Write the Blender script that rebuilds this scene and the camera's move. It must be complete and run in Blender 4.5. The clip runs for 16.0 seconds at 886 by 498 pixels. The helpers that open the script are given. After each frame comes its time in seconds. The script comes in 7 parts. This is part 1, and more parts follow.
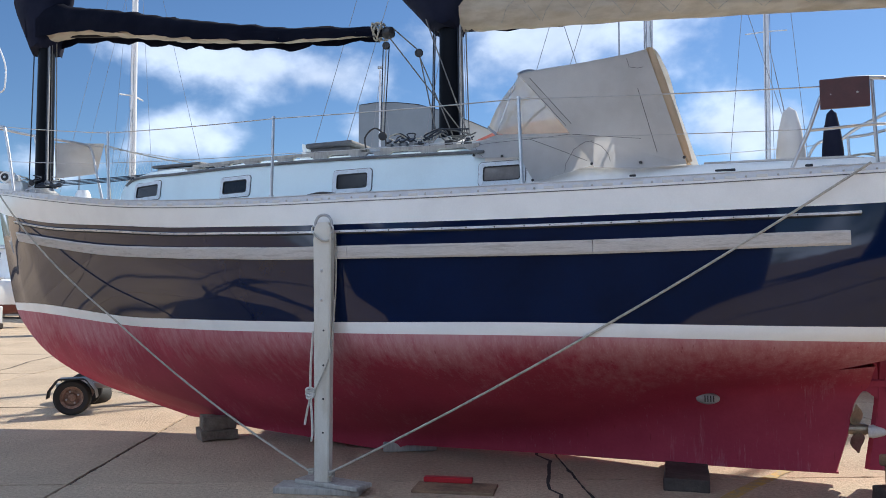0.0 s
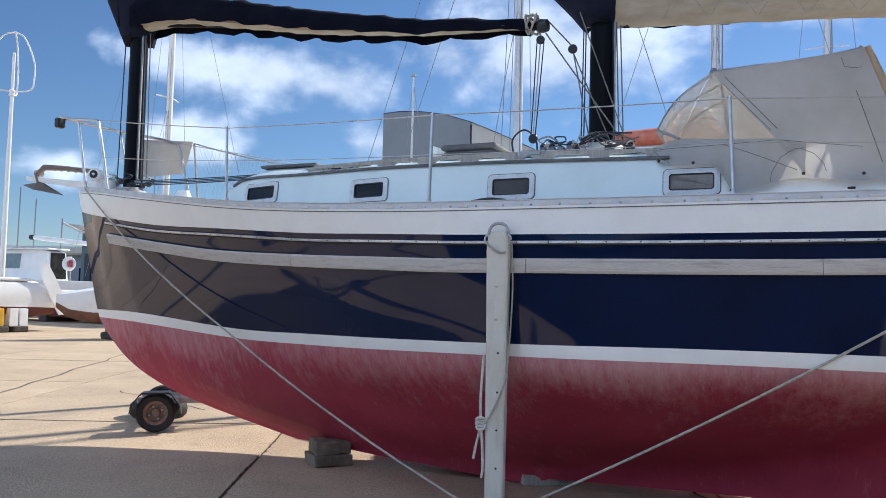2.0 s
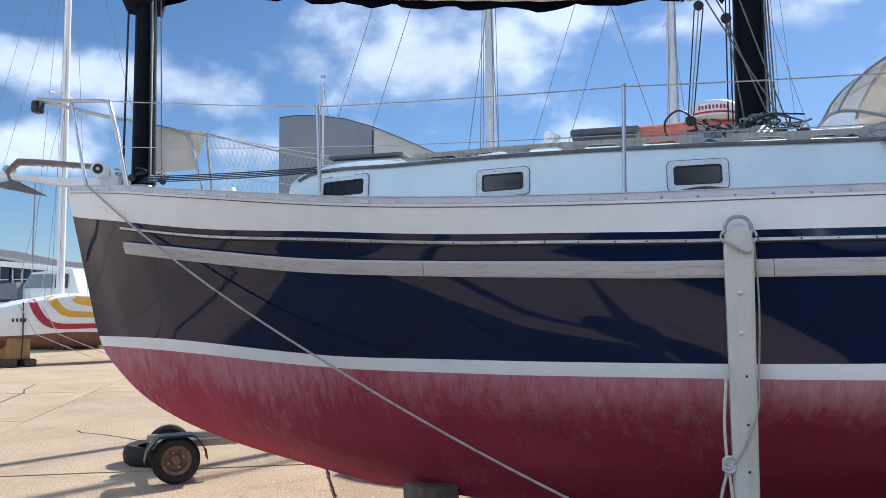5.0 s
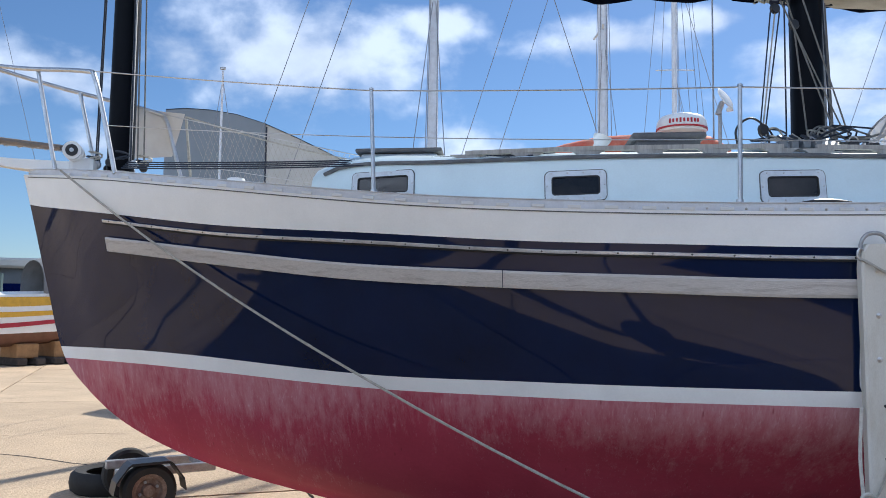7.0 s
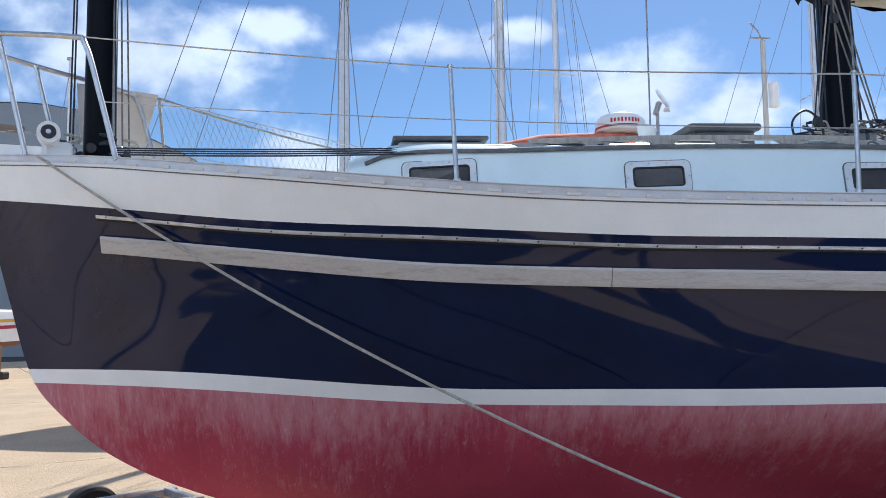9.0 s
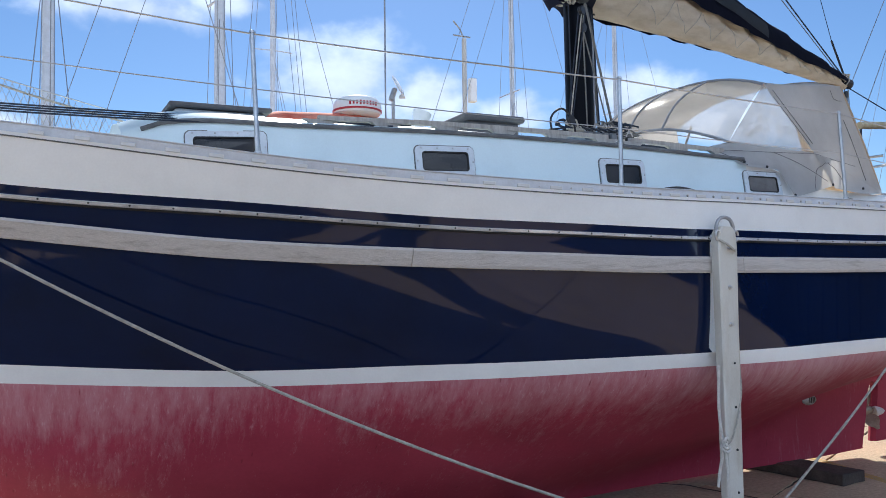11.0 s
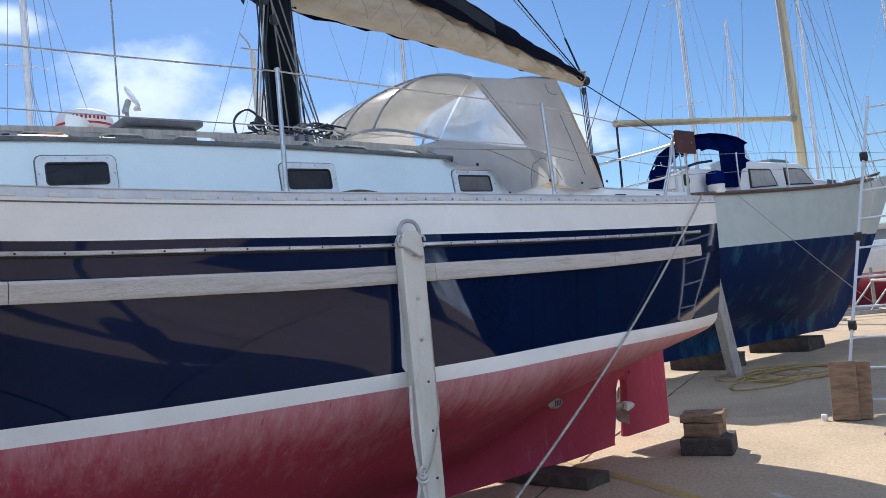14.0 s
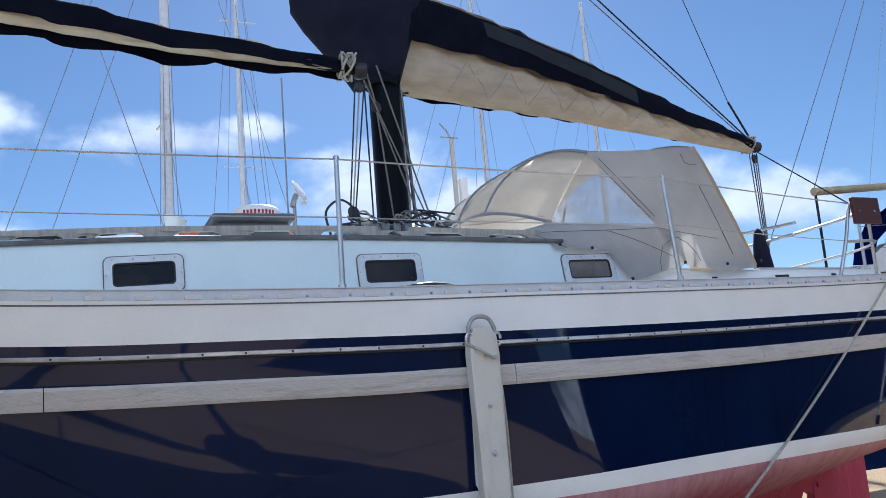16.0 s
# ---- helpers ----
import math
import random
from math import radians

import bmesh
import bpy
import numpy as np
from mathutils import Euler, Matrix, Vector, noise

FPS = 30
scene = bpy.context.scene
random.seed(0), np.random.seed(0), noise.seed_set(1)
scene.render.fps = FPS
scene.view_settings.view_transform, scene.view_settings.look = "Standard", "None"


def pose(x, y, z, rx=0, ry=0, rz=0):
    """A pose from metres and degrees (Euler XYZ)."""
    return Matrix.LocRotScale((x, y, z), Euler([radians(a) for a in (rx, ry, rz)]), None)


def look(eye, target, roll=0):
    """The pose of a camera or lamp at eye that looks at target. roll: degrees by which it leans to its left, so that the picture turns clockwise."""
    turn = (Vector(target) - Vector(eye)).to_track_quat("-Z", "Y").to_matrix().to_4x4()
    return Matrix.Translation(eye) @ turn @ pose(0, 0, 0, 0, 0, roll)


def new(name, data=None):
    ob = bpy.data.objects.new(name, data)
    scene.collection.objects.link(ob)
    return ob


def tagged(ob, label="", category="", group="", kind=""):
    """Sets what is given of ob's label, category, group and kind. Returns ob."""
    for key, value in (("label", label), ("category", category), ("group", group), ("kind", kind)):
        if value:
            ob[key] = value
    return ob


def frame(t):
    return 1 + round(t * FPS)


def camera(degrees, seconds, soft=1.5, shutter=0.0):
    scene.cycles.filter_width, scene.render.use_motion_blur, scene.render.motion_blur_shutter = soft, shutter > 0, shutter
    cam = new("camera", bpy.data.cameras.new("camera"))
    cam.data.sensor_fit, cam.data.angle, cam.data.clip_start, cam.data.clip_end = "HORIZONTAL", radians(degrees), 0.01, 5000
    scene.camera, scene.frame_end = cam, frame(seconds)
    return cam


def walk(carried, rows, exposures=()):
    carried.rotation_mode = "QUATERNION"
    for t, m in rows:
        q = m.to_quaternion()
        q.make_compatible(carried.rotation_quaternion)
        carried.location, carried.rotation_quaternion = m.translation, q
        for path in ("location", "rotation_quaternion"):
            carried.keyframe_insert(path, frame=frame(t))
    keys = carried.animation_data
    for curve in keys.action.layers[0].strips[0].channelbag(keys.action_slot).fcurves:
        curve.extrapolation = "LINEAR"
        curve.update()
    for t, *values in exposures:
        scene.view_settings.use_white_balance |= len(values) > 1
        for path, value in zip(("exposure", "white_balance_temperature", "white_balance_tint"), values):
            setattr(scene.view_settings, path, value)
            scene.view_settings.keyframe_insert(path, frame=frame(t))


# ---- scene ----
cam = camera(56.4, 16.0, soft=0.9)
METRES, EYE, TILT, LEAN, TURN = 9.4, 1.54, 2.6, 0.0, 22.3
ROWS = [
    (0.0, 0.0, 0.0, 0.0, 0.0, 0.0, 0.0),
    (0.5, -0.028, 0.0207, 0.0008, 1.17, 0.16, -0.41),
    (1.0, -0.0651, 0.0356, 0.0002, 0.95, 0.4, -0.27),
    (1.5, -0.1005, 0.0492, -0.0009, 0.9, 0.33, -0.22),
    (2.0, -0.1349, 0.0721, -0.0003, 0.1, 0.8, -1.43),
    (2.5, -0.1736, 0.0894, -0.0014, -1.25, 1.13, -0.79),
    (3.0, -0.2128, 0.1079, -0.0015, -3.42, 1.16, -0.03),
    (3.5, -0.2422, 0.1392, -0.0039, -5.19, 1.19, -0.65),
    (4.0, -0.272, 0.1664, -0.0053, -6.12, 1.49, -0.84),
    (4.5, -0.3097, 0.1921, -0.005, -7.43, 1.47, -0.19),
    (7.0, -0.4564, 0.3114, -0.0038, -17.83, 2.03, -1.63),
    (7.5, -0.4962, 0.3435, -0.0027, -20.86, 2.06, -0.72),
    (8.0, -0.5257, 0.3755, -0.0068, -22.68, 2.07, -0.56),
    (10.5, -0.6142, 0.4614, -0.0102, -44.74, 2.75, -0.82),
    (11.0, -0.6171, 0.4653, -0.0107, -50.08, 1.52, -1.21),
    (11.5, -0.6161, 0.4658, -0.011, -53.09, 0.92, -0.86),
    (12.0, -0.6033, 0.4559, -0.012, -54.99, 0.85, -0.42),
    (12.5, -0.5837, 0.4407, -0.0118, -56.35, 0.76, -0.51),
    (13.0, -0.5606, 0.4321, -0.0122, -58.9, 1.08, 0.48),
    (13.5, -0.532, 0.4303, -0.0101, -61.47, 1.86, 2.02),
    (14.0, -0.5078, 0.4264, -0.0092, -61.89, 2.33, 3.11),
    (14.5, -0.4798, 0.4131, -0.0062, -60.06, 2.51, 3.02),
    (15.0, -0.4557, 0.4072, -0.0058, -55.57, 3.42, 4.22),
    (15.5, -0.4356, 0.4055, -0.0031, -49.27, 5.47, 4.35),
    (16.0, -0.4189, 0.3922, -0.0011, -46.82, 8.66, 2.93),
]
walk(cam, [(t, pose(0, 0, EYE, TILT, LEAN, TURN) @ pose(METRES * x, METRES * y, METRES * z, 90 + pitch, roll, yaw)) for t, x, y, z, yaw, pitch, roll in ROWS], [(0.0, 0.90, 5250, 10), (8.0, 0.90, 5250, 10), (11.0, 1.02, 5250, 10), (14.5, 1.0, 5250, 10), (16.0, 0.94, 5250, 10)])

# ---- light: clear summer sky with fair-weather clouds, sun behind the boat ----
SUN_TO = Vector((0.5, 1.15, 1.0)).normalized()
SUN_EL = math.asin(SUN_TO.z)
SUN_AZ = math.atan2(SUN_TO.x, SUN_TO.y)

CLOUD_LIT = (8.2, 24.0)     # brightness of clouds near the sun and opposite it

world = bpy.data.worlds.new("sky")
scene.world = world
world.use_nodes = True
wn, wl = world.node_tree.nodes, world.node_tree.links
wn.clear()


def wnode(kind, **values):
    n = wn.new(kind)
    for k, v in values.items():
        n.inputs[k].default_value = v
    return n


w_out = wn.new("ShaderNodeOutputWorld")
w_bg = wn.new("ShaderNodeBackground")
w_bg.inputs["Strength"].default_value = 0.06
w_sky = wn.new("ShaderNodeTexSky")
w_sky.sky_type, w_sky.sun_disc = "NISHITA", False
w_sky.sun_elevation, w_sky.sun_rotation = SUN_EL, SUN_AZ
w_sky.air_density, w_sky.dust_density, w_sky.ozone_density = 1.0, 0.15, 3.0
w_co = wn.new("ShaderNodeTexCoord")
def wmath(op, a, b=None, c=None):
    """A sum on the sky's directions; numbers or sockets."""
    n = wn.new("ShaderNodeMath")
    n.operation = op
    for socket, v in zip(n.inputs, (a, b, c)):
        if v is None:
            continue
        if isinstance(v, (int, float)):
            socket.default_value = v
        else:
            wl.new(v, socket)
    return n.outputs[0]


def wvec(op, a, b, out="Vector"):
    n = wn.new("ShaderNodeVectorMath")
    n.operation = op
    for socket, v in zip(n.inputs, (a, b)):
        if isinstance(v, tuple):
            socket.default_value = v
        else:
            wl.new(v, socket)
    return n.outputs[out]


def wrange(v, a, b, c, d):
    n = wn.new("ShaderNodeMapRange")
    for k, x in zip(("From Min", "From Max", "To Min", "To Max"), (a, b, c, d)):
        n.inputs[k].default_value = x
    n.interpolation_type = "SMOOTHSTEP"
    wl.new(v, n.inputs[0])
    return n.outputs[0]


W_DIR = w_co.outputs["Generated"]
# scattered fair-weather cumulus: a broken deck all round, thinner over the boat ...
w_deck = wvec("DIVIDE", W_DIR, (1.0, 1.0, 0.42))
w_big = wnode("ShaderNodeTexNoise", Scale=3.1, Detail=4.0, Roughness=0.5)
wl.new(w_deck, w_big.inputs["Vector"])
w_over = wrange(wvec("DOT_PRODUCT", W_DIR, (0.17, 0.98, 0.0), "Value"), 0.15, 0.6, 0.0, 1.5)
cover = wmath("SUBTRACT", wmath("MULTIPLY_ADD", w_big.outputs["Fac"], 7.0, -3.55), w_over)
# ... and the single clouds that stand behind it: bearing, height, half width and half height in degrees
CLOUDS = [(-36, 14.6, 6, 1.8), (-30.5, 14.3, 4.4, 1.6), (-40.8, 15.3, 3.2, 1.5), (-40.5, 9.9, 3.8, 1.8), (-47.8, 7.8, 2.8, 1.3), (-26.8, 10.5, 2.9, 1.5),
          (-15, 17.0, 8.6, 3.5), (-23, 16.5, 2.6, 1.6), (-5, 19.8, 2.5, 1.2), (7.4, 18.3, 5.0, 1.4), (13.2, 19.3, 2.5, 0.8), (21, 14.6, 5.6, 2.9),
          (27, 13.6, 3.2, 2.1), (33, 12.6, 2.6, 1.4), (40.3, 13.4, 3.0, 2.1), (-2.4, 10.2, 4.0, 2.1), (48, 10.8, 4.6, 1.8)]
for az, el, half_w, half_h in CLOUDS:
    az, el = radians(az), radians(el)
    off = wvec("SUBTRACT", W_DIR, (math.sin(az) * math.cos(el), math.cos(az) * math.cos(el), math.sin(el)))
    off = wvec("MULTIPLY", off, (1 / radians(half_w), 1 / radians(half_w), 1 / radians(half_h)))
    size = wn.new("ShaderNodeVectorMath")
    size.operation = "LENGTH"
    wl.new(off, size.inputs[0])
    cover = wmath("SMOOTH_MAX", cover, wmath("SUBTRACT", 1.0, size.outputs["Value"]), 0.35)
w_fine = wnode("ShaderNodeTexNoise", Scale=11.0, Detail=7.0, Roughness=0.52, Distortion=0.1)
wl.new(wvec("DIVIDE", W_DIR, (1.0, 1.0, 0.7)), w_fine.inputs["Vector"])
w_edge = wmath("MULTIPLY_ADD", w_fine.outputs["Fac"], 3.0, -1.32)
w_mask = wrange(wmath("ADD", cover, w_edge), -0.1, 0.95, 0.0, 0.93)
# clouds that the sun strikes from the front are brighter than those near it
# those opposite the sun, out of view, are raised to fill the shaded side
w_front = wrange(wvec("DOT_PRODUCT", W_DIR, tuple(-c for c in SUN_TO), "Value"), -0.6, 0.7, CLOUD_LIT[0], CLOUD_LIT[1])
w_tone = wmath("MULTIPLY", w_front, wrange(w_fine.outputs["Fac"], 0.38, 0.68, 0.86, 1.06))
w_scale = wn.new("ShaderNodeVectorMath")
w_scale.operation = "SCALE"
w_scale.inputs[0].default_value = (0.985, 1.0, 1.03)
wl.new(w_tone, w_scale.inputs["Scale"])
w_mix = wn.new("ShaderNodeMix")
w_mix.data_type = "RGBA"
wl.new(w_mask, w_mix.inputs[0])
wl.new(wvec("MULTIPLY", w_sky.outputs[0], (0.75, 0.75, 0.74)), w_mix.inputs[6])
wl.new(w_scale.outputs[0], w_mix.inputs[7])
wl.new(w_mix.outputs[2], w_bg.inputs["Color"])
wl.new(w_bg.outputs[0], w_out.inputs["Surface"])

sun = new("sun", bpy.data.lights.new("sun", "SUN"))
sun.data.energy, sun.data.angle, sun.data.color = 3.7, radians(0.53), (1.0, 0.82, 0.58)
sun.matrix_world = look(SUN_TO * 40, (0, 0, 0))

# ---- materials ----
def shader(name, colour, rough=0.5, metal=0.0, vary=0.15, scale=6.0, bump=0.0, bump_scale=60.0, coat=0.0, second=None,
           stretch=(1, 1, 1), spec=0.5, rnd=0.0, grain=0.06, grain_scale=90.0, patch=(0.42, 0.68)):
    """A surface with broad patches, fine grain and relief; second is the colour of the patches."""
    m = bpy.data.materials.new(name)
    m.use_nodes = True
    n, l = m.node_tree.nodes, m.node_tree.links
    b = n["Principled BSDF"]
    b.inputs["Roughness"].default_value, b.inputs["Metallic"].default_value = rough, metal
    b.inputs["Coat Weight"].default_value, b.inputs["Coat Roughness"].default_value = coat, 0.03
    b.inputs["Specular IOR Level"].default_value = spec
    co = n.new("ShaderNodeTexCoord")
    mp = n.new("ShaderNodeMapping")
    mp.inputs["Scale"].default_value = stretch
    l.new(co.outputs["Object"], mp.inputs[0])
    big = n.new("ShaderNodeTexNoise")
    big.inputs["Scale"].default_value, big.inputs["Detail"].default_value, big.inputs["Roughness"].default_value = scale, 6, 0.6
    fine = n.new("ShaderNodeTexNoise")
    fine.inputs["Scale"].default_value, fine.inputs["Detail"].default_value = grain_scale, 3
    l.new(mp.outputs[0], big.inputs["Vector"])
    l.new(mp.outputs[0], fine.inputs["Vector"])
    ramp = n.new("ShaderNodeValToRGB")
    ramp.color_ramp.elements[0].position, ramp.color_ramp.elements[1].position = patch
    l.new(big.outputs["Fac"], ramp.inputs[0])
    mix = n.new("ShaderNodeMix")
    mix.data_type = "RGBA"
    two = second or tuple(max(0.0, c * (1 - vary)) for c in colour)
    mix.inputs[6].default_value, mix.inputs[7].default_value = (*colour, 1), (*two, 1)
    l.new(ramp.outputs[0], mix.inputs[0])
    hsv = n.new("ShaderNodeHueSaturation")
    mr = n.new("ShaderNodeMapRange")
    mr.inputs["To Min"].default_value, mr.inputs["To Max"].default_value = 1 - grain * 2, 1 + grain * 2
    l.new(fine.outputs["Fac"], mr.inputs[0])
    if rnd:
        info = n.new("ShaderNodeObjectInfo")
        mr2 = n.new("ShaderNodeMapRange")
        mr2.inputs["To Min"].default_value, mr2.inputs["To Max"].default_value = 1 - rnd, 1 + rnd
        l.new(info.outputs["Random"], mr2.inputs[0])
        mul = n.new("ShaderNodeMath")
        mul.operation = "MULTIPLY"
        l.new(mr.outputs[0], mul.inputs[0])
        l.new(mr2.outputs[0], mul.inputs[1])
        l.new(mul.outputs[0], hsv.inputs["Value"])
    else:
        l.new(mr.outputs[0], hsv.inputs["Value"])
    l.new(mix.outputs[2], hsv.inputs["Color"])
    l.new(hsv.outputs[0], b.inputs["Base Color"])
    if bump:
        bn = n.new("ShaderNodeTexNoise")
        bn.inputs["Scale"].default_value, bn.inputs["Detail"].default_value = bump_scale, 5
        l.new(mp.outputs[0], bn.inputs["Vector"])
        bp = n.new("ShaderNodeBump")
        bp.inputs["Strength"].default_value, bp.inputs["Distance"].default_value = bump, 0.02
        l.new(bn.outputs["Fac"], bp.inputs["Height"])
        l.new(bp.outputs[0], b.inputs["Normal"])
    return m


def antifouling():
    """Matt maroon bottom paint, chalked and scrubbed in streaks that run down from the waterline."""
    m = shader("antifouling_red", (0.34, 0.034, 0.072), rough=0.65, spec=0.35, second=(0.42, 0.052, 0.098), scale=1.2, bump=0.06, bump_scale=40, grain=0.05, grain_scale=40)
    n, l = m.node_tree.nodes, m.node_tree.links
    b = n["Principled BSDF"]
    base = b.inputs["Base Color"].links[0].from_socket
    co = n.new("ShaderNodeTexCoord")
    mp = n.new("ShaderNodeMapping")
    mp.inputs["Scale"].default_value = (1, 0.35, 0.16)
    mp.inputs["Rotation"].default_value = (0, 0.18, 0)
    l.new(co.outputs["Object"], mp.inputs[0])
    st = n.new("ShaderNodeTexNoise")
    st.inputs["Scale"].default_value, st.inputs["Detail"].default_value, st.inputs["Roughness"].default_value = 15, 10, 0.78
    l.new(mp.outputs[0], st.inputs["Vector"])
    sep = n.new("ShaderNodeSeparateXYZ")
    l.new(co.outputs["Object"], sep.inputs[0])
    # chalk wear thins downwards; the gradient also paints in the shaded underside
    up = n.new("ShaderNodeMapRange")
    up.inputs["From Min"].default_value, up.inputs["From Max"].default_value = 0.62, 1.28
    up.inputs["To Min"].default_value, up.inputs["To Max"].default_value = -0.10, 0.16
    l.new(sep.outputs["Z"], up.inputs[0])
    # the scum line: a ragged band of scrubbed primer below the waterline stripe
    band = n.new("ShaderNodeMapRange")
    band.inputs["From Min"].default_value, band.inputs["From Max"].default_value = 0.86, 1.16
    band.inputs["To Min"].default_value, band.inputs["To Max"].default_value = 0.0, 0.30
    band.interpolation_type = "SMOOTHSTEP"
    l.new(sep.outputs["Z"], band.inputs[0])
    aft = n.new("ShaderNodeMapRange")
    aft.inputs["From Min"].default_value, aft.inputs["From Max"].default_value = -5.2, -2.6
    aft.inputs["To Min"].default_value, aft.inputs["To Max"].default_value = 0.22, 1.0
    l.new(sep.outputs["X"], aft.inputs[0])
    scum = n.new("ShaderNodeMath")
    scum.operation = "MULTIPLY"
    l.new(band.outputs[0], scum.inputs[0])
    l.new(aft.outputs[0], scum.inputs[1])
    cl = n.new("ShaderNodeTexNoise")
    cl.inputs["Scale"].default_value, cl.inputs["Detail"].default_value = 1.3, 6
    l.new(co.outputs["Object"], cl.inputs["Vector"])
    clr = n.new("ShaderNodeMapRange")
    clr.inputs["To Min"].default_value, clr.inputs["To Max"].default_value = -0.30, 0.30
    l.new(cl.outputs["Fac"], clr.inputs[0])
    # fine upright scratches
    mp2 = n.new("ShaderNodeMapping")
    mp2.inputs["Scale"].default_value = (1, 0.4, 0.09)
    mp2.inputs["Rotation"].default_value = (0, 0.25, 0)
    l.new(co.outputs["Object"], mp2.inputs[0])
    sc_ = n.new("ShaderNodeTexNoise")
    sc_.inputs["Scale"].default_value, sc_.inputs["Detail"].default_value, sc_.inputs["Roughness"].default_value = 70, 4, 0.7
    l.new(mp2.outputs[0], sc_.inputs["Vector"])
    scr = n.new("ShaderNodeMapRange")
    scr.inputs["From Min"].default_value, scr.inputs["From Max"].default_value = 0.56, 0.72
    scr.inputs["To Max"].default_value = 0.22
    l.new(sc_.outputs["Fac"], scr.inputs[0])
    total = st.outputs["Fac"]
    for term in (up.outputs[0], scum.outputs[0], clr.outputs[0], scr.outputs[0]):
        add = n.new("ShaderNodeMath")
        l.new(total, add.inputs[0])
        l.new(term, add.inputs[1])
        total = add.outputs[0]
    ramp = n.new("ShaderNodeValToRGB")
    ramp.color_ramp.elements[0].position, ramp.color_ramp.elements[1].position = 0.49, 1.04
    l.new(total, ramp.inputs[0])
    mix = n.new("ShaderNodeMix")
    mix.data_type = "RGBA"
    mix.inputs[7].default_value = (0.55, 0.31, 0.34, 1)
    l.new(ramp.outputs[0], mix.inputs[0])
    l.new(base, mix.inputs[6])
    # dark specks where the paint has blistered
    sp = n.new("ShaderNodeTexVoronoi")
    sp.inputs["Scale"].default_value = 16
    l.new(mp.outputs[0], sp.inputs["Vector"])
    spr = n.new("ShaderNodeMapRange")
    spr.inputs["From Min"].default_value, spr.inputs["From Max"].default_value = 0.05, 0.10
    spr.inputs["To Min"].default_value, spr.inputs["To Max"].default_value = 0.55, 0.0
    l.new(sp.outputs["Distance"], spr.inputs[0])
    dark = n.new("ShaderNodeMix")
    dark.data_type = "RGBA"
    dark.inputs[7].default_value = (0.20, 0.02, 0.035, 1)
    l.new(spr.outputs[0], dark.inputs[0])
    l.new(mix.outputs[2], dark.inputs[6])
    l.new(dark.outputs[2], b.inputs["Base Color"])
    return m


def clear_vinyl():
    """Aged clear plastic: see-through with a milky haze."""
    m = bpy.data.materials.new("clear_vinyl")
    m.use_nodes = True
    n, l = m.node_tree.nodes, m.node_tree.links
    b = n["Principled BSDF"]
    b.inputs["Base Color"].default_value, b.inputs["Roughness"].default_value = (0.66, 0.61, 0.53, 1), 0.12
    b.inputs["Subsurface Weight"].default_value = 0.0
    tr = n.new("ShaderNodeBsdfTransparent")
    tl = n.new("ShaderNodeBsdfTranslucent")
    tl.inputs["Color"].default_value = (0.66, 0.60, 0.50, 1)
    m1, m2 = n.new("ShaderNodeMixShader"), n.new("ShaderNodeMixShader")
    noi = n.new("ShaderNodeTexNoise")
    noi.inputs["Scale"].default_value, noi.inputs["Detail"].default_value = 3.0, 4
    mr = n.new("ShaderNodeMapRange")
    mr.inputs["To Min"].default_value, mr.inputs["To Max"].default_value = 0.36, 0.80
    l.new(noi.outputs["Fac"], mr.inputs[0])
    m1.inputs[0].default_value = 0.5
    l.new(b.outputs[0], m1.inputs[1])
    l.new(tl.outputs[0], m1.inputs[2])
    l.new(mr.outputs[0], m2.inputs[0])
    l.new(tr.outputs[0], m2.inputs[1])
    l.new(m1.outputs[0], m2.inputs[2])
    l.new(m2.outputs[0], n["Material Output"].inputs[0])
    return m


def cloth(name, colour, through_light=0.3, **more):
    """Woven cloth that lets some light through."""
    m = shader(name, colour, **more)
    n, l = m.node_tree.nodes, m.node_tree.links
    b = n["Principled BSDF"]
    tl = n.new("ShaderNodeBsdfTranslucent")
    tl.inputs["Color"].default_value = (*[min(1, c * 1.1) for c in colour], 1)
    mx = n.new("ShaderNodeMixShader")
    mx.inputs[0].default_value = through_light
    l.new(b.outputs[0], mx.inputs[1])
    l.new(tl.outputs[0], mx.inputs[2])
    l.new(mx.outputs[0], n["Material Output"].inputs[0])
    return m


NAVY = shader("navy_gelcoat", (0.003, 0.0095, 0.044), rough=0.04, vary=0.3, scale=2.0, grain=0.05, bump=0.012, bump_scale=3.5, spec=0.44)
CREAM = shader("cream_gelcoat", (0.89, 0.90, 0.88), rough=0.28, vary=0.06, scale=3.0, grain=0.02)
WHITE = shader("white_gelcoat", (0.88, 0.89, 0.88), rough=0.3, vary=0.08, scale=2.5, grain=0.02)
DECKW = shader("deck_white", (0.70, 0.71, 0.70), rough=0.5, vary=0.14, scale=5, grain=0.04, bump=0.05)
RED = antifouling()
ALLOY = shader("anodised_alloy", (0.68, 0.73, 0.80), rough=0.5, metal=0.0, vary=0.15, scale=9, grain=0.05)
STEEL = shader("stainless_steel", (0.60, 0.60, 0.60), rough=0.32, metal=1.0, vary=0.15, scale=20, grain=0.04)
GALV = shader("galvanised_steel", (0.45, 0.46, 0.47), rough=0.55, metal=0.7, vary=0.3, scale=14, grain=0.1)
RUSTY = shader("rusty_steel", (0.16, 0.10, 0.07), rough=0.8, vary=0.5, second=(0.30, 0.22, 0.17), scale=18, bump=0.3, grain=0.12)
ANCHORM = shader("dull_galvanised_iron", (0.20, 0.175, 0.15), rough=0.7, metal=0.3, second=(0.27, 0.20, 0.15), scale=14, bump=0.2, grain=0.1)
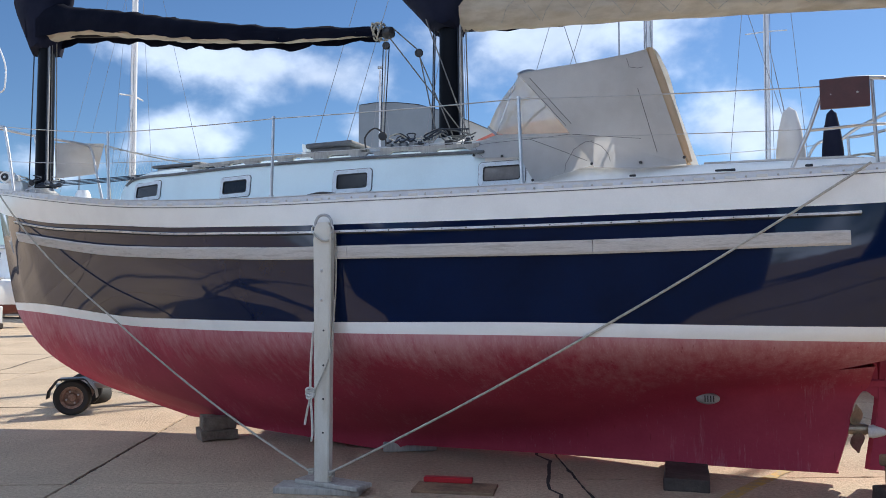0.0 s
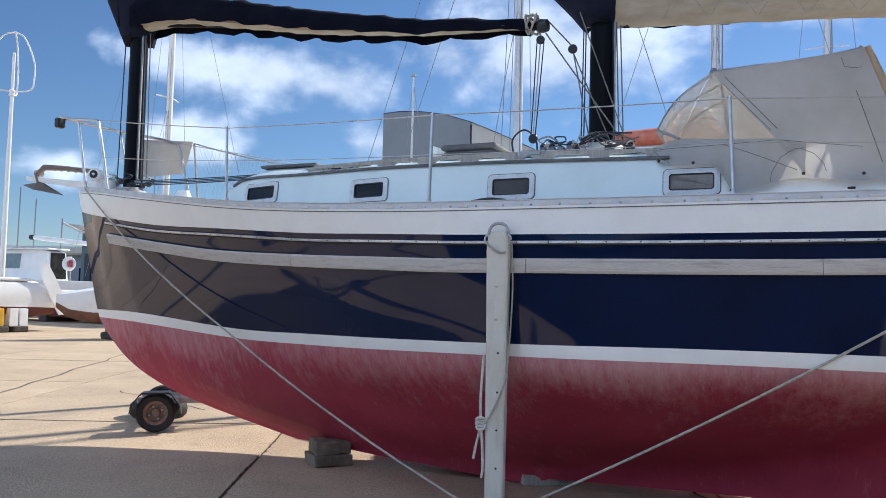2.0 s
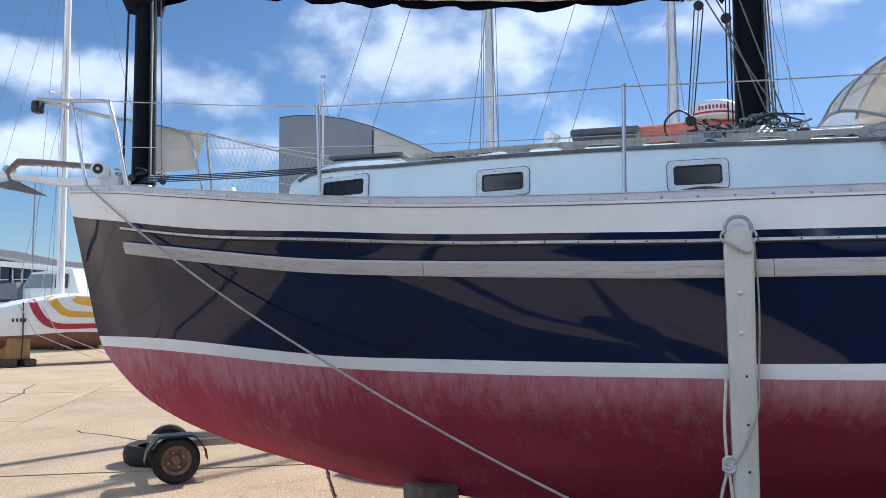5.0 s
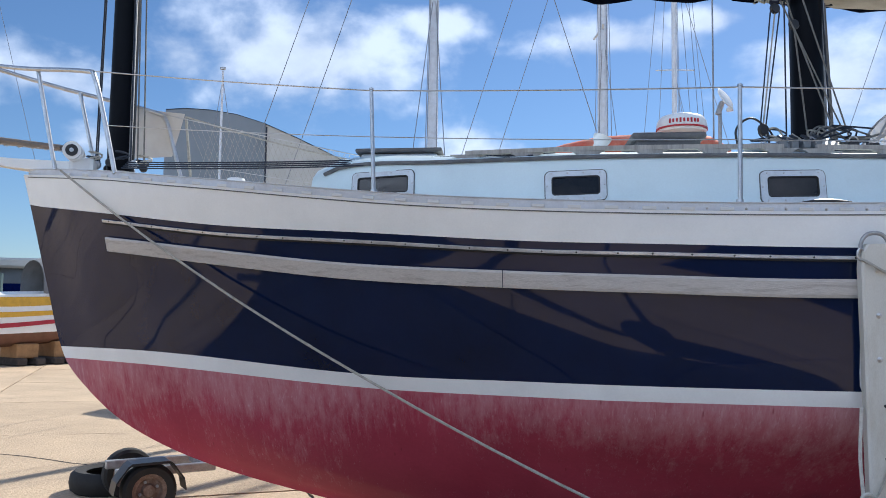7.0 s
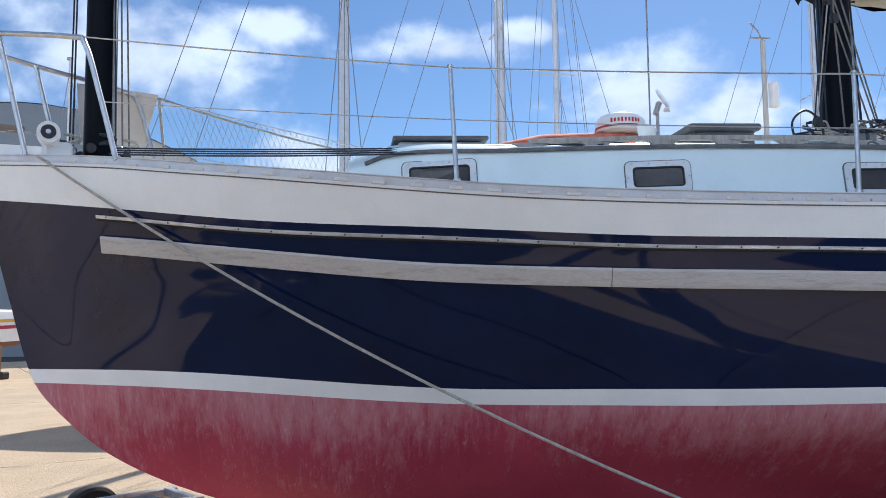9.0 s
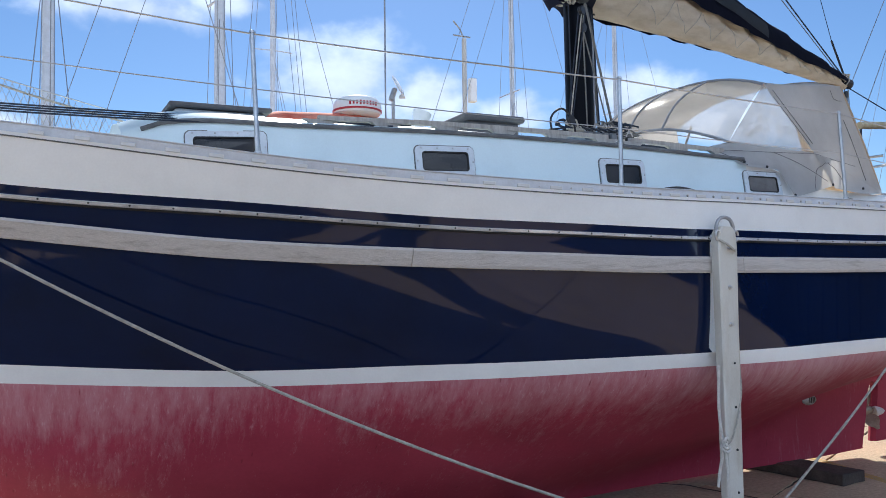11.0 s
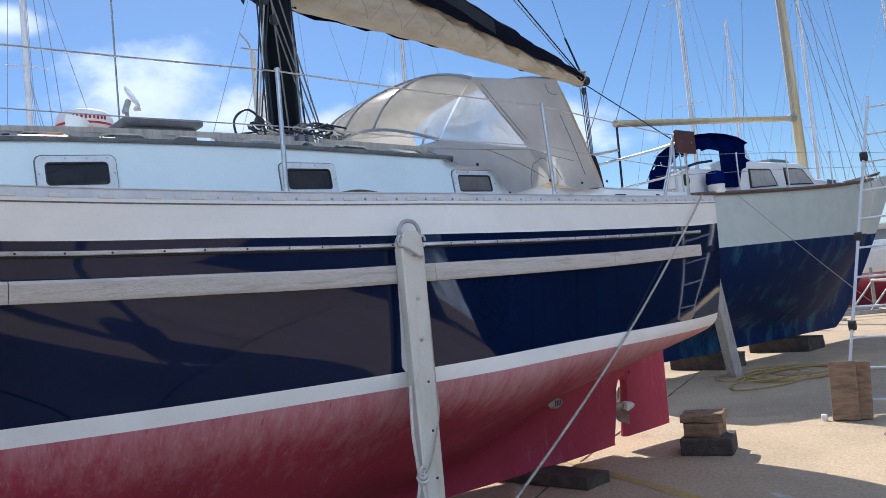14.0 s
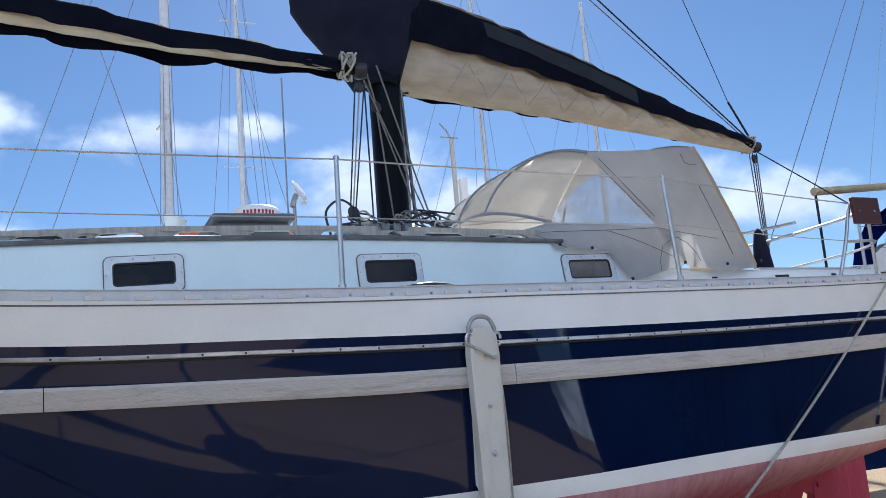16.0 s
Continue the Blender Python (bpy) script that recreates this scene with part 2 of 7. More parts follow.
TEAK = shader("weathered_teak", (0.56, 0.53, 0.495), rough=0.75, second=(0.30, 0.27, 0.235), scale=3.2, stretch=(0.7, 6, 11), patch=(0.52, 0.80), bump=0.3, bump_scale=30, grain=0.12, grain_scale=25)
GREYWOOD = shader("silvered_timber", (0.46, 0.44, 0.40), rough=0.8, second=(0.33, 0.31, 0.28), scale=4, stretch=(7, 7, 0.6), bump=0.25, bump_scale=25, grain=0.12, grain_scale=30)
LEGPAINT = shader("grey_leg_paint", (0.66, 0.65, 0.59), rough=0.6, second=(0.55, 0.52, 0.44), scale=3, stretch=(3, 3, 1), bump=0.08, grain=0.06)
PALLET = shader("rough_timber", (0.30, 0.20, 0.12), rough=0.85, second=(0.14, 0.095, 0.06), scale=6, stretch=(1, 1, 4), bump=0.4, bump_scale=30, grain=0.14)
DARKWOOD = shader("creosoted_timber", (0.055, 0.045, 0.04), rough=0.85, second=(0.10, 0.085, 0.07), scale=7, bump=0.5, grain=0.15)
BLOCKC = shader("weathered_concrete", (0.22, 0.18, 0.135), rough=0.9, second=(0.10, 0.08, 0.06), scale=6, bump=0.6, bump_scale=30, grain=0.15)
BLACKSPAR = shader("black_carbon_spar", (0.003, 0.004, 0.007), spec=0.1, rough=0.4, vary=0.3, scale=3, grain=0.05)
NAVYCLOTH = shader("navy_canvas", (0.006, 0.008, 0.022), rough=0.9, spec=0.2, second=(0.013, 0.015, 0.032), scale=3, bump=0.35, bump_scale=9, grain=0.1, grain_scale=200)
GREYPATCH = shader("faded_canvas_patch", (0.045, 0.055, 0.07), rough=0.9, vary=0.2, scale=5, grain=0.1)
SAILCLOTH = cloth("cream_sailcloth", (0.64, 0.57, 0.45), 0.25, rough=0.8, second=(0.47, 0.40, 0.29), scale=4, bump=0.9, bump_scale=5, stretch=(1, 3, 3), grain=0.05)
DODGER = cloth("sand_canvas", (0.67, 0.66, 0.645), 0.05, rough=0.85, second=(0.53, 0.515, 0.495), scale=1.6, bump=0.3, bump_scale=5, grain=0.05, grain_scale=250)
BINDING = shader("grey_webbing", (0.30, 0.31, 0.33), rough=0.9, vary=0.15, scale=8, grain=0.06)
# the tan puts the sun's glow into pale grey canvas
TANCLOTH = cloth("glow_tan_canvas", (0.60, 0.47, 0.31), 0.35, rough=0.85, vary=0.2, scale=4, grain=0.06)
VINYL = clear_vinyl()
# taupe stands for daylight seen through the aftermost cabin window
TAUPEGL = shader("daylit_pane_tone", (0.10, 0.085, 0.07), rough=0.15, vary=0.25, scale=2, second=(0.20, 0.18, 0.16))
SMOKED = shader("smoked_acrylic", (0.012, 0.012, 0.012), rough=0.12, vary=0.2, scale=3, second=(0.035, 0.03, 0.026))
ROPE = shader("old_white_rope", (0.50, 0.48, 0.42), rough=0.9, vary=0.3, scale=30, bump=0.5, bump_scale=200, grain=0.12)
WHITEROPE = shader("white_cord", (0.74, 0.72, 0.66), rough=0.9, vary=0.2, scale=30, bump=0.5, bump_scale=200)
DARKROPE = shader("dark_blue_rope", (0.03, 0.04, 0.06), rough=0.9, vary=0.3, scale=30, bump=0.4, bump_scale=200)
GREYROPE = shader("grey_rope", (0.20, 0.20, 0.19), rough=0.9, vary=0.3, scale=30, bump=0.4, bump_scale=200)
WIRE = shader("rigging_wire", (0.30, 0.31, 0.33), rough=0.45, metal=0.5, vary=0.1, scale=20)
BLACK = shader("black_rubber", (0.018, 0.018, 0.018), rough=0.75, vary=0.3, scale=15, bump=0.1)
BLACKPL = shader("black_plastic", (0.02, 0.02, 0.022), rough=0.4, vary=0.2, scale=15)
BRONZE = shader("dull_bronze", (0.42, 0.36, 0.27), rough=0.45, metal=0.8, vary=0.3, scale=20, grain=0.1)
PROPWHITE = shader("anode_white", (0.75, 0.74, 0.70), rough=0.5, vary=0.2, scale=12)
GREYPLASTIC = shader("grey_plastic", (0.20, 0.205, 0.21), rough=0.5, vary=0.2, scale=15)
MAROON = shader("maroon_board", (0.07, 0.022, 0.02), rough=0.45, vary=0.25, scale=9)
ORANGE = shader("faded_orange_cloth", (0.55, 0.11, 0.065), rough=0.8, second=(0.70, 0.30, 0.20), scale=3, bump=0.3, bump_scale=8)
PURERED = shader("red_paint", (0.45, 0.02, 0.03), rough=0.4, vary=0.15, scale=8)
YELLOW = shader("yellow_paint", (0.72, 0.42, 0.03), rough=0.4, vary=0.15, scale=6)
CRIMSON = shader("crimson_paint", (0.40, 0.02, 0.05), rough=0.4, vary=0.15, scale=6)
BLUEHULL = shader("worn_blue_antifouling", (0.003, 0.018, 0.085), spec=0.2, rough=0.7, second=(0.05, 0.17, 0.22), scale=2.2, bump=0.2, bump_scale=20, grain=0.12, grain_scale=30, patch=(0.52, 0.82), stretch=(1, 1, 0.45))
MINT = shader("pale_green_topsides", (0.55, 0.60, 0.56), rough=0.35, vary=0.1, scale=3)
BLUECLOTH = shader("royal_blue_canvas", (0.006, 0.014, 0.11), rough=0.95, spec=0.0, vary=0.3, scale=5, bump=0.3, bump_scale=9)
SPARYEL = shader("varnished_spar", (0.46, 0.37, 0.19), rough=0.45, second=(0.58, 0.51, 0.34), scale=3, stretch=(3, 3, 0.5), grain=0.08)
SHEDGREY = shader("grey_cladding", (0.22, 0.255, 0.29), rough=0.6, vary=0.12, scale=0.6, grain=0.03)
TEALWALL = shader("teal_grey_cladding", (0.10, 0.16, 0.18), rough=0.6, vary=0.18, scale=0.5, grain=0.04)
SHEDROOF = shader("grey_metal_roof", (0.30, 0.31, 0.32), rough=0.55, vary=0.15, scale=0.4, grain=0.04)
SHEDWHITE = shader("pale_cladding", (0.55, 0.55, 0.52), rough=0.65, vary=0.12, scale=0.5, grain=0.03)
CLOTHCURT = shader("curtain", (0.76, 0.76, 0.72), rough=0.9, vary=0.15, scale=10)
YELLOWHOSE = shader("faded_yellow_hose", (0.38, 0.27, 0.10), rough=0.7, vary=0.25, scale=20)
PAINTLINE = shader("yellow_road_paint", (0.55, 0.36, 0.05), rough=0.8, second=(0.36, 0.29, 0.16), scale=14, grain=0.12, patch=(0.35, 0.6))
WHITELINE = shader("worn_white_paint", (0.55, 0.53, 0.48), rough=0.85, second=(0.38, 0.33, 0.27), scale=12, grain=0.1)
JOINT = shader("joint_filler", (0.05, 0.045, 0.04), rough=0.95, vary=0.4, scale=8, bump=0.4)
def yard_concrete():
    """Sandy concrete with exposed grit, dark specks, and drifts of grime."""
    m = shader("yard_concrete", (0.53, 0.415, 0.285), rough=0.9, second=(0.40, 0.312, 0.215), scale=0.7, bump=0.7, bump_scale=45, grain=0.2, grain_scale=30, rnd=0.06, patch=(0.38, 0.72))
    n, l = m.node_tree.nodes, m.node_tree.links
    b = n["Principled BSDF"]
    base = b.inputs["Base Color"].links[0].from_socket
    co = n.new("ShaderNodeNewGeometry")
    for scale, detail, lo, hi, tone in ((26.0, 3, 0.62, 0.70, (0.30, 0.22, 0.15)), (70.0, 2, 0.66, 0.72, (0.72, 0.60, 0.44)), (1.9, 9, 0.60, 0.74, (0.27, 0.205, 0.145)), (0.45, 6, 0.58, 0.72, (0.34, 0.265, 0.19))):
        no = n.new("ShaderNodeTexNoise")
        no.inputs["Scale"].default_value, no.inputs["Detail"].default_value, no.inputs["Roughness"].default_value = scale, detail, 0.68
        l.new(co.outputs["Position"], no.inputs["Vector"])
        rp = n.new("ShaderNodeMapRange")
        rp.inputs["From Min"].default_value, rp.inputs["From Max"].default_value, rp.inputs["To Max"].default_value = lo, hi, 0.62
        l.new(no.outputs["Fac"], rp.inputs[0])
        mx = n.new("ShaderNodeMix")
        mx.data_type = "RGBA"
        mx.inputs[7].default_value = (*tone, 1)
        l.new(rp.outputs[0], mx.inputs[0])
        l.new(base, mx.inputs[6])
        base = mx.outputs[2]
    l.new(base, b.inputs["Base Color"])
    return m


SLAB = yard_concrete()
CABINW = shader("pale_blue_white_paint", (0.70, 0.82, 0.85), rough=0.35, vary=0.07, scale=2.5, grain=0.02)
DARKTEAK = shader("dark_teak_rail", (0.13, 0.085, 0.06), rough=0.7, vary=0.4, scale=9, grain=0.1)
STRIPM = shader("worn_alloy_strip", (0.74, 0.75, 0.77), rough=0.3, metal=0.35, second=(0.50, 0.50, 0.52), scale=7, grain=0.08)
FRAMEW = shader("chalky_frame", (0.66, 0.71, 0.75), rough=0.4, vary=0.15, scale=12, grain=0.05)
MOULD = shader("dark_rubber_moulding", (0.10, 0.105, 0.11), rough=0.6, second=(0.17, 0.175, 0.18), scale=8)
SEAM = shader("grey_seam", (0.20, 0.20, 0.20), rough=0.85, vary=0.2, scale=20)
PADGREY = shader("grey_padded_cover", (0.11, 0.11, 0.115), rough=0.7, second=(0.16, 0.155, 0.15), scale=9, bump=0.2, bump_scale=14)
CRADLE = shader("orange_brown_timber", (0.42, 0.24, 0.10), rough=0.8, second=(0.30, 0.17, 0.07), scale=4, bump=0.3, grain=0.12)
BROWNBOT = shader("brown_bottom_paint", (0.20, 0.10, 0.065), rough=0.7, vary=0.3, scale=3, grain=0.08)
MAROONB = shader("dull_maroon_bottom", (0.13, 0.035, 0.03), rough=0.7, vary=0.3, scale=3, grain=0.08)
GREYCANV = shader("grey_canvas", (0.22, 0.23, 0.24), rough=0.85, vary=0.2, scale=4, bump=0.2)
GREYGLASS = shader("pale_window_glass", (0.20, 0.26, 0.28), rough=0.15, vary=0.3, scale=1.5)
SHEDNAVY = shader("dark_blue_cladding", (0.025, 0.035, 0.06), rough=0.6, vary=0.2, scale=0.5, grain=0.04)
STAIN = shader("oil_stain", (0.15, 0.12, 0.10), rough=0.85, second=(0.25, 0.2, 0.15), scale=6, grain=0.1)

# ---- mesh helpers ----
from mathutils.bvhtree import BVHTree


def finish(name, bm, material, smooth=False, angle=None):
    bmesh.ops.recalc_face_normals(bm, faces=bm.faces)
    me = bpy.data.meshes.new(name)
    for f in bm.faces:
        f.smooth = smooth
    bm.to_mesh(me)
    bm.free()
    if smooth and angle:
        me.set_sharp_from_angle(angle=radians(angle))
    me.materials.append(material)
    return me


def part(name, bm, material, parent=None, label="", smooth=False, angle=40):
    """One mesh object, under its thing or part."""
    ob = new(name, finish(name, bm, material, smooth, angle))
    ob.parent = parent
    if label:
        ob["label"] = label
    return ob


def thing(name, label, category, group="", kind=""):
    return tagged(new(name), label, category, group, kind)


def lone(name, bm, material, label, category, group="", kind="", smooth=False, angle=40):
    return tagged(part(name, bm, material, None, "", smooth, angle), label, category, group, kind)


def add_box(bm, c, size, rot=(0, 0, 0), bevel=0.006, seg=1):
    m = pose(*c, *rot) @ Matrix.Diagonal((*size, 1))
    got = bmesh.ops.create_cube(bm, size=1.0, matrix=m)
    if bevel:
        edges = list({e for v in got["verts"] for e in v.link_edges})
        bmesh.ops.bevel(bm, geom=edges, offset=bevel, segments=seg, affect="EDGES", profile=0.5)
    return bm


def box(c, size, rot=(0, 0, 0), bevel=0.006, seg=1):
    return add_box(bmesh.new(), c, size, rot, bevel, seg)


def loft(bm, rings, closed=True, caps=True):
    """Skin through rings of equally many points."""
    rows = [[bm.verts.new(p) for p in ring] for ring in rings]
    n = len(rows[0])
    for a, b in zip(rows, rows[1:]):
        for i in range(n if closed else n - 1):
            j = (i + 1) % n
            try:
                bm.faces.new((a[i], a[j], b[j], b[i]))
            except ValueError:
                pass
    if caps and closed:
        for row in (rows[0], rows[-1]):
            try:
                bm.faces.new(row)
            except ValueError:
                pass
    return bm


def add_tube(bm, pts, r, sides=8, caps=True):
    """A round bar along points; r is one radius or one for each point."""
    pts = [Vector(p) for p in pts]
    rad = r if isinstance(r, (list, tuple)) else [r] * len(pts)
    rings = []
    ref = None
    for i, p in enumerate(pts):
        d = (pts[min(i + 1, len(pts) - 1)] - pts[max(i - 1, 0)]).normalized()
        if ref is None:
            ref = Vector((0, 0, 1)) if abs(d.z) < 0.9 else Vector((1, 0, 0))
        a = d.cross(ref)
        if a.length < 1e-4:
            a = d.orthogonal()
        a.normalize()
        b = a.cross(d).normalized()
        ref = b
        rings.append([p + rad[i] * (math.cos(2 * math.pi * k / sides) * a + math.sin(2 * math.pi * k / sides) * b) for k in range(sides)])
    return loft(bm, rings, True, caps)


def tube(pts, r, sides=8):
    return add_tube(bmesh.new(), pts, r, sides)


def smooth_line(pts, n=8):
    """Catmull-Rom through the points."""
    p = [Vector(q) for q in pts]
    p = [p[0] * 2 - p[1]] + p + [p[-1] * 2 - p[-2]]
    out = []
    for i in range(1, len(p) - 2):
        for k in range(n):
            t = k / n
            a, b, c, d = p[i - 1], p[i], p[i + 1], p[i + 2]
            out.append(0.5 * ((2 * b) + (c - a) * t + (2 * a - 5 * b + 4 * c - d) * t * t + (3 * b - a - 3 * c + d) * t ** 3))
    out.append(p[-2])
    return out


def sag(a, b, drop=0.0, n=10):
    a, b = Vector(a), Vector(b)
    return [a.lerp(b, k / n) - Vector((0, 0, drop * 4 * (k / n) * (1 - k / n))) for k in range(n + 1)]


def turned(profile, m=Matrix(), sides=24, caps=True):
    """A turned body: (radius, height) pairs round the z axis of m."""
    bm = bmesh.new()
    rings = [[m @ Vector((max(r, 1e-4) * math.cos(2 * math.pi * k / sides), max(r, 1e-4) * math.sin(2 * math.pi * k / sides), h)) for k in range(sides)] for r, h in profile]
    return loft(bm, rings, True, caps)


def panel(corners, nx=10, nz=10, wave=0.0, freq=3.0, thick=0.0):
    """A cloth panel between four corners with soft folds."""
    a, b, c, d = (Vector(p) for p in corners)
    bm = bmesh.new()
    nrm = (b - a).cross(d - a).normalized()
    rows = []
    for j in range(nz + 1):
        v = j / nz
        row = []
        for i in range(nx + 1):
            u = i / nx
            p = a.lerp(b, u).lerp(d.lerp(c, u), v)
            edge = min(1, 4 * min(u, 1 - u) + 0.15) * min(1, 4 * min(v, 1 - v) + 0.15)
            p = p + nrm * wave * edge * noise.noise(p * freq)
            row.append(bm.verts.new(p))
        rows.append(row)
    for j in range(nz):
        for i in range(nx):
            bm.faces.new((rows[j][i], rows[j][i + 1], rows[j + 1][i + 1], rows[j + 1][i]))
    if thick:
        bmesh.ops.solidify(bm, geom=bm.faces[:], thickness=thick)
    return bm


def plate(corners, thick):
    """A flat plate from corners in order round its edge."""
    bm = bmesh.new()
    bm.faces.new([bm.verts.new(p) for p in corners])
    bmesh.ops.recalc_face_normals(bm, faces=bm.faces)
    bmesh.ops.solidify(bm, geom=bm.faces[:], thickness=thick)
    return bm


def lerp_table(x, table):
    return float(np.interp(x, [a for a, _ in table], [b for _, b in table]))


def curve_table(x, table):
    """Smooth interpolation through a short table."""
    xs = [a for a, _ in table]
    if x <= xs[0]:
        return table[0][1]
    if x >= xs[-1]:
        return table[-1][1]
    i = max(k for k in range(len(xs)) if xs[k] <= x)
    i = min(i, len(xs) - 2)
    (x0, y0), (x1, y1) = table[i], table[i + 1]
    s0 = (table[i + 1][1] - table[i - 1][1]) / (table[i + 1][0] - table[i - 1][0]) if i > 0 else (y1 - y0) / (x1 - x0)
    s1 = (table[i + 2][1] - table[i][1]) / (table[i + 2][0] - table[i][0]) if i + 2 < len(xs) else (y1 - y0) / (x1 - x0)
    h = x1 - x0
    t = (x - x0) / h
    return (2 * t ** 3 - 3 * t * t + 1) * y0 + (t ** 3 - 2 * t * t + t) * h * s0 + (-2 * t ** 3 + 3 * t * t) * y1 + (t ** 3 - t * t) * h * s1

# ---- the navy cat ketch, shored up on a leg; bow to -x ----
CL = 7.23          # centreline
X_TR = 1.0         # transom
SHEER = [(-8.85, 2.785), (-8.65, 2.756), (-7.9, 2.645), (-7.3, 2.551), (-5.93, 2.362), (-5.0, 2.275), (-3.8, 2.215), (-2.7, 2.198), (-1.8, 2.2), (-0.6, 2.218), (0.42, 2.25), (1.0, 2.27)]
BLUE = [(-8.85, 2.56), (-8.64, 2.515), (-7.3, 2.304), (-6.76, 2.237), (-5.97, 2.17), (-4.95, 2.084), (-4.2, 2.047), (-3.3, 2.013), (-1.75, 2.0), (0.35, 2.03), (1.0, 2.057)]
STRAKE = [(-7.95, 2.236), (-6.7, 2.066), (-5.98, 1.983), (-4.9, 1.91), (-4.3, 1.881), (-3.5, 1.85), (-1.4, 1.833), (0.43, 1.862)]
STRIPE_T = [(-8.6, 1.45), (-7.5, 1.418), (-5.95, 1.293), (-5.0, 1.279), (-3.45, 1.267), (-1.8, 1.267), (0.5, 1.225), (1.0, 1.224)]
STRIPE_B = [(-8.6, 1.365), (-7.5, 1.318), (-5.95, 1.204), (-5.0, 1.188), (-3.45, 1.183), (-1.8, 1.175), (0.5, 1.124), (1.0, 1.115)]
CANOE = [(-5.8, 0.2), (-5.0, 0.16), (-4.0, 0.18), (-3.0, 0.27), (-1.8, 0.43), (-0.6, 0.70), (0.4, 0.93), (1.0, 1.08)]
STEM = [(0.2, -5.8), (0.34, -6.4), (0.51, -7.08), (0.675, -7.57), (0.885, -7.98), (1.14, -8.28), (1.37, -8.46), (1.9, -8.62), (2.5, -8.78), (2.79, -8.86)]
FLARE = [(-6.0, 0.06), (-5.2, -0.04), (-4.4, -0.07), (-3.8, -0.05), (-3.2, -0.035), (-2.5, -0.022), (-1.5, -0.008), (-0.6, -0.002), (0.3, 0.012), (1.0, 0.055)]     # how much the topsides draw in towards the waterline
BEAM = [(-3.6, 1.72), (-3.0, 1.716), (-2.4, 1.685), (-1.72, 1.61), (-0.5, 1.40), (0.4, 1.20), (1.0, 1.06)]


KEELB = [(-5.8, 0.215), (-5.4, 0.19), (-4.9, 0.155), (-4.4, 0.12), (-4.0, 0.075), (-3.62, 0.035), (-3.42, 0.035), (-3.27, 0.09), (-2.0, 0.085), (0.36, 0.06)]
KEELH = KEELB[:9] + [(-1.0, 0.077), (-0.4, 0.56), (0.40, 0.84), (1.0, 1.08)]      # lower edge of the hull shell


def half_breadth(x, z):
    """Half the hull's breadth at a station and height: flared topsides, bilge, and a hollow garboard down to the keel."""
    d = max(0.0, x - curve_table(z, STEM))
    entry = 1 - (1 - min(1.0, d / 5.85)) ** lerp_table(z, [(0.2, 1.35), (1.3, 1.42), (2.0, 1.70), (2.5, 2.12)])
    full = 1.72 if x < -3.6 else curve_table(x, BEAM)
    zc, zs = lerp_table(x, CANOE), curve_table(x, SHEER)
    zref = zs + 0.12
    soft = lerp_table(x, [(-1.0, 0.09), (0.3, 0.04)])
    up = (z - zc) / soft
    up = soft * (up if up > 20 else math.log1p(math.exp(up)))
    q = min(1.0, max(0.0, up / (zref - zc)))
    pw = lerp_table(x, [(-8.8, 0.40), (-5.6, 0.42), (-4.2, 0.30), (-3.0, 0.30), (-1.2, 0.34), (0.0, 0.42), (0.4, 0.46), (1.0, 0.36)])
    fair = lerp_table(x, [(-6, 0.02), (-3, 0.03), (-1, 0.06), (1, 0.03)])
    qs = (zs - zc) / (zref - zc)
    w = ((1 - (1 - q) ** 2.0) / (1 - (1 - qs) ** 2.0)) ** pw * q / (q + fair) * (qs + fair) / qs
    m = min(1.0, max(0.0, (z - 0.68) / 0.54))
    m = m * m * (3 - 2 * m) * lerp_table(x, [(-6.0, 0.0), (-4.5, 1.0), (1.0, 1.0)])
    t = min(1.0, max(0.0, (z - 1.2) / (zs - 1.2)))
    w = w * (1 - m) + (1 - lerp_table(x, [(-4.4, 0.06), (-2.6, 0.0)]) * (1 - t) ** 2 - curve_table(x, FLARE) * (1 - t) - lerp_table(x, [(-0.9, 0.0), (0.2, 0.03), (1.0, 0.08)]) * (max(0.0, 0.60 - t) / 0.60) ** 2) * m
    k = 0.11 * (1 if x < -0.4 else max(0.35, 1 - 0.8 * (x + 0.4)))
    return max(entry, min(1.0, d)) * k * min(1.0, d / 0.4) + entry * (full - k) * w + 0.012
    

def hull_line(s, table):
    """Where the line of that table lies at the fraction s from stem to transom."""
    x = -8.6 * (1 - s) + X_TR * s
    for _ in range(6):
        z = curve_table(x, table)
        x = curve_table(z, STEM) * (1 - s) + X_TR * s
    return x, curve_table(x, table)


def hull_band(bm, upper, lower, rows, cols=96):
    """Both sides of the hull between two lines."""
    for side in (-1, 1):
        grid = []
        for i in range(cols + 1):
            s = (i / cols) ** 1.25
            xu, zu = hull_line(s, upper)
            if lower is KEELH:
                zl = lerp_table(-5.8 * (1 - s) + X_TR * s, KEELH)
            else:
                zl = hull_line(s, lower)[1]
            col = []
            for j in range(rows + 1):
                z = zu + (zl - zu) * j / rows
                x = curve_table(z, STEM) * (1 - s) + X_TR * s
                col.append(bm.verts.new((x, CL + side * half_breadth(x, z), z)))
            grid.append(col)
        for a, b in zip(grid, grid[1:]):
            for j in range(rows):
                bm.faces.new((a[j], a[j + 1], b[j + 1], b[j]))
    bmesh.ops.remove_doubles(bm, verts=bm.verts, dist=0.0005)
    return bm


def transom_band(bm, upper, lower, rows):
    zu, zl = curve_table(X_TR, upper), curve_table(X_TR, lower)
    rings = []
    for j in range(rows + 1):
        z = zu + (zl - zu) * j / rows
        h = half_breadth(X_TR, z)
        rings.append([(X_TR + 0.16 * (1 - (k / 8) ** 2) * (h / 1.07), CL + h * k / 8, z) for k in range(-8, 9)])
    return loft(bm, rings, closed=False)


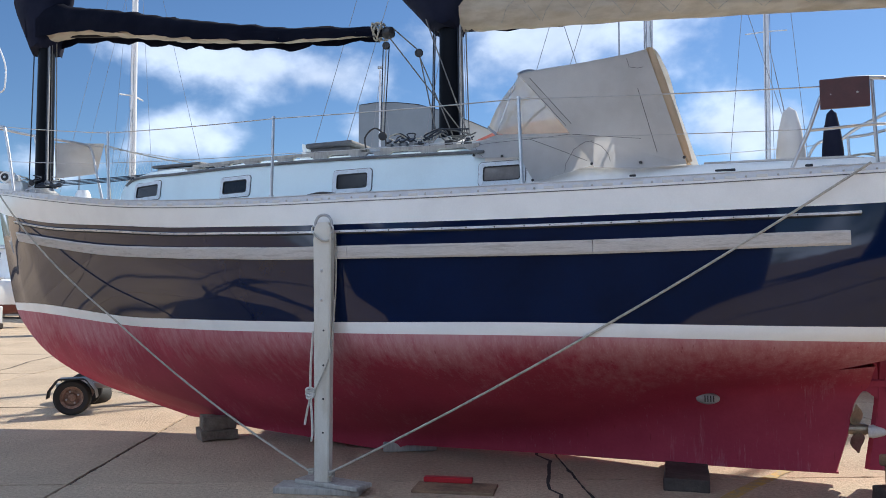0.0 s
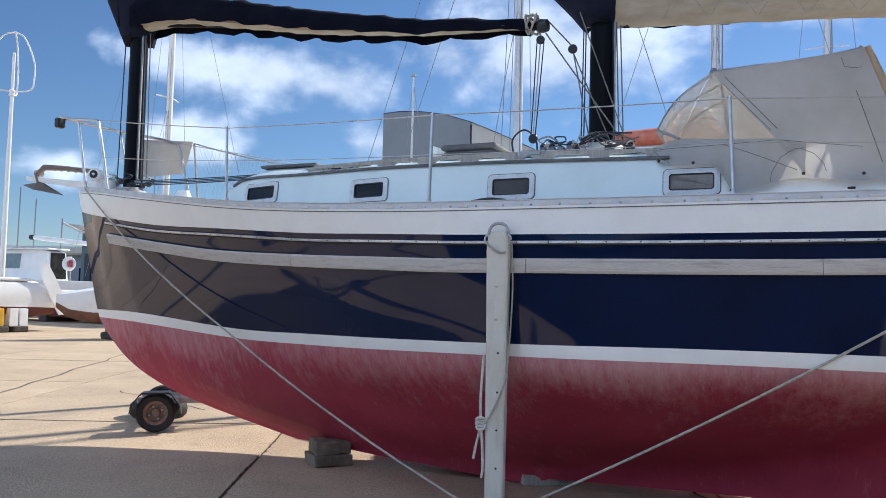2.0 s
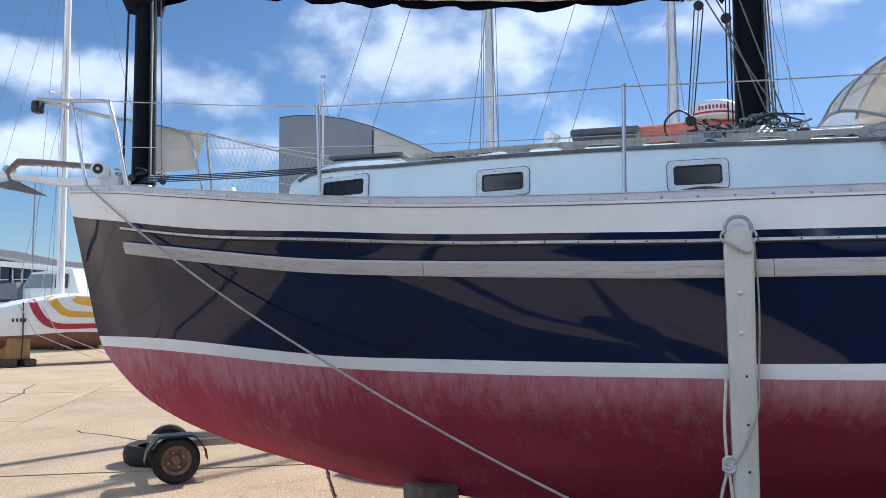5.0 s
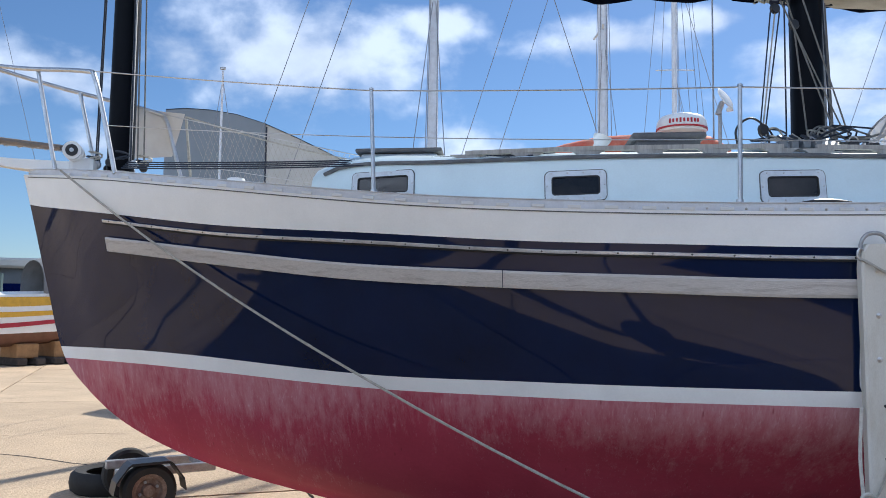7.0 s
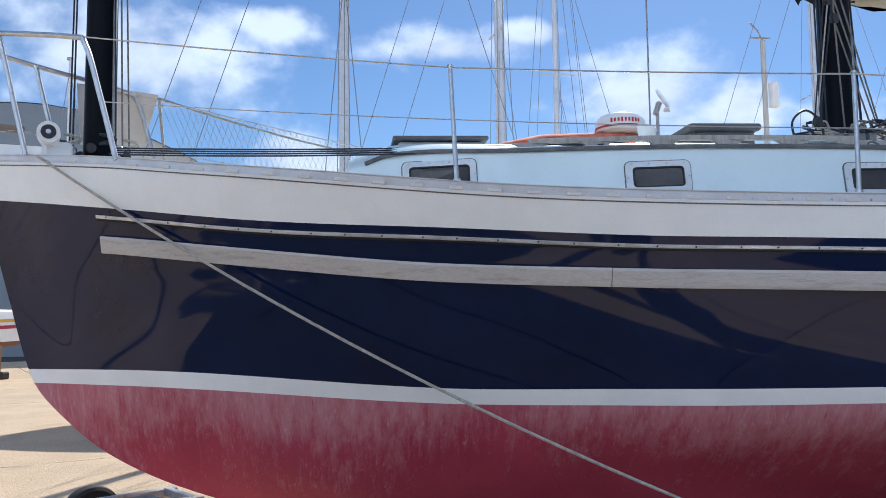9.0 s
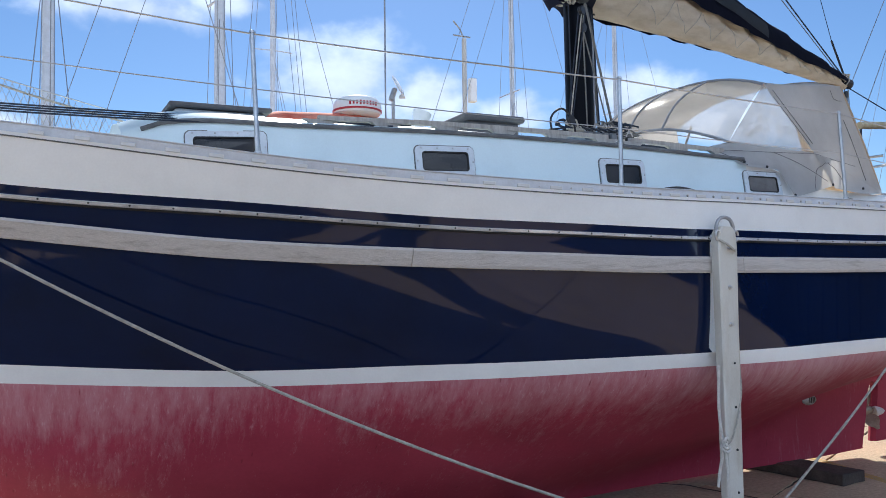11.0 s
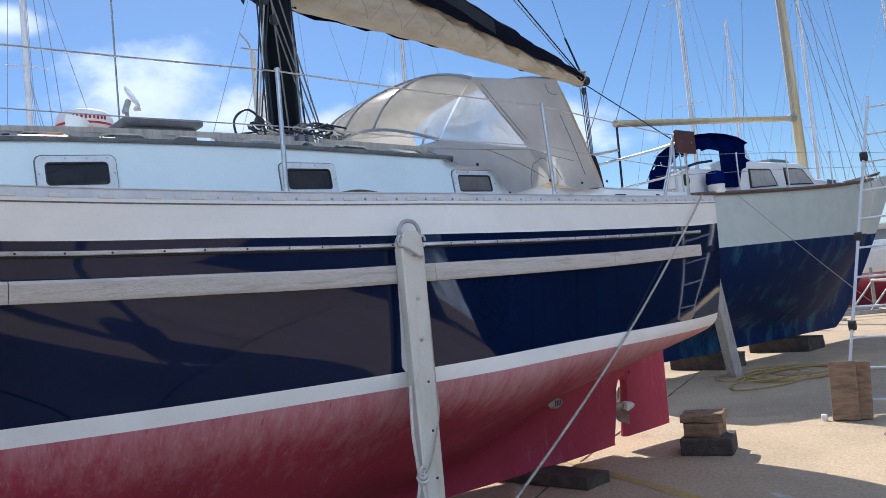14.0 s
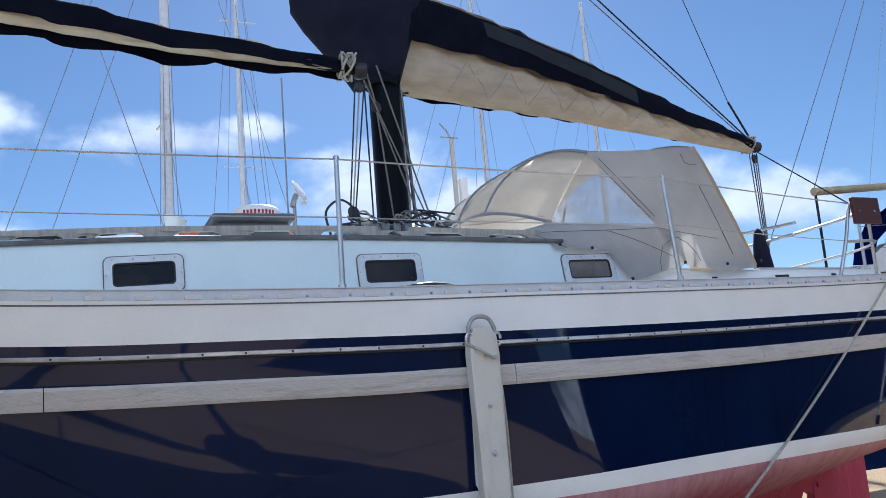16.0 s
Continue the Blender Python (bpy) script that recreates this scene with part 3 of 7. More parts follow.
boat = thing("sailboat", "navy two-masted sailboat with worn red bottom, shored upright on concrete", "sailboat")
hull = part("hull", transom_band(hull_band(bmesh.new(), BLUE, STRIPE_T, 14), BLUE, STRIPE_T, 10), NAVY, boat, "glossy navy blue topsides", True, 50)
part("sheer_band", transom_band(hull_band(bmesh.new(), SHEER, BLUE, 4), SHEER, BLUE, 4), CREAM, hull, "cream painted band under the rail", True, 50)
part("boot_stripe", transom_band(hull_band(bmesh.new(), STRIPE_T, STRIPE_B, 3), STRIPE_T, STRIPE_B, 3), WHITE, hull, "white waterline stripe", True, 50)
part("bottom", transom_band(hull_band(bmesh.new(), STRIPE_B, KEELH, 30, 130), STRIPE_B, CANOE, 8), RED, hull, "chalky maroon bottom paint with scrubbed streaks", True, 60)


def keel_mesh():
    """The flat sole of the keel."""
    rings = []
    for i in range(61):
        x = -5.72 + (0.36 + 5.72) * i / 60
        zb = lerp_table(x, KEELB)
        h = half_breadth(x, zb)
        rings.append([(x, CL - h, zb + 0.012), (x, CL - h * 0.9, zb - 0.004), (x, CL + h * 0.9, zb - 0.004), (x, CL + h, zb + 0.012)])
    return loft(bmesh.new(), rings)


part("keel", keel_mesh(), RED, boat, "sole of the long shallow keel", False)


def aperture_edge(z):
    """The after edge of the keel ahead of the propeller: it rakes aft as it rises."""
    return lerp_table(z, [(0.05, 0.335), (0.35, 0.43), (0.60, 0.48), (0.68, 0.53), (0.74, 0.60), (1.2, 0.62)])


def deadwood_mesh():
    """The thin after end of the keel, raked ahead of the propeller."""
    bm = bmesh.new()
    for side in (-1, 1):
        rows_ = []
        for k in range(26):
            u = k / 25
            row = []
            for j in range(19):
                x = -1.1 + 1.46 * u
                zb, zt = lerp_table(x, KEELB), lerp_table(x, CANOE) + 0.10 * (1 - u)
                z = zb + (zt - zb) * j / 18
                x = -1.1 + (aperture_edge(z) + 1.1) * u
                row.append((x, CL + side * (half_breadth(x, z) + 0.003), z))
            rows_.append(row)
        loft(bm, rows_, closed=False)
        end = rows_[-1]
        loft(bm, [end, [(x + 0.012, CL, z) for x, _, z in end]], closed=False)
    return bm


part("deadwood", deadwood_mesh(), RED, boat, "after end of the keel", True, 50)


def rudder_mesh():
    rings = []
    for k in range(13):
        z = 0.10 + (1.10 - 0.10) * k / 12
        fwd = lerp_table(z, [(0.1, 0.545), (0.62, 0.63), (1.1, 0.66)])
        aft = 1.32 + 0.06 * z
        ring = []
        for a in range(16):
            u = a / 16 * 2 * math.pi
            cx, r = (fwd + aft) / 2, (aft - fwd) / 2
            x = cx + r * math.cos(u)
            t = 0.045 * (1 - ((x - fwd) / (aft - fwd)) ** 2 * 0.7)
            ring.append((x, CL + t * (1 if math.sin(u) > 0 else -1) * min(1, abs(math.sin(u)) * 2.5), z))
        rings.append(ring)
    return loft(bmesh.new(), rings)


rudder = part("rudder", rudder_mesh(), RED, boat, "maroon painted rudder blade", True, 50)
part("hinge", box((0.64, CL - 0.045, 0.76), (0.16, 0.03, 0.06), bevel=0.01), RED, rudder, "painted rudder hinge")
part("hinge_strap", box((0.72, CL - 0.052, 0.76), (0.04, 0.014, 0.14), bevel=0.004), RED, rudder)
part("pintle", tube([(0.655, CL, 0.66), (0.655, CL, 1.0)], 0.02), BRONZE, rudder)
# skeg between keel and rudder above the propeller opening
sk = bmesh.new()
loft(sk, [[(x, CL - h, zt), (x, CL - h, zb), (x, CL + h, zb), (x, CL + h, zt)] for x, zb, zt, h in ((0.34, 0.62, 1.0, 0.045), (0.44, 0.655, 1.05, 0.044), (0.52, 0.70, 1.05, 0.042), (0.58, 0.695, 1.05, 0.04), (0.66, 0.63, 1.05, 0.038))])
part("skeg", sk, RED, boat, smooth=False)
prop = part("propeller", turned([(0.0, -0.09), (0.03, -0.085), (0.045, -0.04), (0.045, 0.06), (0.025, 0.1), (0, 0.11)], pose(0.5, CL, 0.40, 0, 90, 0), 14), BRONZE, boat, "bronze propeller with a whitened blade", True)
for n_blade, ang in enumerate((20, 140, 260)):
    bl = bmesh.new()
    rr = []
    for k in range(6):
        r = 0.04 + 0.17 * k / 5
        wd = 0.07 * math.sin(math.pi * min(0.95, (k + 0.8) / 5.6))
        tw = radians(55 - 25 * k / 5)
        ring = []
        for a in range(6):
            u = 2 * math.pi * a / 6
            px, py = wd * math.cos(u), 0.006 * math.sin(u)
            ring.append(pose(0.5, CL, 0.40, ang, 0, 0) @ Vector((px * math.sin(tw) + py, px * math.cos(tw), r)))
        rr.append(ring)
    part("blade", loft(bl, rr), BRONZE, prop, "", True)
part("anode", turned([(0.05, 0.0), (0.052, 0.03), (0.03, 0.10), (0.0, 0.14)], pose(0.585, CL - 0.03, 0.39, 0, 90, -12), 14), PROPWHITE, prop, "white anode cone", True)
part("shaft", tube([(0.28, CL, 0.42), (0.62, CL, 0.40)], 0.018), BRONZE, boat)
# through-hull scoop and small fittings on the bottom
y_sc = CL - half_breadth(-0.58, 0.66)
sc = part("seacock_scoop", turned([(0.0, 0.0), (0.055, 0.0), (0.06, 0.015), (0.045, 0.03), (0.0, 0.034)], pose(-0.58, y_sc + 0.02, 0.62, 90, 0, 0) @ Matrix.Diagonal((1.55, 0.8, 1, 1)), 18), GALV, boat, "grey slotted intake scoop on the bottom", True)
for k in range(4):
    part("slot", box((-0.60 + 0.022 * k, y_sc - 0.016, 0.62), (0.008, 0.004, 0.05), bevel=0), BLACKPL, sc)

# ---- deck, rail and rubbing strips ----
XS_DECK = [-8.82 + (X_TR + 8.82) * (i / 70) for i in range(71)]
dk = bmesh.new()
loft(dk, [[(x, CL + half_breadth(x, curve_table(x, SHEER)) * k, curve_table(x, SHEER) + 0.012 + 0.06 * (1 - k * k) * min(1, half_breadth(x, 2.3))) for k in (-0.985, -0.75, -0.4, 0, 0.4, 0.75, 0.985)] for x in XS_DECK], closed=False)
part("deck", dk, DECKW, boat, "off-white deck", True, 60)


def side_strip(table, x0, x1, depth, height, drop=0.0, side=-1, n=80, out=0.0, up=0.0):
    """A moulding along the topsides under the line of a table."""
    bm = bmesh.new()
    rings = []
    for i in range(n + 1):
        x = x0 + (x1 - x0) * i / n
        z = curve_table(x, table) - drop
        y0 = half_breadth(x, z) - 0.004 + out
        y1 = half_breadth(x, z - height) - 0.004 + out
        rings.append([(x, CL + side * a, b) for a, b in ((y0, z), (y0 + depth * 0.8, z), (y0 + depth, z - height * 0.15), (y1 + depth, z - height * 0.85), (y1 + depth * 0.8, z - height), (y1, z - height))])
    return loft(bm, rings)


for side in (-1, 1):
    rail = part("toe_rail", side_strip([(a, b + 0.045) for a, b in SHEER], -8.8, 0.98, 0.012, 0.062, side=side, out=-0.016), ALLOY, boat, "slotted alloy toe rail", True, 35)
    part("rail_lip", side_strip([(a, b + 0.049) for a, b in SHEER], -8.8, 0.98, 0.030, 0.006, side=side, out=-0.024), ALLOY, rail)
    # narrow dark line along the foot of the rail
    part("rail_dark_line", side_strip([(a, b - 0.0165) for a, b in SHEER], -8.8, 0.98, 0.010, 0.006, side=side, out=0.0), MOULD, rail, "dark line under the rail", True, 35)
    strip = part("rub_strip", side_strip([(a, b - 0.045) for a, b in BLUE], -7.95, 0.50, 0.022, 0.020, side=side), STRIPM, boat, "pale metal rubbing strip", True, 35)
    # black line along the lower edge of the metal strip
    part("strip_dark_edge", side_strip([(a, b - 0.066) for a, b in BLUE], -7.95, 0.50, 0.016, 0.010, side=side), BLACK, strip, "black line below the strip", True, 35)
    if side < 0:
        strip_screw = finish("strip_screw", turned([(0.0, 0.0), (0.006, 0.0), (0.004, 0.003), (0, 0.003)], pose(0, 0, 0, 90, 0, 0), 6), BLACK, True)
        for k in range(41):
            x = -7.88 + 0.2 * k + 0.012 * math.sin(k * 2.3)
            z = curve_table(x, BLUE) - 0.055
            o = new("strip_screw", strip_screw)
            o.parent = strip
            o.matrix_basis = pose(x, CL - half_breadth(x, z) - 0.0175, z, 0, 0, math.degrees(math.atan2(half_breadth(x - 0.1, z) - half_breadth(x + 0.1, z), 0.2)))
    st = bmesh.new()
    cuts = [-7.93, -5.1, -3.02, -1.2, 0.43]
    first = True
    for a, b in zip(cuts, cuts[1:]):
        pl = side_strip(STRAKE, a + 0.002, b - 0.002, 0.035, 0.098, side=side, n=30)
        ob = part("rubbing_strake", pl, TEAK, boat, "weathered grey teak rubbing strake")
# slots and bolts in the near toe rail
slot_me = None
for k in range(46):
    x = -8.3 + 0.2 * k
    if x > 0.9:
        break
    z = curve_table(x, SHEER) + 0.014
    y = CL - half_breadth(x, z) + 0.002
    yaw = math.atan2(half_breadth(x - 0.1, z) - half_breadth(x + 0.1, z), 0.2)
    if slot_me is None:
        slot_me = finish("rail_slot", box((0, 0, 0), (0.074, 0.007, 0.020), bevel=0.003), DECKW)
        bolt_me = finish("rail_bolt", turned([(0.0, 0.0), (0.009, 0.0), (0.006, 0.006), (0, 0.007)], pose(0, 0, 0, 90, 0, 0), 8), STEEL, True)
    for me, dx, nm in ((slot_me, 0.0, "rail_slot"), (bolt_me, 0.1, "rail_bolt")):
        o = new(nm, me)
        o.parent = boat
        o.matrix_basis = pose(x + dx, y - (0.001 if nm == "rail_slot" else 0.003), z - 0.004, 0, -math.degrees(math.asin((curve_table(x + 0.1, SHEER) - curve_table(x - 0.1, SHEER)) / 0.2)), math.degrees(yaw))

# ---- coachroof with its windows ----
ROOF_Z = [(-6.45, 2.62), (-6.2, 2.70), (-5.5, 2.685), (-4.2, 2.66), (-2.16, 2.605)]
CAB_H = [(-6.45, 0.46), (-6.1, 0.60), (-5.75, 0.70), (-4.8, 0.90), (-4.5, 0.95), (-3.5, 1.045), (-2.2, 1.05), (-1.0, 1.06)]


def cab_half(x):
    return curve_table(x, CAB_H)


def roof_z(x):
    return curve_table(x, ROOF_Z)


cb = bmesh.new()
rings = []
for i in range(45):
    x = -6.45 + (6.45 - 2.16) * i / 44
    h, zr = cab_half(x), roof_z(x)
    zb = curve_table(x, SHEER) - 0.02
    rings.append([(x, CL + a * h + b, z) for a, b, z in ((-1, -0.05, zb), (-1, 0.0, zr - 0.03), (-1, 0.015, zr), (-0.93, 0.0, zr + 0.03), (-0.6, 0, zr + 0.11), (0, 0, zr + 0.16), (0.6, 0, zr + 0.11), (0.93, 0, zr + 0.03), (1, -0.015, zr), (1, 0, zr - 0.03), (1, 0.05, zb))])
loft(cb, rings)
cabin = part("coachroof", cb, CABINW, boat, "pale blue-white coachroof", True, 45)
for side in (-1, 1):
    tr_ = bmesh.new()
    add_tube(tr_, [(x, CL + side * (cab_half(x) - 0.004), roof_z(x) + 0.004) for x in np.linspace(-6.35, -2.17, 40)], 0.014, 6)
    part("roof_moulding", tr_, MOULD, cabin, "dark grey roof edge moulding", True)
WINDOWS = [(-6.09, -5.73, 2.612, 2.492), (-4.79, -4.49, 2.548, 2.424), (-3.50, -3.20, 2.508, 2.378), (-2.17, -1.86, 2.482, 2.36)]


def rounded(x0, x1, z1, z0, r, n=5):
    pts = []
    for cx, cz, a0 in ((x1 - r, z1 - r, 0), (x0 + r, z1 - r, 90), (x0 + r, z0 + r, 180), (x1 - r, z0 + r, 270)):
        for k in range(n + 1):
            a = radians(a0 + 90 * k / n)
            pts.append((cx + r * math.cos(a), cz + r * math.sin(a)))
    return pts


def cab_side(x, z, out):
    zb = curve_table(x, SHEER) - 0.02
    if x < -2.16:
        zt, foot = roof_z(x) - 0.03, 0.05
    else:
        zt, foot = lerp_table(x, [(-2.16, 2.58), (-1.80, 2.54), (-1.6, 2.42)]), 0.06
    lean = foot * max(0.0, 1 - (z - zb) / (zt - zb))
    return CL - (cab_half(x) if x < -2.16 else 1.05) - lean - out


for x0, x1, z1, z0 in WINDOWS:
    fr = bmesh.new()
    outer, inner = rounded(x0 - 0.038, x1 + 0.038, z1 + 0.034, z0 - 0.034, 0.032), rounded(x0, x1, z1, z0, 0.022)
    loft(fr, [[(x, cab_side(x, z, -0.004), z) for x, z in outer], [(x, cab_side(x, z, 0.012), z) for x, z in outer], [(x, cab_side(x, z, 0.016), z) for x, z in inner], [(x, cab_side(x, z, -0.004), z) for x, z in inner]], caps=False)
    win = part("window", fr, FRAMEW, cabin, "small alloy-framed cabin window with smoked pane", False)
    gasket = rounded(x0 + 0.009, x1 - 0.009, z1 - 0.009, z0 + 0.009, 0.016)
    gk = bmesh.new()
    loft(gk, [[(x, cab_side(x, z, o_), z) for x, z in ring] for ring, o_ in ((inner, 0.006), (inner, 0.0135), (gasket, 0.0135), (gasket, 0.006))], caps=False)
    part("gasket", gk, BLACK, win, "black rubber gasket")
    gl = bmesh.new()
    gl.faces.new([gl.verts.new((x, cab_side(x, z, 0.007), z)) for x, z in inner])
    bmesh.ops.solidify(gl, geom=gl.faces[:], thickness=0.004)
    # aftermost pane: light from behind is put into its colour
    aft = x0 > -2.6
    part("pane", gl, TAUPEGL if aft else SMOKED, win, "smoked pane, light from behind put into its taupe colour" if aft else "dark smoked pane")
    # thin dark ring paints in the shadow outline of the raised frame
    shade_edge = bmesh.new()
    ring = rounded(x0 - 0.044, x1 + 0.044, z1 + 0.040, z0 - 0.040, 0.036)
    loft(shade_edge, [[(x, cab_side(x, z, o_), z) for x, z in rr] for rr, o_ in ((ring, -0.003), (ring, 0.004), (outer, 0.004))], caps=False)
    part("shadow_ring", shade_edge, MOULD, win, "dark outline painting the shadow round the frame")
    for x, z in [(x0 - 0.028, (z0 + z1) / 2), (x1 + 0.028, (z0 + z1) / 2)] + [(x0 + (x1 - x0) * k / 3, zz) for k in range(4) for zz in (z0 - 0.02, z1 + 0.02)]:
        part("screw", turned([(0, 0), (0.006, 0), (0.004, 0.004), (0, 0.004)], pose(x, cab_side(x, z, 0.013), z, 90, 0, 0), 6), STEEL, win)


def grab_rail(x0, x1, y_in, feet):
    """A long handrail on low feet along the roof edge."""
    rl = bmesh.new()
    n = 40
    rings = []
    for i in range(n + 1):
        x = x0 + (x1 - x0) * i / n
        y = CL - cab_half(x) + y_in
        z = roof_z(x) + 0.085
        rings.append([(x, y - 0.018, z - 0.016), (x, y - 0.018, z + 0.012), (x, y + 0.018, z + 0.016), (x, y + 0.018, z - 0.016)])
    loft(rl, rings)
    bar = part("grab_rail", rl, GREYWOOD, boat, "silvered timber grab rail on the roof edge")
    for k in range(feet):
        x = x0 + (x1 - x0) * (k + 0.04) / (feet - 0.92)
        y = CL - cab_half(x) + y_in
        z = roof_z(x)
        ft = bmesh.new()
        loft(ft, [[(x - w, y - 0.016, zz), (x + w, y - 0.016, zz), (x + w, y + 0.016, zz), (x - w, y + 0.016, zz)] for w, zz in ((0.05, z + 0.0), (0.055, z + 0.03), (0.085, z + 0.058), (0.12, z + 0.072))])
        part("rail_foot", ft, GREYWOOD, bar)
    return bar


grab_rail(-5.35, -3.35, 0.13, 6)
grab_rail(-3.15, -2.25, 0.13, 3)


def hatch(x, y, lx, ly, z, h, label, mat=None, lid=0.05):
    b = part("hatch", box((x, y, z + h / 2), (lx, ly, h), bevel=0.02, seg=2), mat or PADGREY, boat, label)
    part("hatch_lid", box((x, y, z + h + 0.018), (lx + 0.07, ly + 0.07, lid), bevel=lid * 0.42, seg=3), PADGREY, b, "grey padded hatch lid")
    return b


hatch(-5.85, CL, 0.56, 0.6, 2.80, 0.05, "low foredeck hatch", FRAMEW, 0.03)
hatch(-3.95, CL - 0.16, 0.44, 0.50, 2.79, 0.11, "coachroof hatch with a grey padded lid")
part("sliding_hatch", box((-2.35, CL, 2.80), (0.6, 0.7, 0.10), bevel=0.03, seg=2), WHITE, boat, "white companionway slide")
part("dorade_box", turned([(0.0, 0), (0.09, 0.0), (0.08, 0.05), (0.06, 0.10), (0.0, 0.11)], pose(-7.0, CL - 0.45, 2.55), 16), WHITE, boat, "white deck vent", True)

# ---- cockpit coaming aft of the roof ----
cm = bmesh.new()
rings = []
for i in range(22):
    x = -2.16 + (0.75 + 2.16) * i / 21
    o = lerp_table(x, [(-2.16, 1.05), (-1.0, 1.05), (0.75, 0.98)])
    zt = lerp_table(x, [(-2.16, 2.60), (-1.80, 2.56), (-1.6, 2.44), (-1.0, 2.40), (0.75, 2.37)])
    zb = curve_table(x, SHEER) - 0.02
    rings.append([(x, CL - o - 0.06, zb), (x, CL - o, zt - 0.02), (x, CL - o + 0.02, zt), (x, CL - o + 0.16, zt), (x, CL - o + 0.2, zb - 0.2), (x, CL + o - 0.2, zb - 0.2), (x, CL + o - 0.16, zt), (x, CL + o - 0.02, zt), (x, CL + o, zt - 0.02), (x, CL + o + 0.06, zb)])
loft(cm, rings)
part("coaming", cm, CREAM, boat, "off-white cockpit coaming", False)
part("cockpit_cap", box((0.0, CL - 0.93, 2.392), (1.0, 0.10, 0.02), (0, 1, 1.5), 0.006), TEAK, boat, "weathered timber coaming cap")

# ---- masts, booms and covered sails ----
def mast(x, top_z, base_z, r0, r1, label):
    m = part("mast", tube([(x + 0.0147 * k * (top_z - base_z) / 10, CL - 0.0128 * k * (top_z - base_z) / 10, base_z + (top_z - base_z) * k / 10) for k in range(11)], [r0 + (r1 - r0) * k / 10 for k in range(11)], 24), BLACKSPAR, boat, label, True)
    part("mast_collar", turned([(r0 + 0.07, -0.02), (r0 + 0.07, 0.03), (r0 + 0.02, 0.07), (r0 + 0.004, 0.09)], pose(x, CL, base_z), 24), GALV, m, "", True)
    part("luff_track", tube([(x + (r0 + (r1 - r0) * k / 10) * 0.96 + 0.0147 * k * (top_z - base_z) / 10, CL - 0.045 - 0.0128 * k * (top_z - base_z) / 10, base_z + 0.12 + (top_z - base_z - 0.2) * k / 10) for k in range(11)], 0.013, 6), GALV, m, "grey sail track up the after side", True)
    return m


foremast = mast(-8.08, 13.0, 2.70, 0.102, 0.058, "thick black unstayed foremast")
mainmast = mast(-2.87, 13.5, 2.74, 0.118, 0.06, "thick black unstayed mainmast")


def sail_cover(path, tops, port, star, wide, scallop, label):
    """A canvas cover thrown over a furled sail: open below, longer on the far side."""
    bm = bmesh.new()
    n = 64
    pts = smooth_line(path, 32)
    m = len(pts) - 1
    rings, inner = [], []
    for i in range(n + 1):
        u = i / n
        p = pts[round(u * m)]
        t = (pts[min(round(u * m) + 1, m)] - pts[max(round(u * m) - 1, 0)])
        side = Vector((t.y, -t.x, 0)).normalized()      # towards the port side
        if side.y > 0:
            side = -side
        zt, zp, zs, w = (lerp_table(u, tb) for tb in (tops, port, star, wide))
        dip = scallop * (abs(math.sin(u * 9.5 * math.pi)) - 0.3)
        wob = 0.014 * noise.noise(Vector((u * 14, 3.3, 0)))
        ring = []
        for a, z in ((1.0, zp - dip * 0.6), (1.06, zp + 0.35 * (zt - zp)), (0.86, zp + 0.72 * (zt - zp)), (0.45, zt - 0.02), (0.0, zt), (-0.45, zt - 0.02), (-0.9, zs + 0.7 * (zt - zs)), (-1.05, zs + 0.3 * (zt - zs)), (-0.75, zs - dip)):
            q = p + side * (a * w + wob * 1.4 + 0.012 * noise.noise(Vector((u * 22, a * 3, z * 4))))
            ring.append(Vector((q.x, q.y, z + wob + 0.010 * noise.noise(Vector((u * 30, a * 4, 7))))))
        rings.append(ring)
        zc, hh = (zp + zs) / 2 + 0.35 * (zt - zp) * 0.5, 0
        zlow = zs + (0.03 if p.x < -3.1 else -0.06)
        ztop = zp + 0.5 * (zt - zp)
        body = []
        for k in range(30):
            a = 2 * math.pi * k / 30
            rw = w * 0.74 * (1 + 0.10 * math.sin(9 * a + 5 * noise.noise(Vector((u * 5, 2.0, 0)))) + 0.10 * noise.noise(Vector((u * 26, math.cos(a) * 2, math.sin(a) * 2))))
            q = p + side * (rw * math.cos(a))
            q = q + side * 0.02 * math.sin(u * 61 + 3 * math.sin(a * 2)) * max(0, math.cos(a))
            body.append(Vector((q.x, q.y, (zlow + ztop) / 2 + (ztop - zlow) / 2 * math.sin(a) * (1 + 0.05 * noise.noise(Vector((u * 30, a, 1)))))))
        inner.append(body)
    loft(bm, rings, closed=False)
    bmesh.ops.solidify(bm, geom=bm.faces[:], thickness=0.006)
    cover = part("sail_cover", bm, NAVYCLOTH, boat, label, True, 60)
    sail = part("furled_sail", loft(bmesh.new(), inner), SAILCLOTH, boat, "cream sail flaked under its cover", True, 70)
    return cover, sail


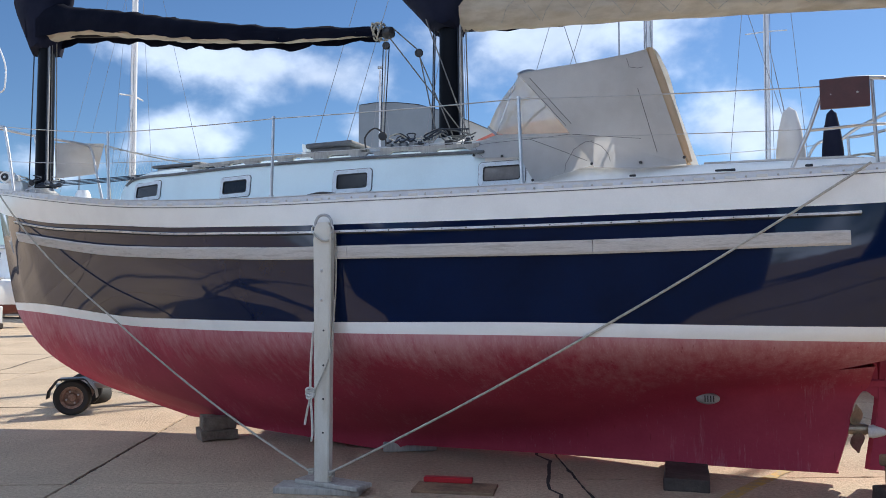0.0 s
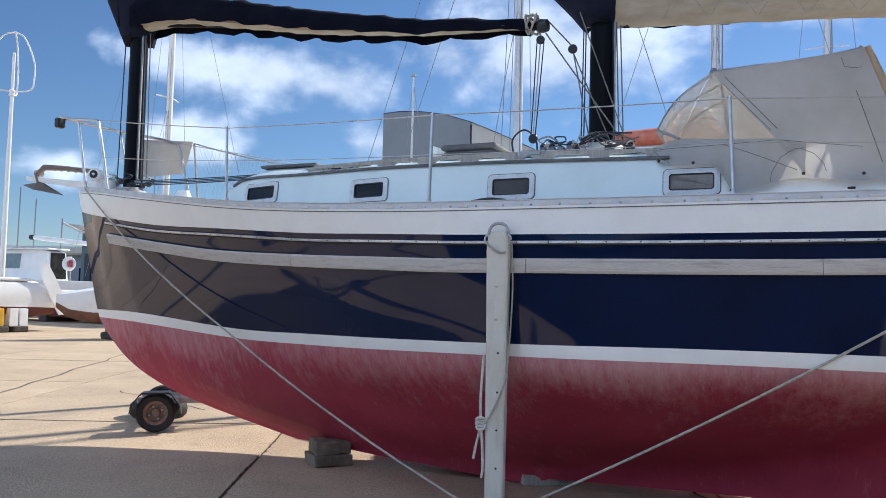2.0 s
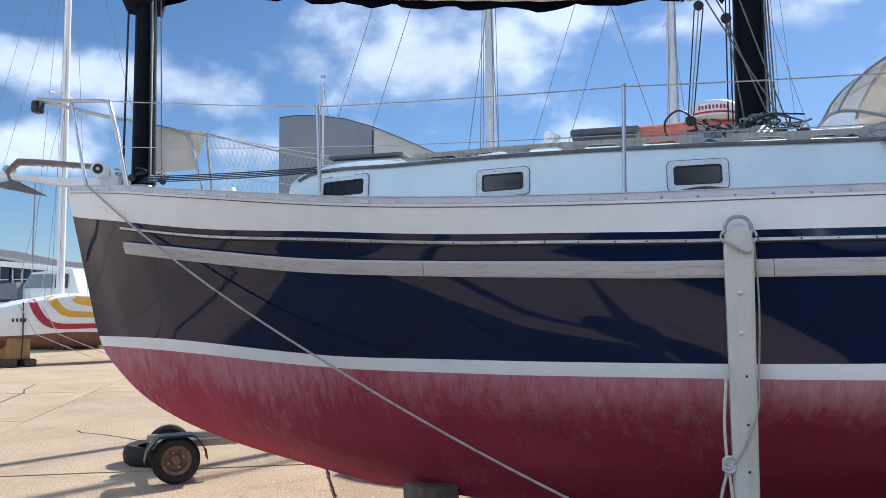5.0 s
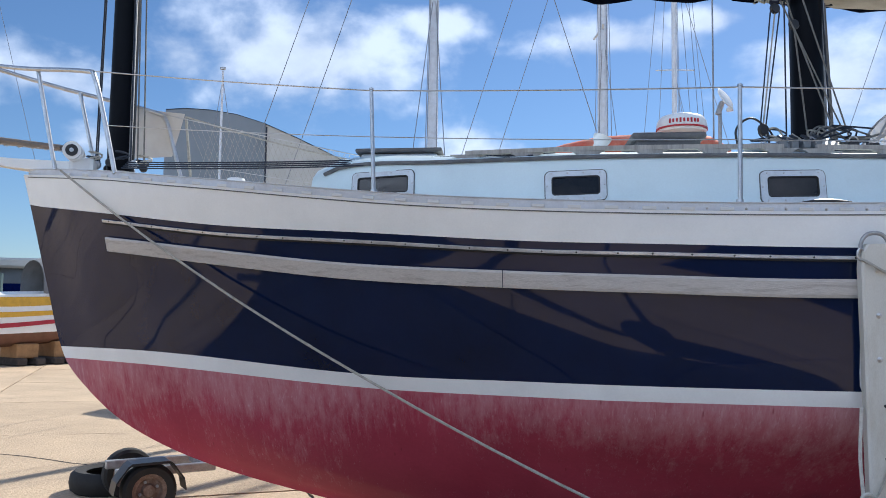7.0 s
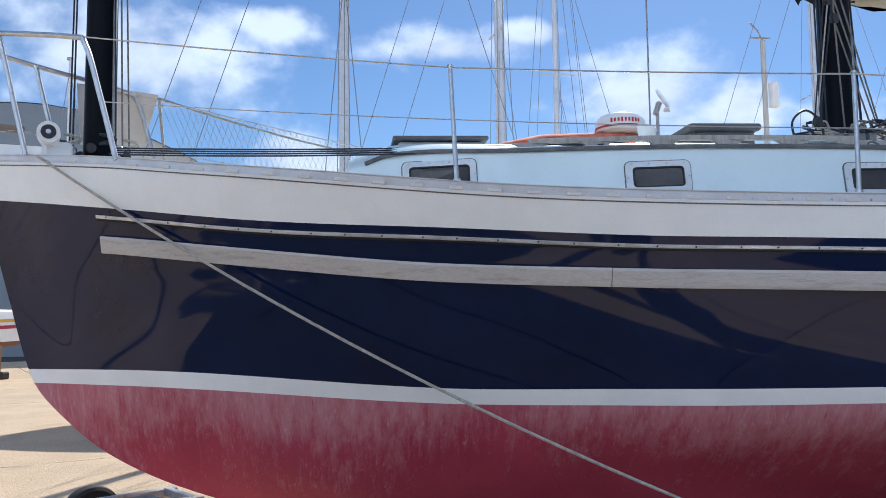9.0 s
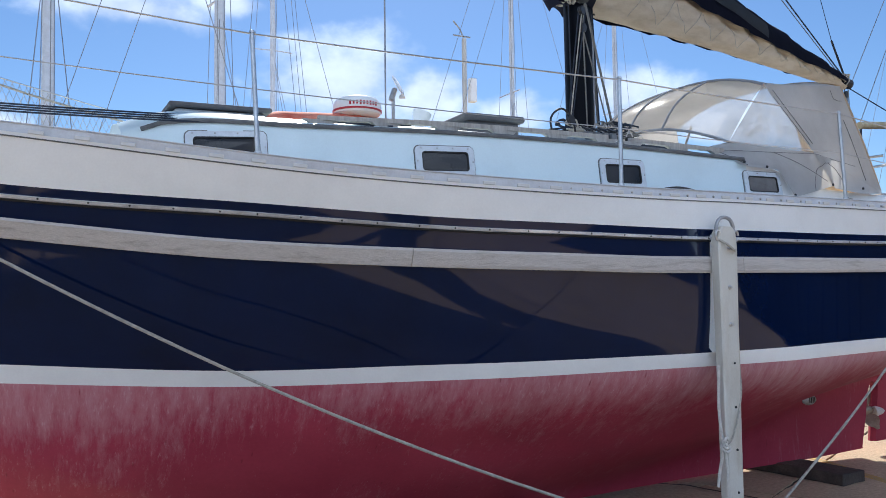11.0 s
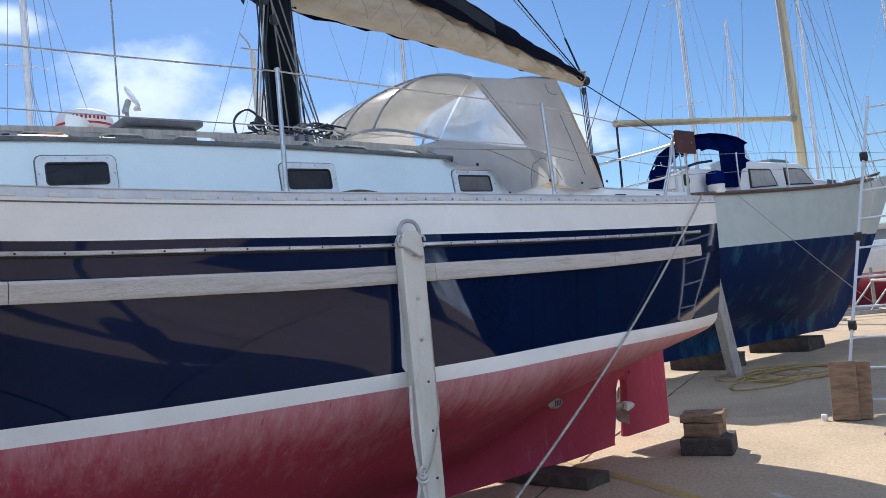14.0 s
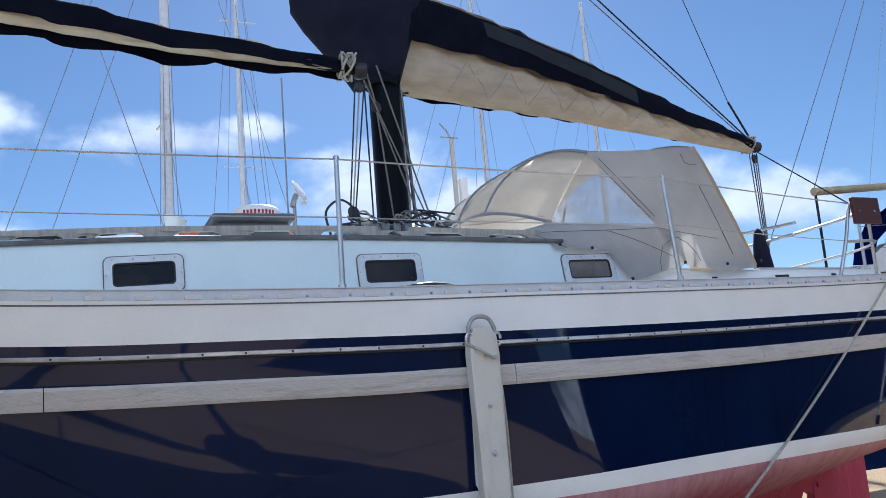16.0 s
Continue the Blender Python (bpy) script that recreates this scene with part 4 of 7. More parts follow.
fc, fs = sail_cover([(-8.2, CL, 0), (-6.5, 7.02, 0), (-5.0, 6.85, 0), (-3.36, 6.66, 0)],
           [(0, 5.25), (0.06, 5.0), (0.15, 4.86), (0.5, 4.42), (0.8, 4.10), (1, 3.93)],
           [(0, 4.58), (0.15, 4.56), (0.5, 4.20), (0.8, 3.95), (1, 3.84)],
           [(0, 4.52), (0.15, 4.50), (0.5, 4.145), (0.8, 3.915), (1, 3.82)],
           [(0, 0.19), (0.1, 0.15), (0.5, 0.115), (0.85, 0.08), (1, 0.045)], 0.042, "faded navy canvas sail cover with scalloped edge")
mc, ms = sail_cover([(-3.0, CL - 0.0, 0), (-1.6, 7.36, 0), (-0.2, 7.58, 0), (1.32, 7.84, 0)],
           [(0, 5.0), (0.1, 4.82), (0.45, 4.52), (0.75, 4.24), (1, 4.0)],
           [(0, 4.34), (0.2, 4.28), (0.45, 4.15), (0.75, 4.01), (1, 3.93)],
           [(0, 4.07), (0.2, 4.01), (0.45, 3.985), (0.75, 3.95), (1, 3.91)],
           [(0, 0.24), (0.1, 0.22), (0.45, 0.18), (0.8, 0.12), (1, 0.05)], 0.03, "navy canvas sail cover over the main boom, cream sail bulging below")
ct, st_ = BVHTree.FromPolygons([v.co for v in mc.data.vertices], [tuple(f.vertices) for f in mc.data.polygons]), BVHTree.FromPolygons([v.co for v in ms.data.vertices], [tuple(f.vertices) for f in ms.data.polygons])


def on_cloth(tree, x, z, lift):
    """The point of the cloth that faces port at that place."""
    hit = tree.ray_cast(Vector((x, 5.0, z)), Vector((0, 1, 0)))
    return None if hit[0] is None else Vector((x, hit[0].y - lift, z))


pr = []
for k in range(25):
    x = -2.0 + 1.62 * k / 24
    top_at = lerp_table(x, [(-2.95, 4.95), (-2.0, 4.68), (-1.0, 4.48), (0.3, 4.2)])
    got = [on_cloth(ct, x, top_at - d, 0.006) for d in (0.10, 0.15, 0.20, 0.245)]
    if all(g is not None for g in got):
        pr.append(got)
if len(pr) > 4:
    pm = loft(bmesh.new(), pr, closed=False)
    bmesh.ops.solidify(pm, geom=pm.faces[:], thickness=0.003)
    part("cover_patch", pm, GREYPATCH, mc, "faded grey-green patch on the cover", True, 60)
for k in range(18):
    x = -2.35 + 0.19 * k
    za, zb = lerp_table(x, [(-2.6, 4.27), (-1.2, 4.16), (0.2, 4.02), (1.2, 3.95)]), lerp_table(x, [(-2.6, 3.99), (-1.2, 3.95), (1.2, 3.91)])
    zz = [on_cloth(st_, x + 0.19 * u, (za + (zb - za) * u) if k % 2 else (zb + (za - zb) * u), 0.004) for u in np.linspace(0.05, 0.95, 7)]
    zz = [q for q in zz if q is not None]
    if len(zz) > 3:
        part("lacing", tube(zz, 0.003, 5), ROPE, boat, "", True)


def hood(x, zlow, ztop, front, back, wide, lean):
    """The part of the cover that wraps the mast."""
    rings = []
    for k in range(10):
        u = k / 9
        z = zlow + (ztop - zlow) * u
        f = front * (0.30 + 0.70 * min(1, u * 2.4)) * (1 if u < 0.75 else 1 - (u - 0.75) * 1.2)
        b = back * (0.30 + 0.7 * min(1, u * 2.0))
        w = wide * (0.75 + 0.4 * math.sin(math.pi * min(1, u + 0.2)))
        ring = []
        for a in range(20):
            t = 2 * math.pi * a / 20
            ex = -f if math.cos(t) > 0 else b
            fold = 1 + 0.10 * noise.noise(Vector((math.cos(t) * 2.2, math.sin(t) * 2.2, z * 2 + x)))
            dz = 0.12 * noise.noise(Vector((math.cos(t) * 1.6, math.sin(t) * 1.6, x))) if k == 0 else 0
            ring.append((x + lean * (z - zlow) + ex * abs(math.cos(t)) * fold * (1 if abs(math.cos(t)) > 0.01 else 0), CL + w * math.sin(t) * fold, z + dz))
        rings.append(ring)
    return loft(bmesh.new(), rings, True, True)


part("cover_hood", hood(-8.08, 4.42, 5.9, 0.50, 0.42, 0.19, -0.02), NAVYCLOTH, fc, "canvas hood gathered round the foremast", True, 70)
part("cover_hood", hood(-2.87, 4.02, 5.25, 0.62, 0.40, 0.24, 0.0), NAVYCLOTH, mc, "canvas hood gathered round the mainmast", True, 70)
part("boom", tube([(-8.0, CL - 0.03, 4.63), (-5.8, 6.94, 4.28), (-3.22, 6.64, 3.85)], 0.035, 12), BLACKSPAR, boat, "black boom under its sail", True)
part("boom", tube([(-2.75, CL + 0.02, 4.03), (-0.6, 7.52, 3.97), (1.42, 7.86, 3.93)], 0.04, 12), BLACKSPAR, boat, "black boom under its sail", True)
for x, y, z in ((-3.25, 6.65, 3.86), (1.42, 7.86, 3.93)):
    part("boom_end", turned([(0, -0.03), (0.05, -0.03), (0.06, 0.0), (0.05, 0.05), (0, 0.06)], pose(x, y, z, 0, 90, -8), 12), BLACKPL, boat, "", True)
    for k in range(7):
        a = [Vector((x - 0.08 + 0.05 * math.sin(k * 2.1 + 5 * t), y + 0.07 * math.cos(k * 1.3 + 6.3 * t), z + 0.02 + 0.07 * math.sin(k + 6.3 * t))) for t in np.linspace(0, 0.9, 10)]
        part("lashing", tube(a, 0.008, 5), ROPE, boat, "tangled rope lashing at the boom end", True)



# ---- running rigging ----
def line(a, b, r=0.006, mat=ROPE, drop=0.0, parent=boat, name="rope"):
    return part(name, tube(sag(a, b, drop, 8 if drop else 1), r, 6), mat, parent, "", True)


def block(p, s=1.0, mat=BLACKPL):
    b = part("pulley_block", turned([(0, -0.016), (0.03 * s, -0.016), (0.036 * s, -0.008), (0.03 * s, 0), (0.036 * s, 0.008), (0.03 * s, 0.016), (0, 0.016)], pose(*p, 90, 0, 20), 14), mat, boat, "", True)
    return b


# fore sheet tackle down to the roof
block((-3.26, 6.64, 3.74))
block((-3.34, 6.72, 2.93), 1.1)
for dx in (-0.03, 0.0, 0.03):
    line((-3.26 + dx, 6.64, 3.72), (-3.34 + dx * 0.6, 6.72, 2.95), 0.005, DARKROPE if dx else ROPE)
# halyards and lifts round the masts
for x, zt in ((-8.08, 4.5), (-2.87, 4.1)):
    for dx, dy in ((-0.17, -0.06), (-0.14, -0.09), (0.13, -0.10), (0.16, -0.05), (0.19, 0.0)):
        line((x + dx, CL + dy, 2.86), (x + dx * 0.8, CL + dy * 0.8, zt + 0.4), 0.006, GREYROPE if dx > 0.14 else DARKROPE)
    for k in range(6):
        a = k * 1.05
        c = Vector((x + 0.21 * math.cos(a), CL - 0.02 + 0.2 * math.sin(a), 2.86))
        part("rope_coil", tube([c + Vector((0.05 * math.cos(t), 0.03 * math.sin(t), 0.03 * math.sin(t * 0.5) + 0.03)) for t in np.linspace(0, 12, 26)], 0.007, 5), DARKROPE if k % 2 else ROPE, boat, "", True)
        block((x + 0.17 * math.cos(a + 0.5), CL + 0.17 * math.sin(a + 0.5), 2.84), 0.9, STEEL if k % 2 else BLACKPL)
# mainsheet of the fore boom to the main mast foot
block((-3.05, 6.9, 3.72), 1.1)
for a, b in (((-3.2, 6.66, 3.9), (-3.05, 6.9, 3.74)), ((-3.05, 6.9, 3.72), (-2.93, 7.05, 2.92)), ((-3.05, 6.9, 3.7), (-2.75, 7.0, 2.92)), ((-3.22, 6.65, 3.8), (-2.7, 7.03, 3.0)), ((-3.0, 6.95, 4.05), (-2.62, 7.08, 2.9))):
    line(a, b, 0.006, GREYROPE)
# organisers, winches and clutches beside the mainmast
# pale moulded plinth round the mainmast, with leads and cam cleats on it
part("mast_plinth", turned([(0.46, 0.0), (0.44, 0.03), (0.30, 0.09), (0.20, 0.15), (0.17, 0.17), (0.13, 0.17)], pose(-2.87, CL - 0.05, 2.76), 28), DECKW, boat, "pale moulded plinth at the mast foot", True)
for x, y, r in ((-3.28, 6.92, 20), (-3.16, 6.84, 5), (-3.0, 6.80, -8), (-2.72, 6.80, -15), (-2.56, 6.86, -30)):
    c_ = part("cam_cleat", box((x, y, 2.83), (0.07, 0.05, 0.05), (0, 0, r), 0.012, 2), BLACKPL, boat, "black cam cleat")
    part("fairlead", tube([(x + 0.03 * math.cos(t), y, 2.86 + 0.03 * math.sin(t)) for t in np.linspace(0, math.pi, 7)], 0.005, 6), STEEL, c_, "", True)
for k in range(5):
    part("rope_tail", tube(smooth_line([(-3.25 + 0.16 * k, 6.86, 2.85), (-3.2 + 0.15 * k, 6.78, 2.80), (-3.1 + 0.12 * k, 6.70 + 0.02 * math.sin(k * 2), 2.775), (-2.8 + 0.1 * k, 6.60 + 0.03 * math.cos(k * 3), 2.745), (-2.35 + 0.05 * k, 6.55 + 0.02 * k, 2.72)], 6), 0.007, 6), (ROPE, DARKROPE, GREYROPE)[k % 3], boat, "loose rope tail on the roof", True)
part("sheet_frame", tube(smooth_line([(-3.5, 6.72, 2.78), (-3.52, 6.72, 2.93), (-3.42, 6.72, 3.01), (-3.32, 6.72, 2.93), (-3.3, 6.72, 2.78)], 5), 0.008, 8), BLACKPL, boat, "dark hoop at the sheet lead", True)
part("sheet_base", box((-3.3, 6.74, 2.80), (0.30, 0.16, 0.05), bevel=0.012), GALV, boat, "grey sheet lead base")
part("horn_vent", turned([(0.05, 0), (0.05, 0.05), (0.045, 0.09), (0.065, 0.13), (0.07, 0.16), (0, 0.16)], pose(-4.42, 7.12, 2.84, 0, 20, 0), 16), WHITE, boat, "white cowl vent", True)
# rope clutches and a tangle of falls at the mainmast foot
for k in range(4):
    cb_ = part("rope_clutch", box((-3.24 + 0.075 * k, 6.70, 2.81), (0.05, 0.14, 0.06), (0, 0, 4), 0.01, 2), GREYPLASTIC, boat, "grey rope clutch")
    part("lever", box((-3.24 + 0.075 * k, 6.66, 2.86), (0.03, 0.10, 0.015), (24, 0, 4), 0.005), BLACKPL, cb_)
rnd_ = random.Random(21)
for k in range(12):
    x0, y0 = rnd_.uniform(-3.25, -2.55), rnd_.uniform(6.78, 7.0)
    pts_ = [(x0 + rnd_.uniform(-0.16, 0.16), y0 + rnd_.uniform(-0.07, 0.07), 2.84 + rnd_.uniform(0.0, 0.16)) for _ in range(6)]
    part("rope_fall", tube(smooth_line(pts_, 5), 0.007, 5), (DARKROPE, GREYROPE, DARKROPE, ROPE)[k % 4], boat, "loose fall of rope at the mast foot", True)
# mainsheet from the boom end down to the stern, and the topping lift
for dx, dz in ((0.0, 0.0), (0.03, -0.02), (0.06, 0.0), (-0.04, 0.02)):
    line((1.36 + dx, 7.85, 3.86 + dz), (1.0 + dx * 0.5, 7.55, 2.75), 0.006, GREYROPE if dx else DARKROPE)
block((1.38, 7.85, 3.80), 1.3)
block((1.0, 7.55, 2.78), 1.2)
line((1.38, 7.85, 3.98), (-2.75, 7.25, 6.6), 0.008, DARKROPE)
line((1.36, 7.85, 3.96), (-2.75, 7.28, 6.5), 0.005, GREYROPE)
line((1.40, 7.86, 3.98), (1.05, 7.75, 4.35), 0.012, DARKROPE)
line((1.05, 7.75, 4.35), (-2.7, 7.1, 13.0), 0.004, DARKROPE)
line((1.40, 7.86, 3.90), (1.02, 6.5, 2.9), 0.006, DARKROPE)
# control lines led aft along the side deck
for k in range(4):
    part("control_line", tube(sag((-7.95, 6.98 + 0.03 * k, 2.78 + 0.02 * k), (-5.05 + 0.15 * k, 6.42 + 0.05 * k, 2.70 + 0.025 * k), 0.03, 8), 0.0055, 6), DARKROPE, boat, "dark control line led aft", True)

# ---- guard rails ----
def rail_y(x, inset=0.085):
    return CL - half_breadth(x, curve_table(x, SHEER)) + inset


STAN = [(-5.88, 0.68, -0.02), (-3.81, 0.69, 0.02), (-1.71, 0.67, -0.02)]
tops, mids = [], []
for x, h, lean in STAN:
    for side in (-1, 1):
        y = rail_y(x) if side < 0 else 2 * CL - rail_y(x)
        z = curve_table(x, SHEER) + 0.02
        s = part("stanchion", tube([(x, y, z), (x + lean, y, z + h)], [0.0135, 0.012], 10), STEEL, boat, "stainless guard rail stanchion", True)
        part("stanchion_base", turned([(0.04, 0), (0.04, 0.008), (0.022, 0.02), (0.02, 0.06), (0, 0.062)], pose(x, y, z - 0.005), 12), STEEL, s, "", True)
        part("cap", turned([(0.0, 0.012), (0.014, 0.006), (0.016, -0.006), (0.0, -0.012)], pose(x + lean, y, z + h), 10), STEEL, s, "", True)
for side in (-1, 1):
    f = (lambda p: p) if side < 0 else (lambda p: (p[0], 2 * CL - p[1], p[2]))
    ys = [rail_y(x) for x, _, _ in STAN]
    zs = [curve_table(x, SHEER) + 0.02 for x, _, _ in STAN]
    up = [(-8.05, 6.635, 3.42)] + [(x + l, y, z + h - 0.01) for (x, h, l), y, z in zip(STAN, ys, zs)] + [(0.33, 6.06, 2.84)]
    lo = [(-7.86, 6.56, 3.0)] + [(x + l * 0.56, y, z + h * 0.56) for (x, h, l), y, z in zip(STAN, ys, zs)] + [(0.2, 6.07, 2.56)]
    for pts, nm in ((up, "upper_lifeline"), (lo, "lower_lifeline")):
        bm = bmesh.new()
        for a, b in zip(pts, pts[1:]):
            add_tube(bm, sag(f(a), f(b), 0.008, 6), 0.0045 if nm == "upper_lifeline" else 0.0032, 6)
        part(nm, bm, STEEL, boat, "wire guard line", True)
# pulpit
pb = bmesh.new()
for side in (-1, 1):
    f = (lambda p: p) if side < 0 else (lambda p: (p[0], 2 * CL - p[1], p[2]))
    add_tube(pb, [f(p) for p in smooth_line([(-7.80, 6.58, 2.66), (-7.90, 6.60, 3.05), (-7.99, 6.61, 3.36), (-8.10, 6.67, 3.43), (-8.7, 6.95, 3.55), (-9.15, 7.17, 3.66)], 6)], 0.0165, 10)
    add_tube(pb, [f(p) for p in [(-8.42, 6.90, 2.76), (-8.60, 6.92, 3.53)]], 0.0155, 10)
add_tube(pb, smooth_line([(-9.15, 7.17, 3.66), (-9.22, 7.23, 3.67), (-9.15, 7.29, 3.66)], 4), 0.0165, 10)
part("pulpit", pb, STEEL, boat, "stainless bow pulpit", True)
part("bow_light", box((-9.21, 7.23, 3.605), (0.09, 0.11, 0.115), bevel=0.02), BLACKPL, boat, "dark bow light on the pulpit")
# coiled line at the foot of the stern rail
part("coiled_line", tube([(0.52 + (0.11 + 0.012 * math.sin(k * 0.7)) * math.cos(k * 0.5), 6.36 + (0.09 + 0.01 * math.sin(k * 1.1)) * math.sin(k * 0.5), 2.345 + 0.0009 * k + 0.008 * math.sin(k * 0.83)) for k in range(64)], 0.007, 6), ROPE, boat, "coil of pale line", True)
# pushpit with the maroon board
pb = bmesh.new()
for side in (-1, 1):
    f = (lambda p: p) if side < 0 else (lambda p: (p[0], 2 * CL - p[1], p[2]))
    add_tube(pb, [f(p) for p in smooth_line([(0.08, 6.07, 2.28), (0.20, 6.06, 2.55), (0.30, 6.06, 2.80), (0.42, 6.07, 2.88), (0.75, 6.2, 2.88), (0.98, 6.6, 2.88), (1.05, 7.23, 2.88)], 6)], 0.0135, 10)
    add_tube(pb, [f(p) for p in [(0.62, 6.18, 2.30), (0.60, 6.14, 2.88)]], 0.0125, 10)
    add_tube(pb, [f(p) for p in smooth_line([(0.20, 6.06, 2.55), (0.70, 6.2, 2.58), (0.96, 6.6, 2.58), (1.03, 7.23, 2.58)], 5)], 0.011, 8)
    add_tube(pb, [f(p) for p in [(0.92, 6.5, 2.30), (0.95, 6.5, 2.88)]], 0.0125, 10)
part("pushpit", pb, STEEL, boat, "stainless stern rail", True)
part("rail_board", box((0.425, 6.02, 2.775), (0.30, 0.03, 0.20), (0, 0, 3), 0.004), MAROON, boat, "dark maroon board fixed on the stern rail")
for x in (0.34, 0.5):
    part("screw", turned([(0, 0), (0.008, 0), (0, 0.005)], pose(x, 6.003, 2.77, 90, 0, 0), 8), STEEL, boat)
# arch bars over the stern
part("stern_gantry", tube(smooth_line([(0.2, 8.2, 2.3), (0.5, 8.15, 2.8), (0.85, 7.9, 2.98), (1.15, 7.3, 3.0)], 6), 0.014, 8), STEEL, boat, "", True)
for x, y, mat, h, f in ((0.10, 7.15, DODGER, 0.60, 0.85), (0.40, 7.05, NAVYCLOTH, 0.53, 0.60)):
    prof = [(0.125 * f, 0), (0.14 * f, 0.02), (0.13 * f, h * 0.4), (0.10 * f, h * 0.7), (0.06 * f, h * 0.93), (0.0, h)]
    part("covered_winch", turned(prof, pose(x, y, 2.36), 16), mat, boat, "tall canvas cover on a cockpit winch", True)
for x in (-0.95, 0.35):
    part("deck_cleat", box((x, 6.08, 2.30), (0.16, 0.025, 0.018), bevel=0.008), GALV, boat)


def cleat(x, y, z, s, mat, label):
    c = part("mooring_cleat", tube(smooth_line([(x - 0.13 * s, y, z + 0.045 * s), (x - 0.06 * s, y, z + 0.05 * s), (x, y, z + 0.052 * s), (x + 0.06 * s, y, z + 0.05 * s), (x + 0.13 * s, y, z + 0.045 * s)], 4), [0.006 * s + 0.008 * s * math.sin(math.pi * k / 16) for k in range(17)], 8), mat, boat, label, True)
    part("cleat_foot", box((x, y, z + 0.022 * s), (0.09 * s, 0.022 * s, 0.044 * s), bevel=0.006), mat, c)


cleat(-3.35, rail_y(-3.35, 0.13), 2.225, 1.0, BLACKPL, "dark mooring cleat on the side deck")
cleat(-8.0, 7.0, 2.70, 1.0, GALV, "mooring cleat on the foredeck")
for x in (-1.65, -1.0, -0.35, 0.2):
    part("deck_fitting", box((x, CL - lerp_table(x, [(-2.16, 1.05), (-1.0, 1.05), (0.75, 0.98)]) - 0.012, 2.335), (0.05 if x != -0.35 else 0.14, 0.012, 0.02), bevel=0.005), BLACKPL, boat)

# ---- bow: roller, anchor, windlass ----
br = bmesh.new()
loft(br, [[(x, CL - w, z - t), (x, CL - w, z), (x, CL + w, z), (x, CL + w, z - t)] for x, z, w, t in ((-8.35, 2.86, 0.10, 0.10), (-8.9, 2.90, 0.09, 0.07), (-9.35, 2.955, 0.075, 0.05), (-9.62, 2.985, 0.07, 0.045))])
rol = part("bowsprit_plank", br, CREAM, boat, "short cream bow platform")
part("anchor_roller", turned([(0, -0.04), (0.04, -0.04), (0.022, 0), (0.04, 0.04), (0, 0.04)], pose(-9.5, CL, 3.02, 90, 0, 0), 14), GALV, rol, "", True)
an = part("anchor", tube([(-8.55, CL - 0.02, 2.99), (-9.1, CL - 0.04, 3.06), (-9.36, CL - 0.05, 3.08), (-9.47, CL - 0.05, 3.00), (-9.40, CL - 0.06, 2.84)], [0.026, 0.03, 0.036, 0.032, 0.024], 8), ANCHORM, boat, "dull weathered plough anchor on the bow roller", False)
fl = bmesh.new()
for side in (-1, 1):
    a, b, c = [fl.verts.new(p) for p in ((-9.66, CL - 0.06 + 0.02 * side, 2.885), (-9.38, CL - 0.06 + 0.03 * side, 2.90), (-9.02, CL - 0.06, 2.735))]
    d = fl.verts.new((-9.36, CL - 0.06 + 0.14 * side, 2.80))
    fl.faces.new((a, b, d)), fl.faces.new((b, c, d)), fl.faces.new((a, d, c))
part("fluke", fl, ANCHORM, an, "ploughshare fluke")
WM = pose(-8.31, 6.97, 2.895, 90, 0, 18) @ Matrix.Diagonal((0.76, 0.76, 0.80, 1))
wl_ = part("windlass", turned([(0, -0.16), (0.05, -0.16), (0.075, -0.14), (0.075, -0.11), (0.05, -0.10), (0.05, -0.06), (0.085, -0.05), (0.09, 0.04), (0.055, 0.05), (0.055, 0.10), (0.085, 0.115), (0.088, 0.15), (0, 0.152)], WM, 20), WHITE, boat, "white anchor windlass with a black drum end", True)
part("windlass_drum", turned([(0.032, 0.150), (0.058, 0.150), (0.058, 0.160), (0.032, 0.160)], WM, 18), BLACKPL, wl_, "black drum end", True)
part("drum_cap", turned([(0, 0.150), (0.020, 0.150), (0.020, 0.166), (0, 0.168)], WM, 12), STEEL, wl_, "", True)
part("windlass_foot", box((-8.28, 7.04, 2.80), (0.18, 0.15, 0.13), (0, 0, 18), 0.03, 2), WHITE, wl_)
ch = bmesh.new()
for k in range(16):
    x = -8.45 - 0.055 * k
    add_tube(ch, [(x + 0.025 * math.cos(t), CL - 0.03 + (0.012 * math.sin(t) if k % 2 else 0.0), 2.965 + 0.006 * k + (0.012 * math.sin(t) if not k % 2 else 0)) for t in np.linspace(0, 2 * math.pi, 9)], 0.005, 5)
part("anchor_chain", ch, GALV, boat, "galvanised chain on the bow roller", True)
# weather cloth and net on the far guard rail
part("weather_cloth", panel([(-8.35, 7.62, 3.43), (-7.86, 7.94, 3.44), (-7.96, 7.93, 3.06), (-8.32, 7.62, 2.98)], 10, 8, 0.02, 4, 0.004), DODGER, boat, "grey canvas cloth laced inside the bow rail")
nt = bmesh.new()
a0, b0, c0, d0 = Vector((-7.86, 7.96, 3.42)), Vector((-5.9, 8.52, 3.02)), Vector((-5.9, 8.52, 2.60)), Vector((-7.80, 8.0, 2.70))
for k in range(44):
    u = k / 43
    p, q = a0.lerp(b0, u), d0.lerp(c0, min(1, u + 0.12))
    p2, q2 = a0.lerp(b0, min(1, u + 0.12)), d0.lerp(c0, u)
    add_tube(nt, [p, q], 0.0015, 4)
    add_tube(nt, [p2, q2], 0.0015, 4)
add_tube(nt, [d0, a0], 0.012, 6), add_tube(nt, sag(a0, b0, 0.05, 6), 0.008, 6), add_tube(nt, [d0, c0], 0.005, 5)
part("rail_net", nt, ROPE, boat, "rope netting along the far bow rail", True)

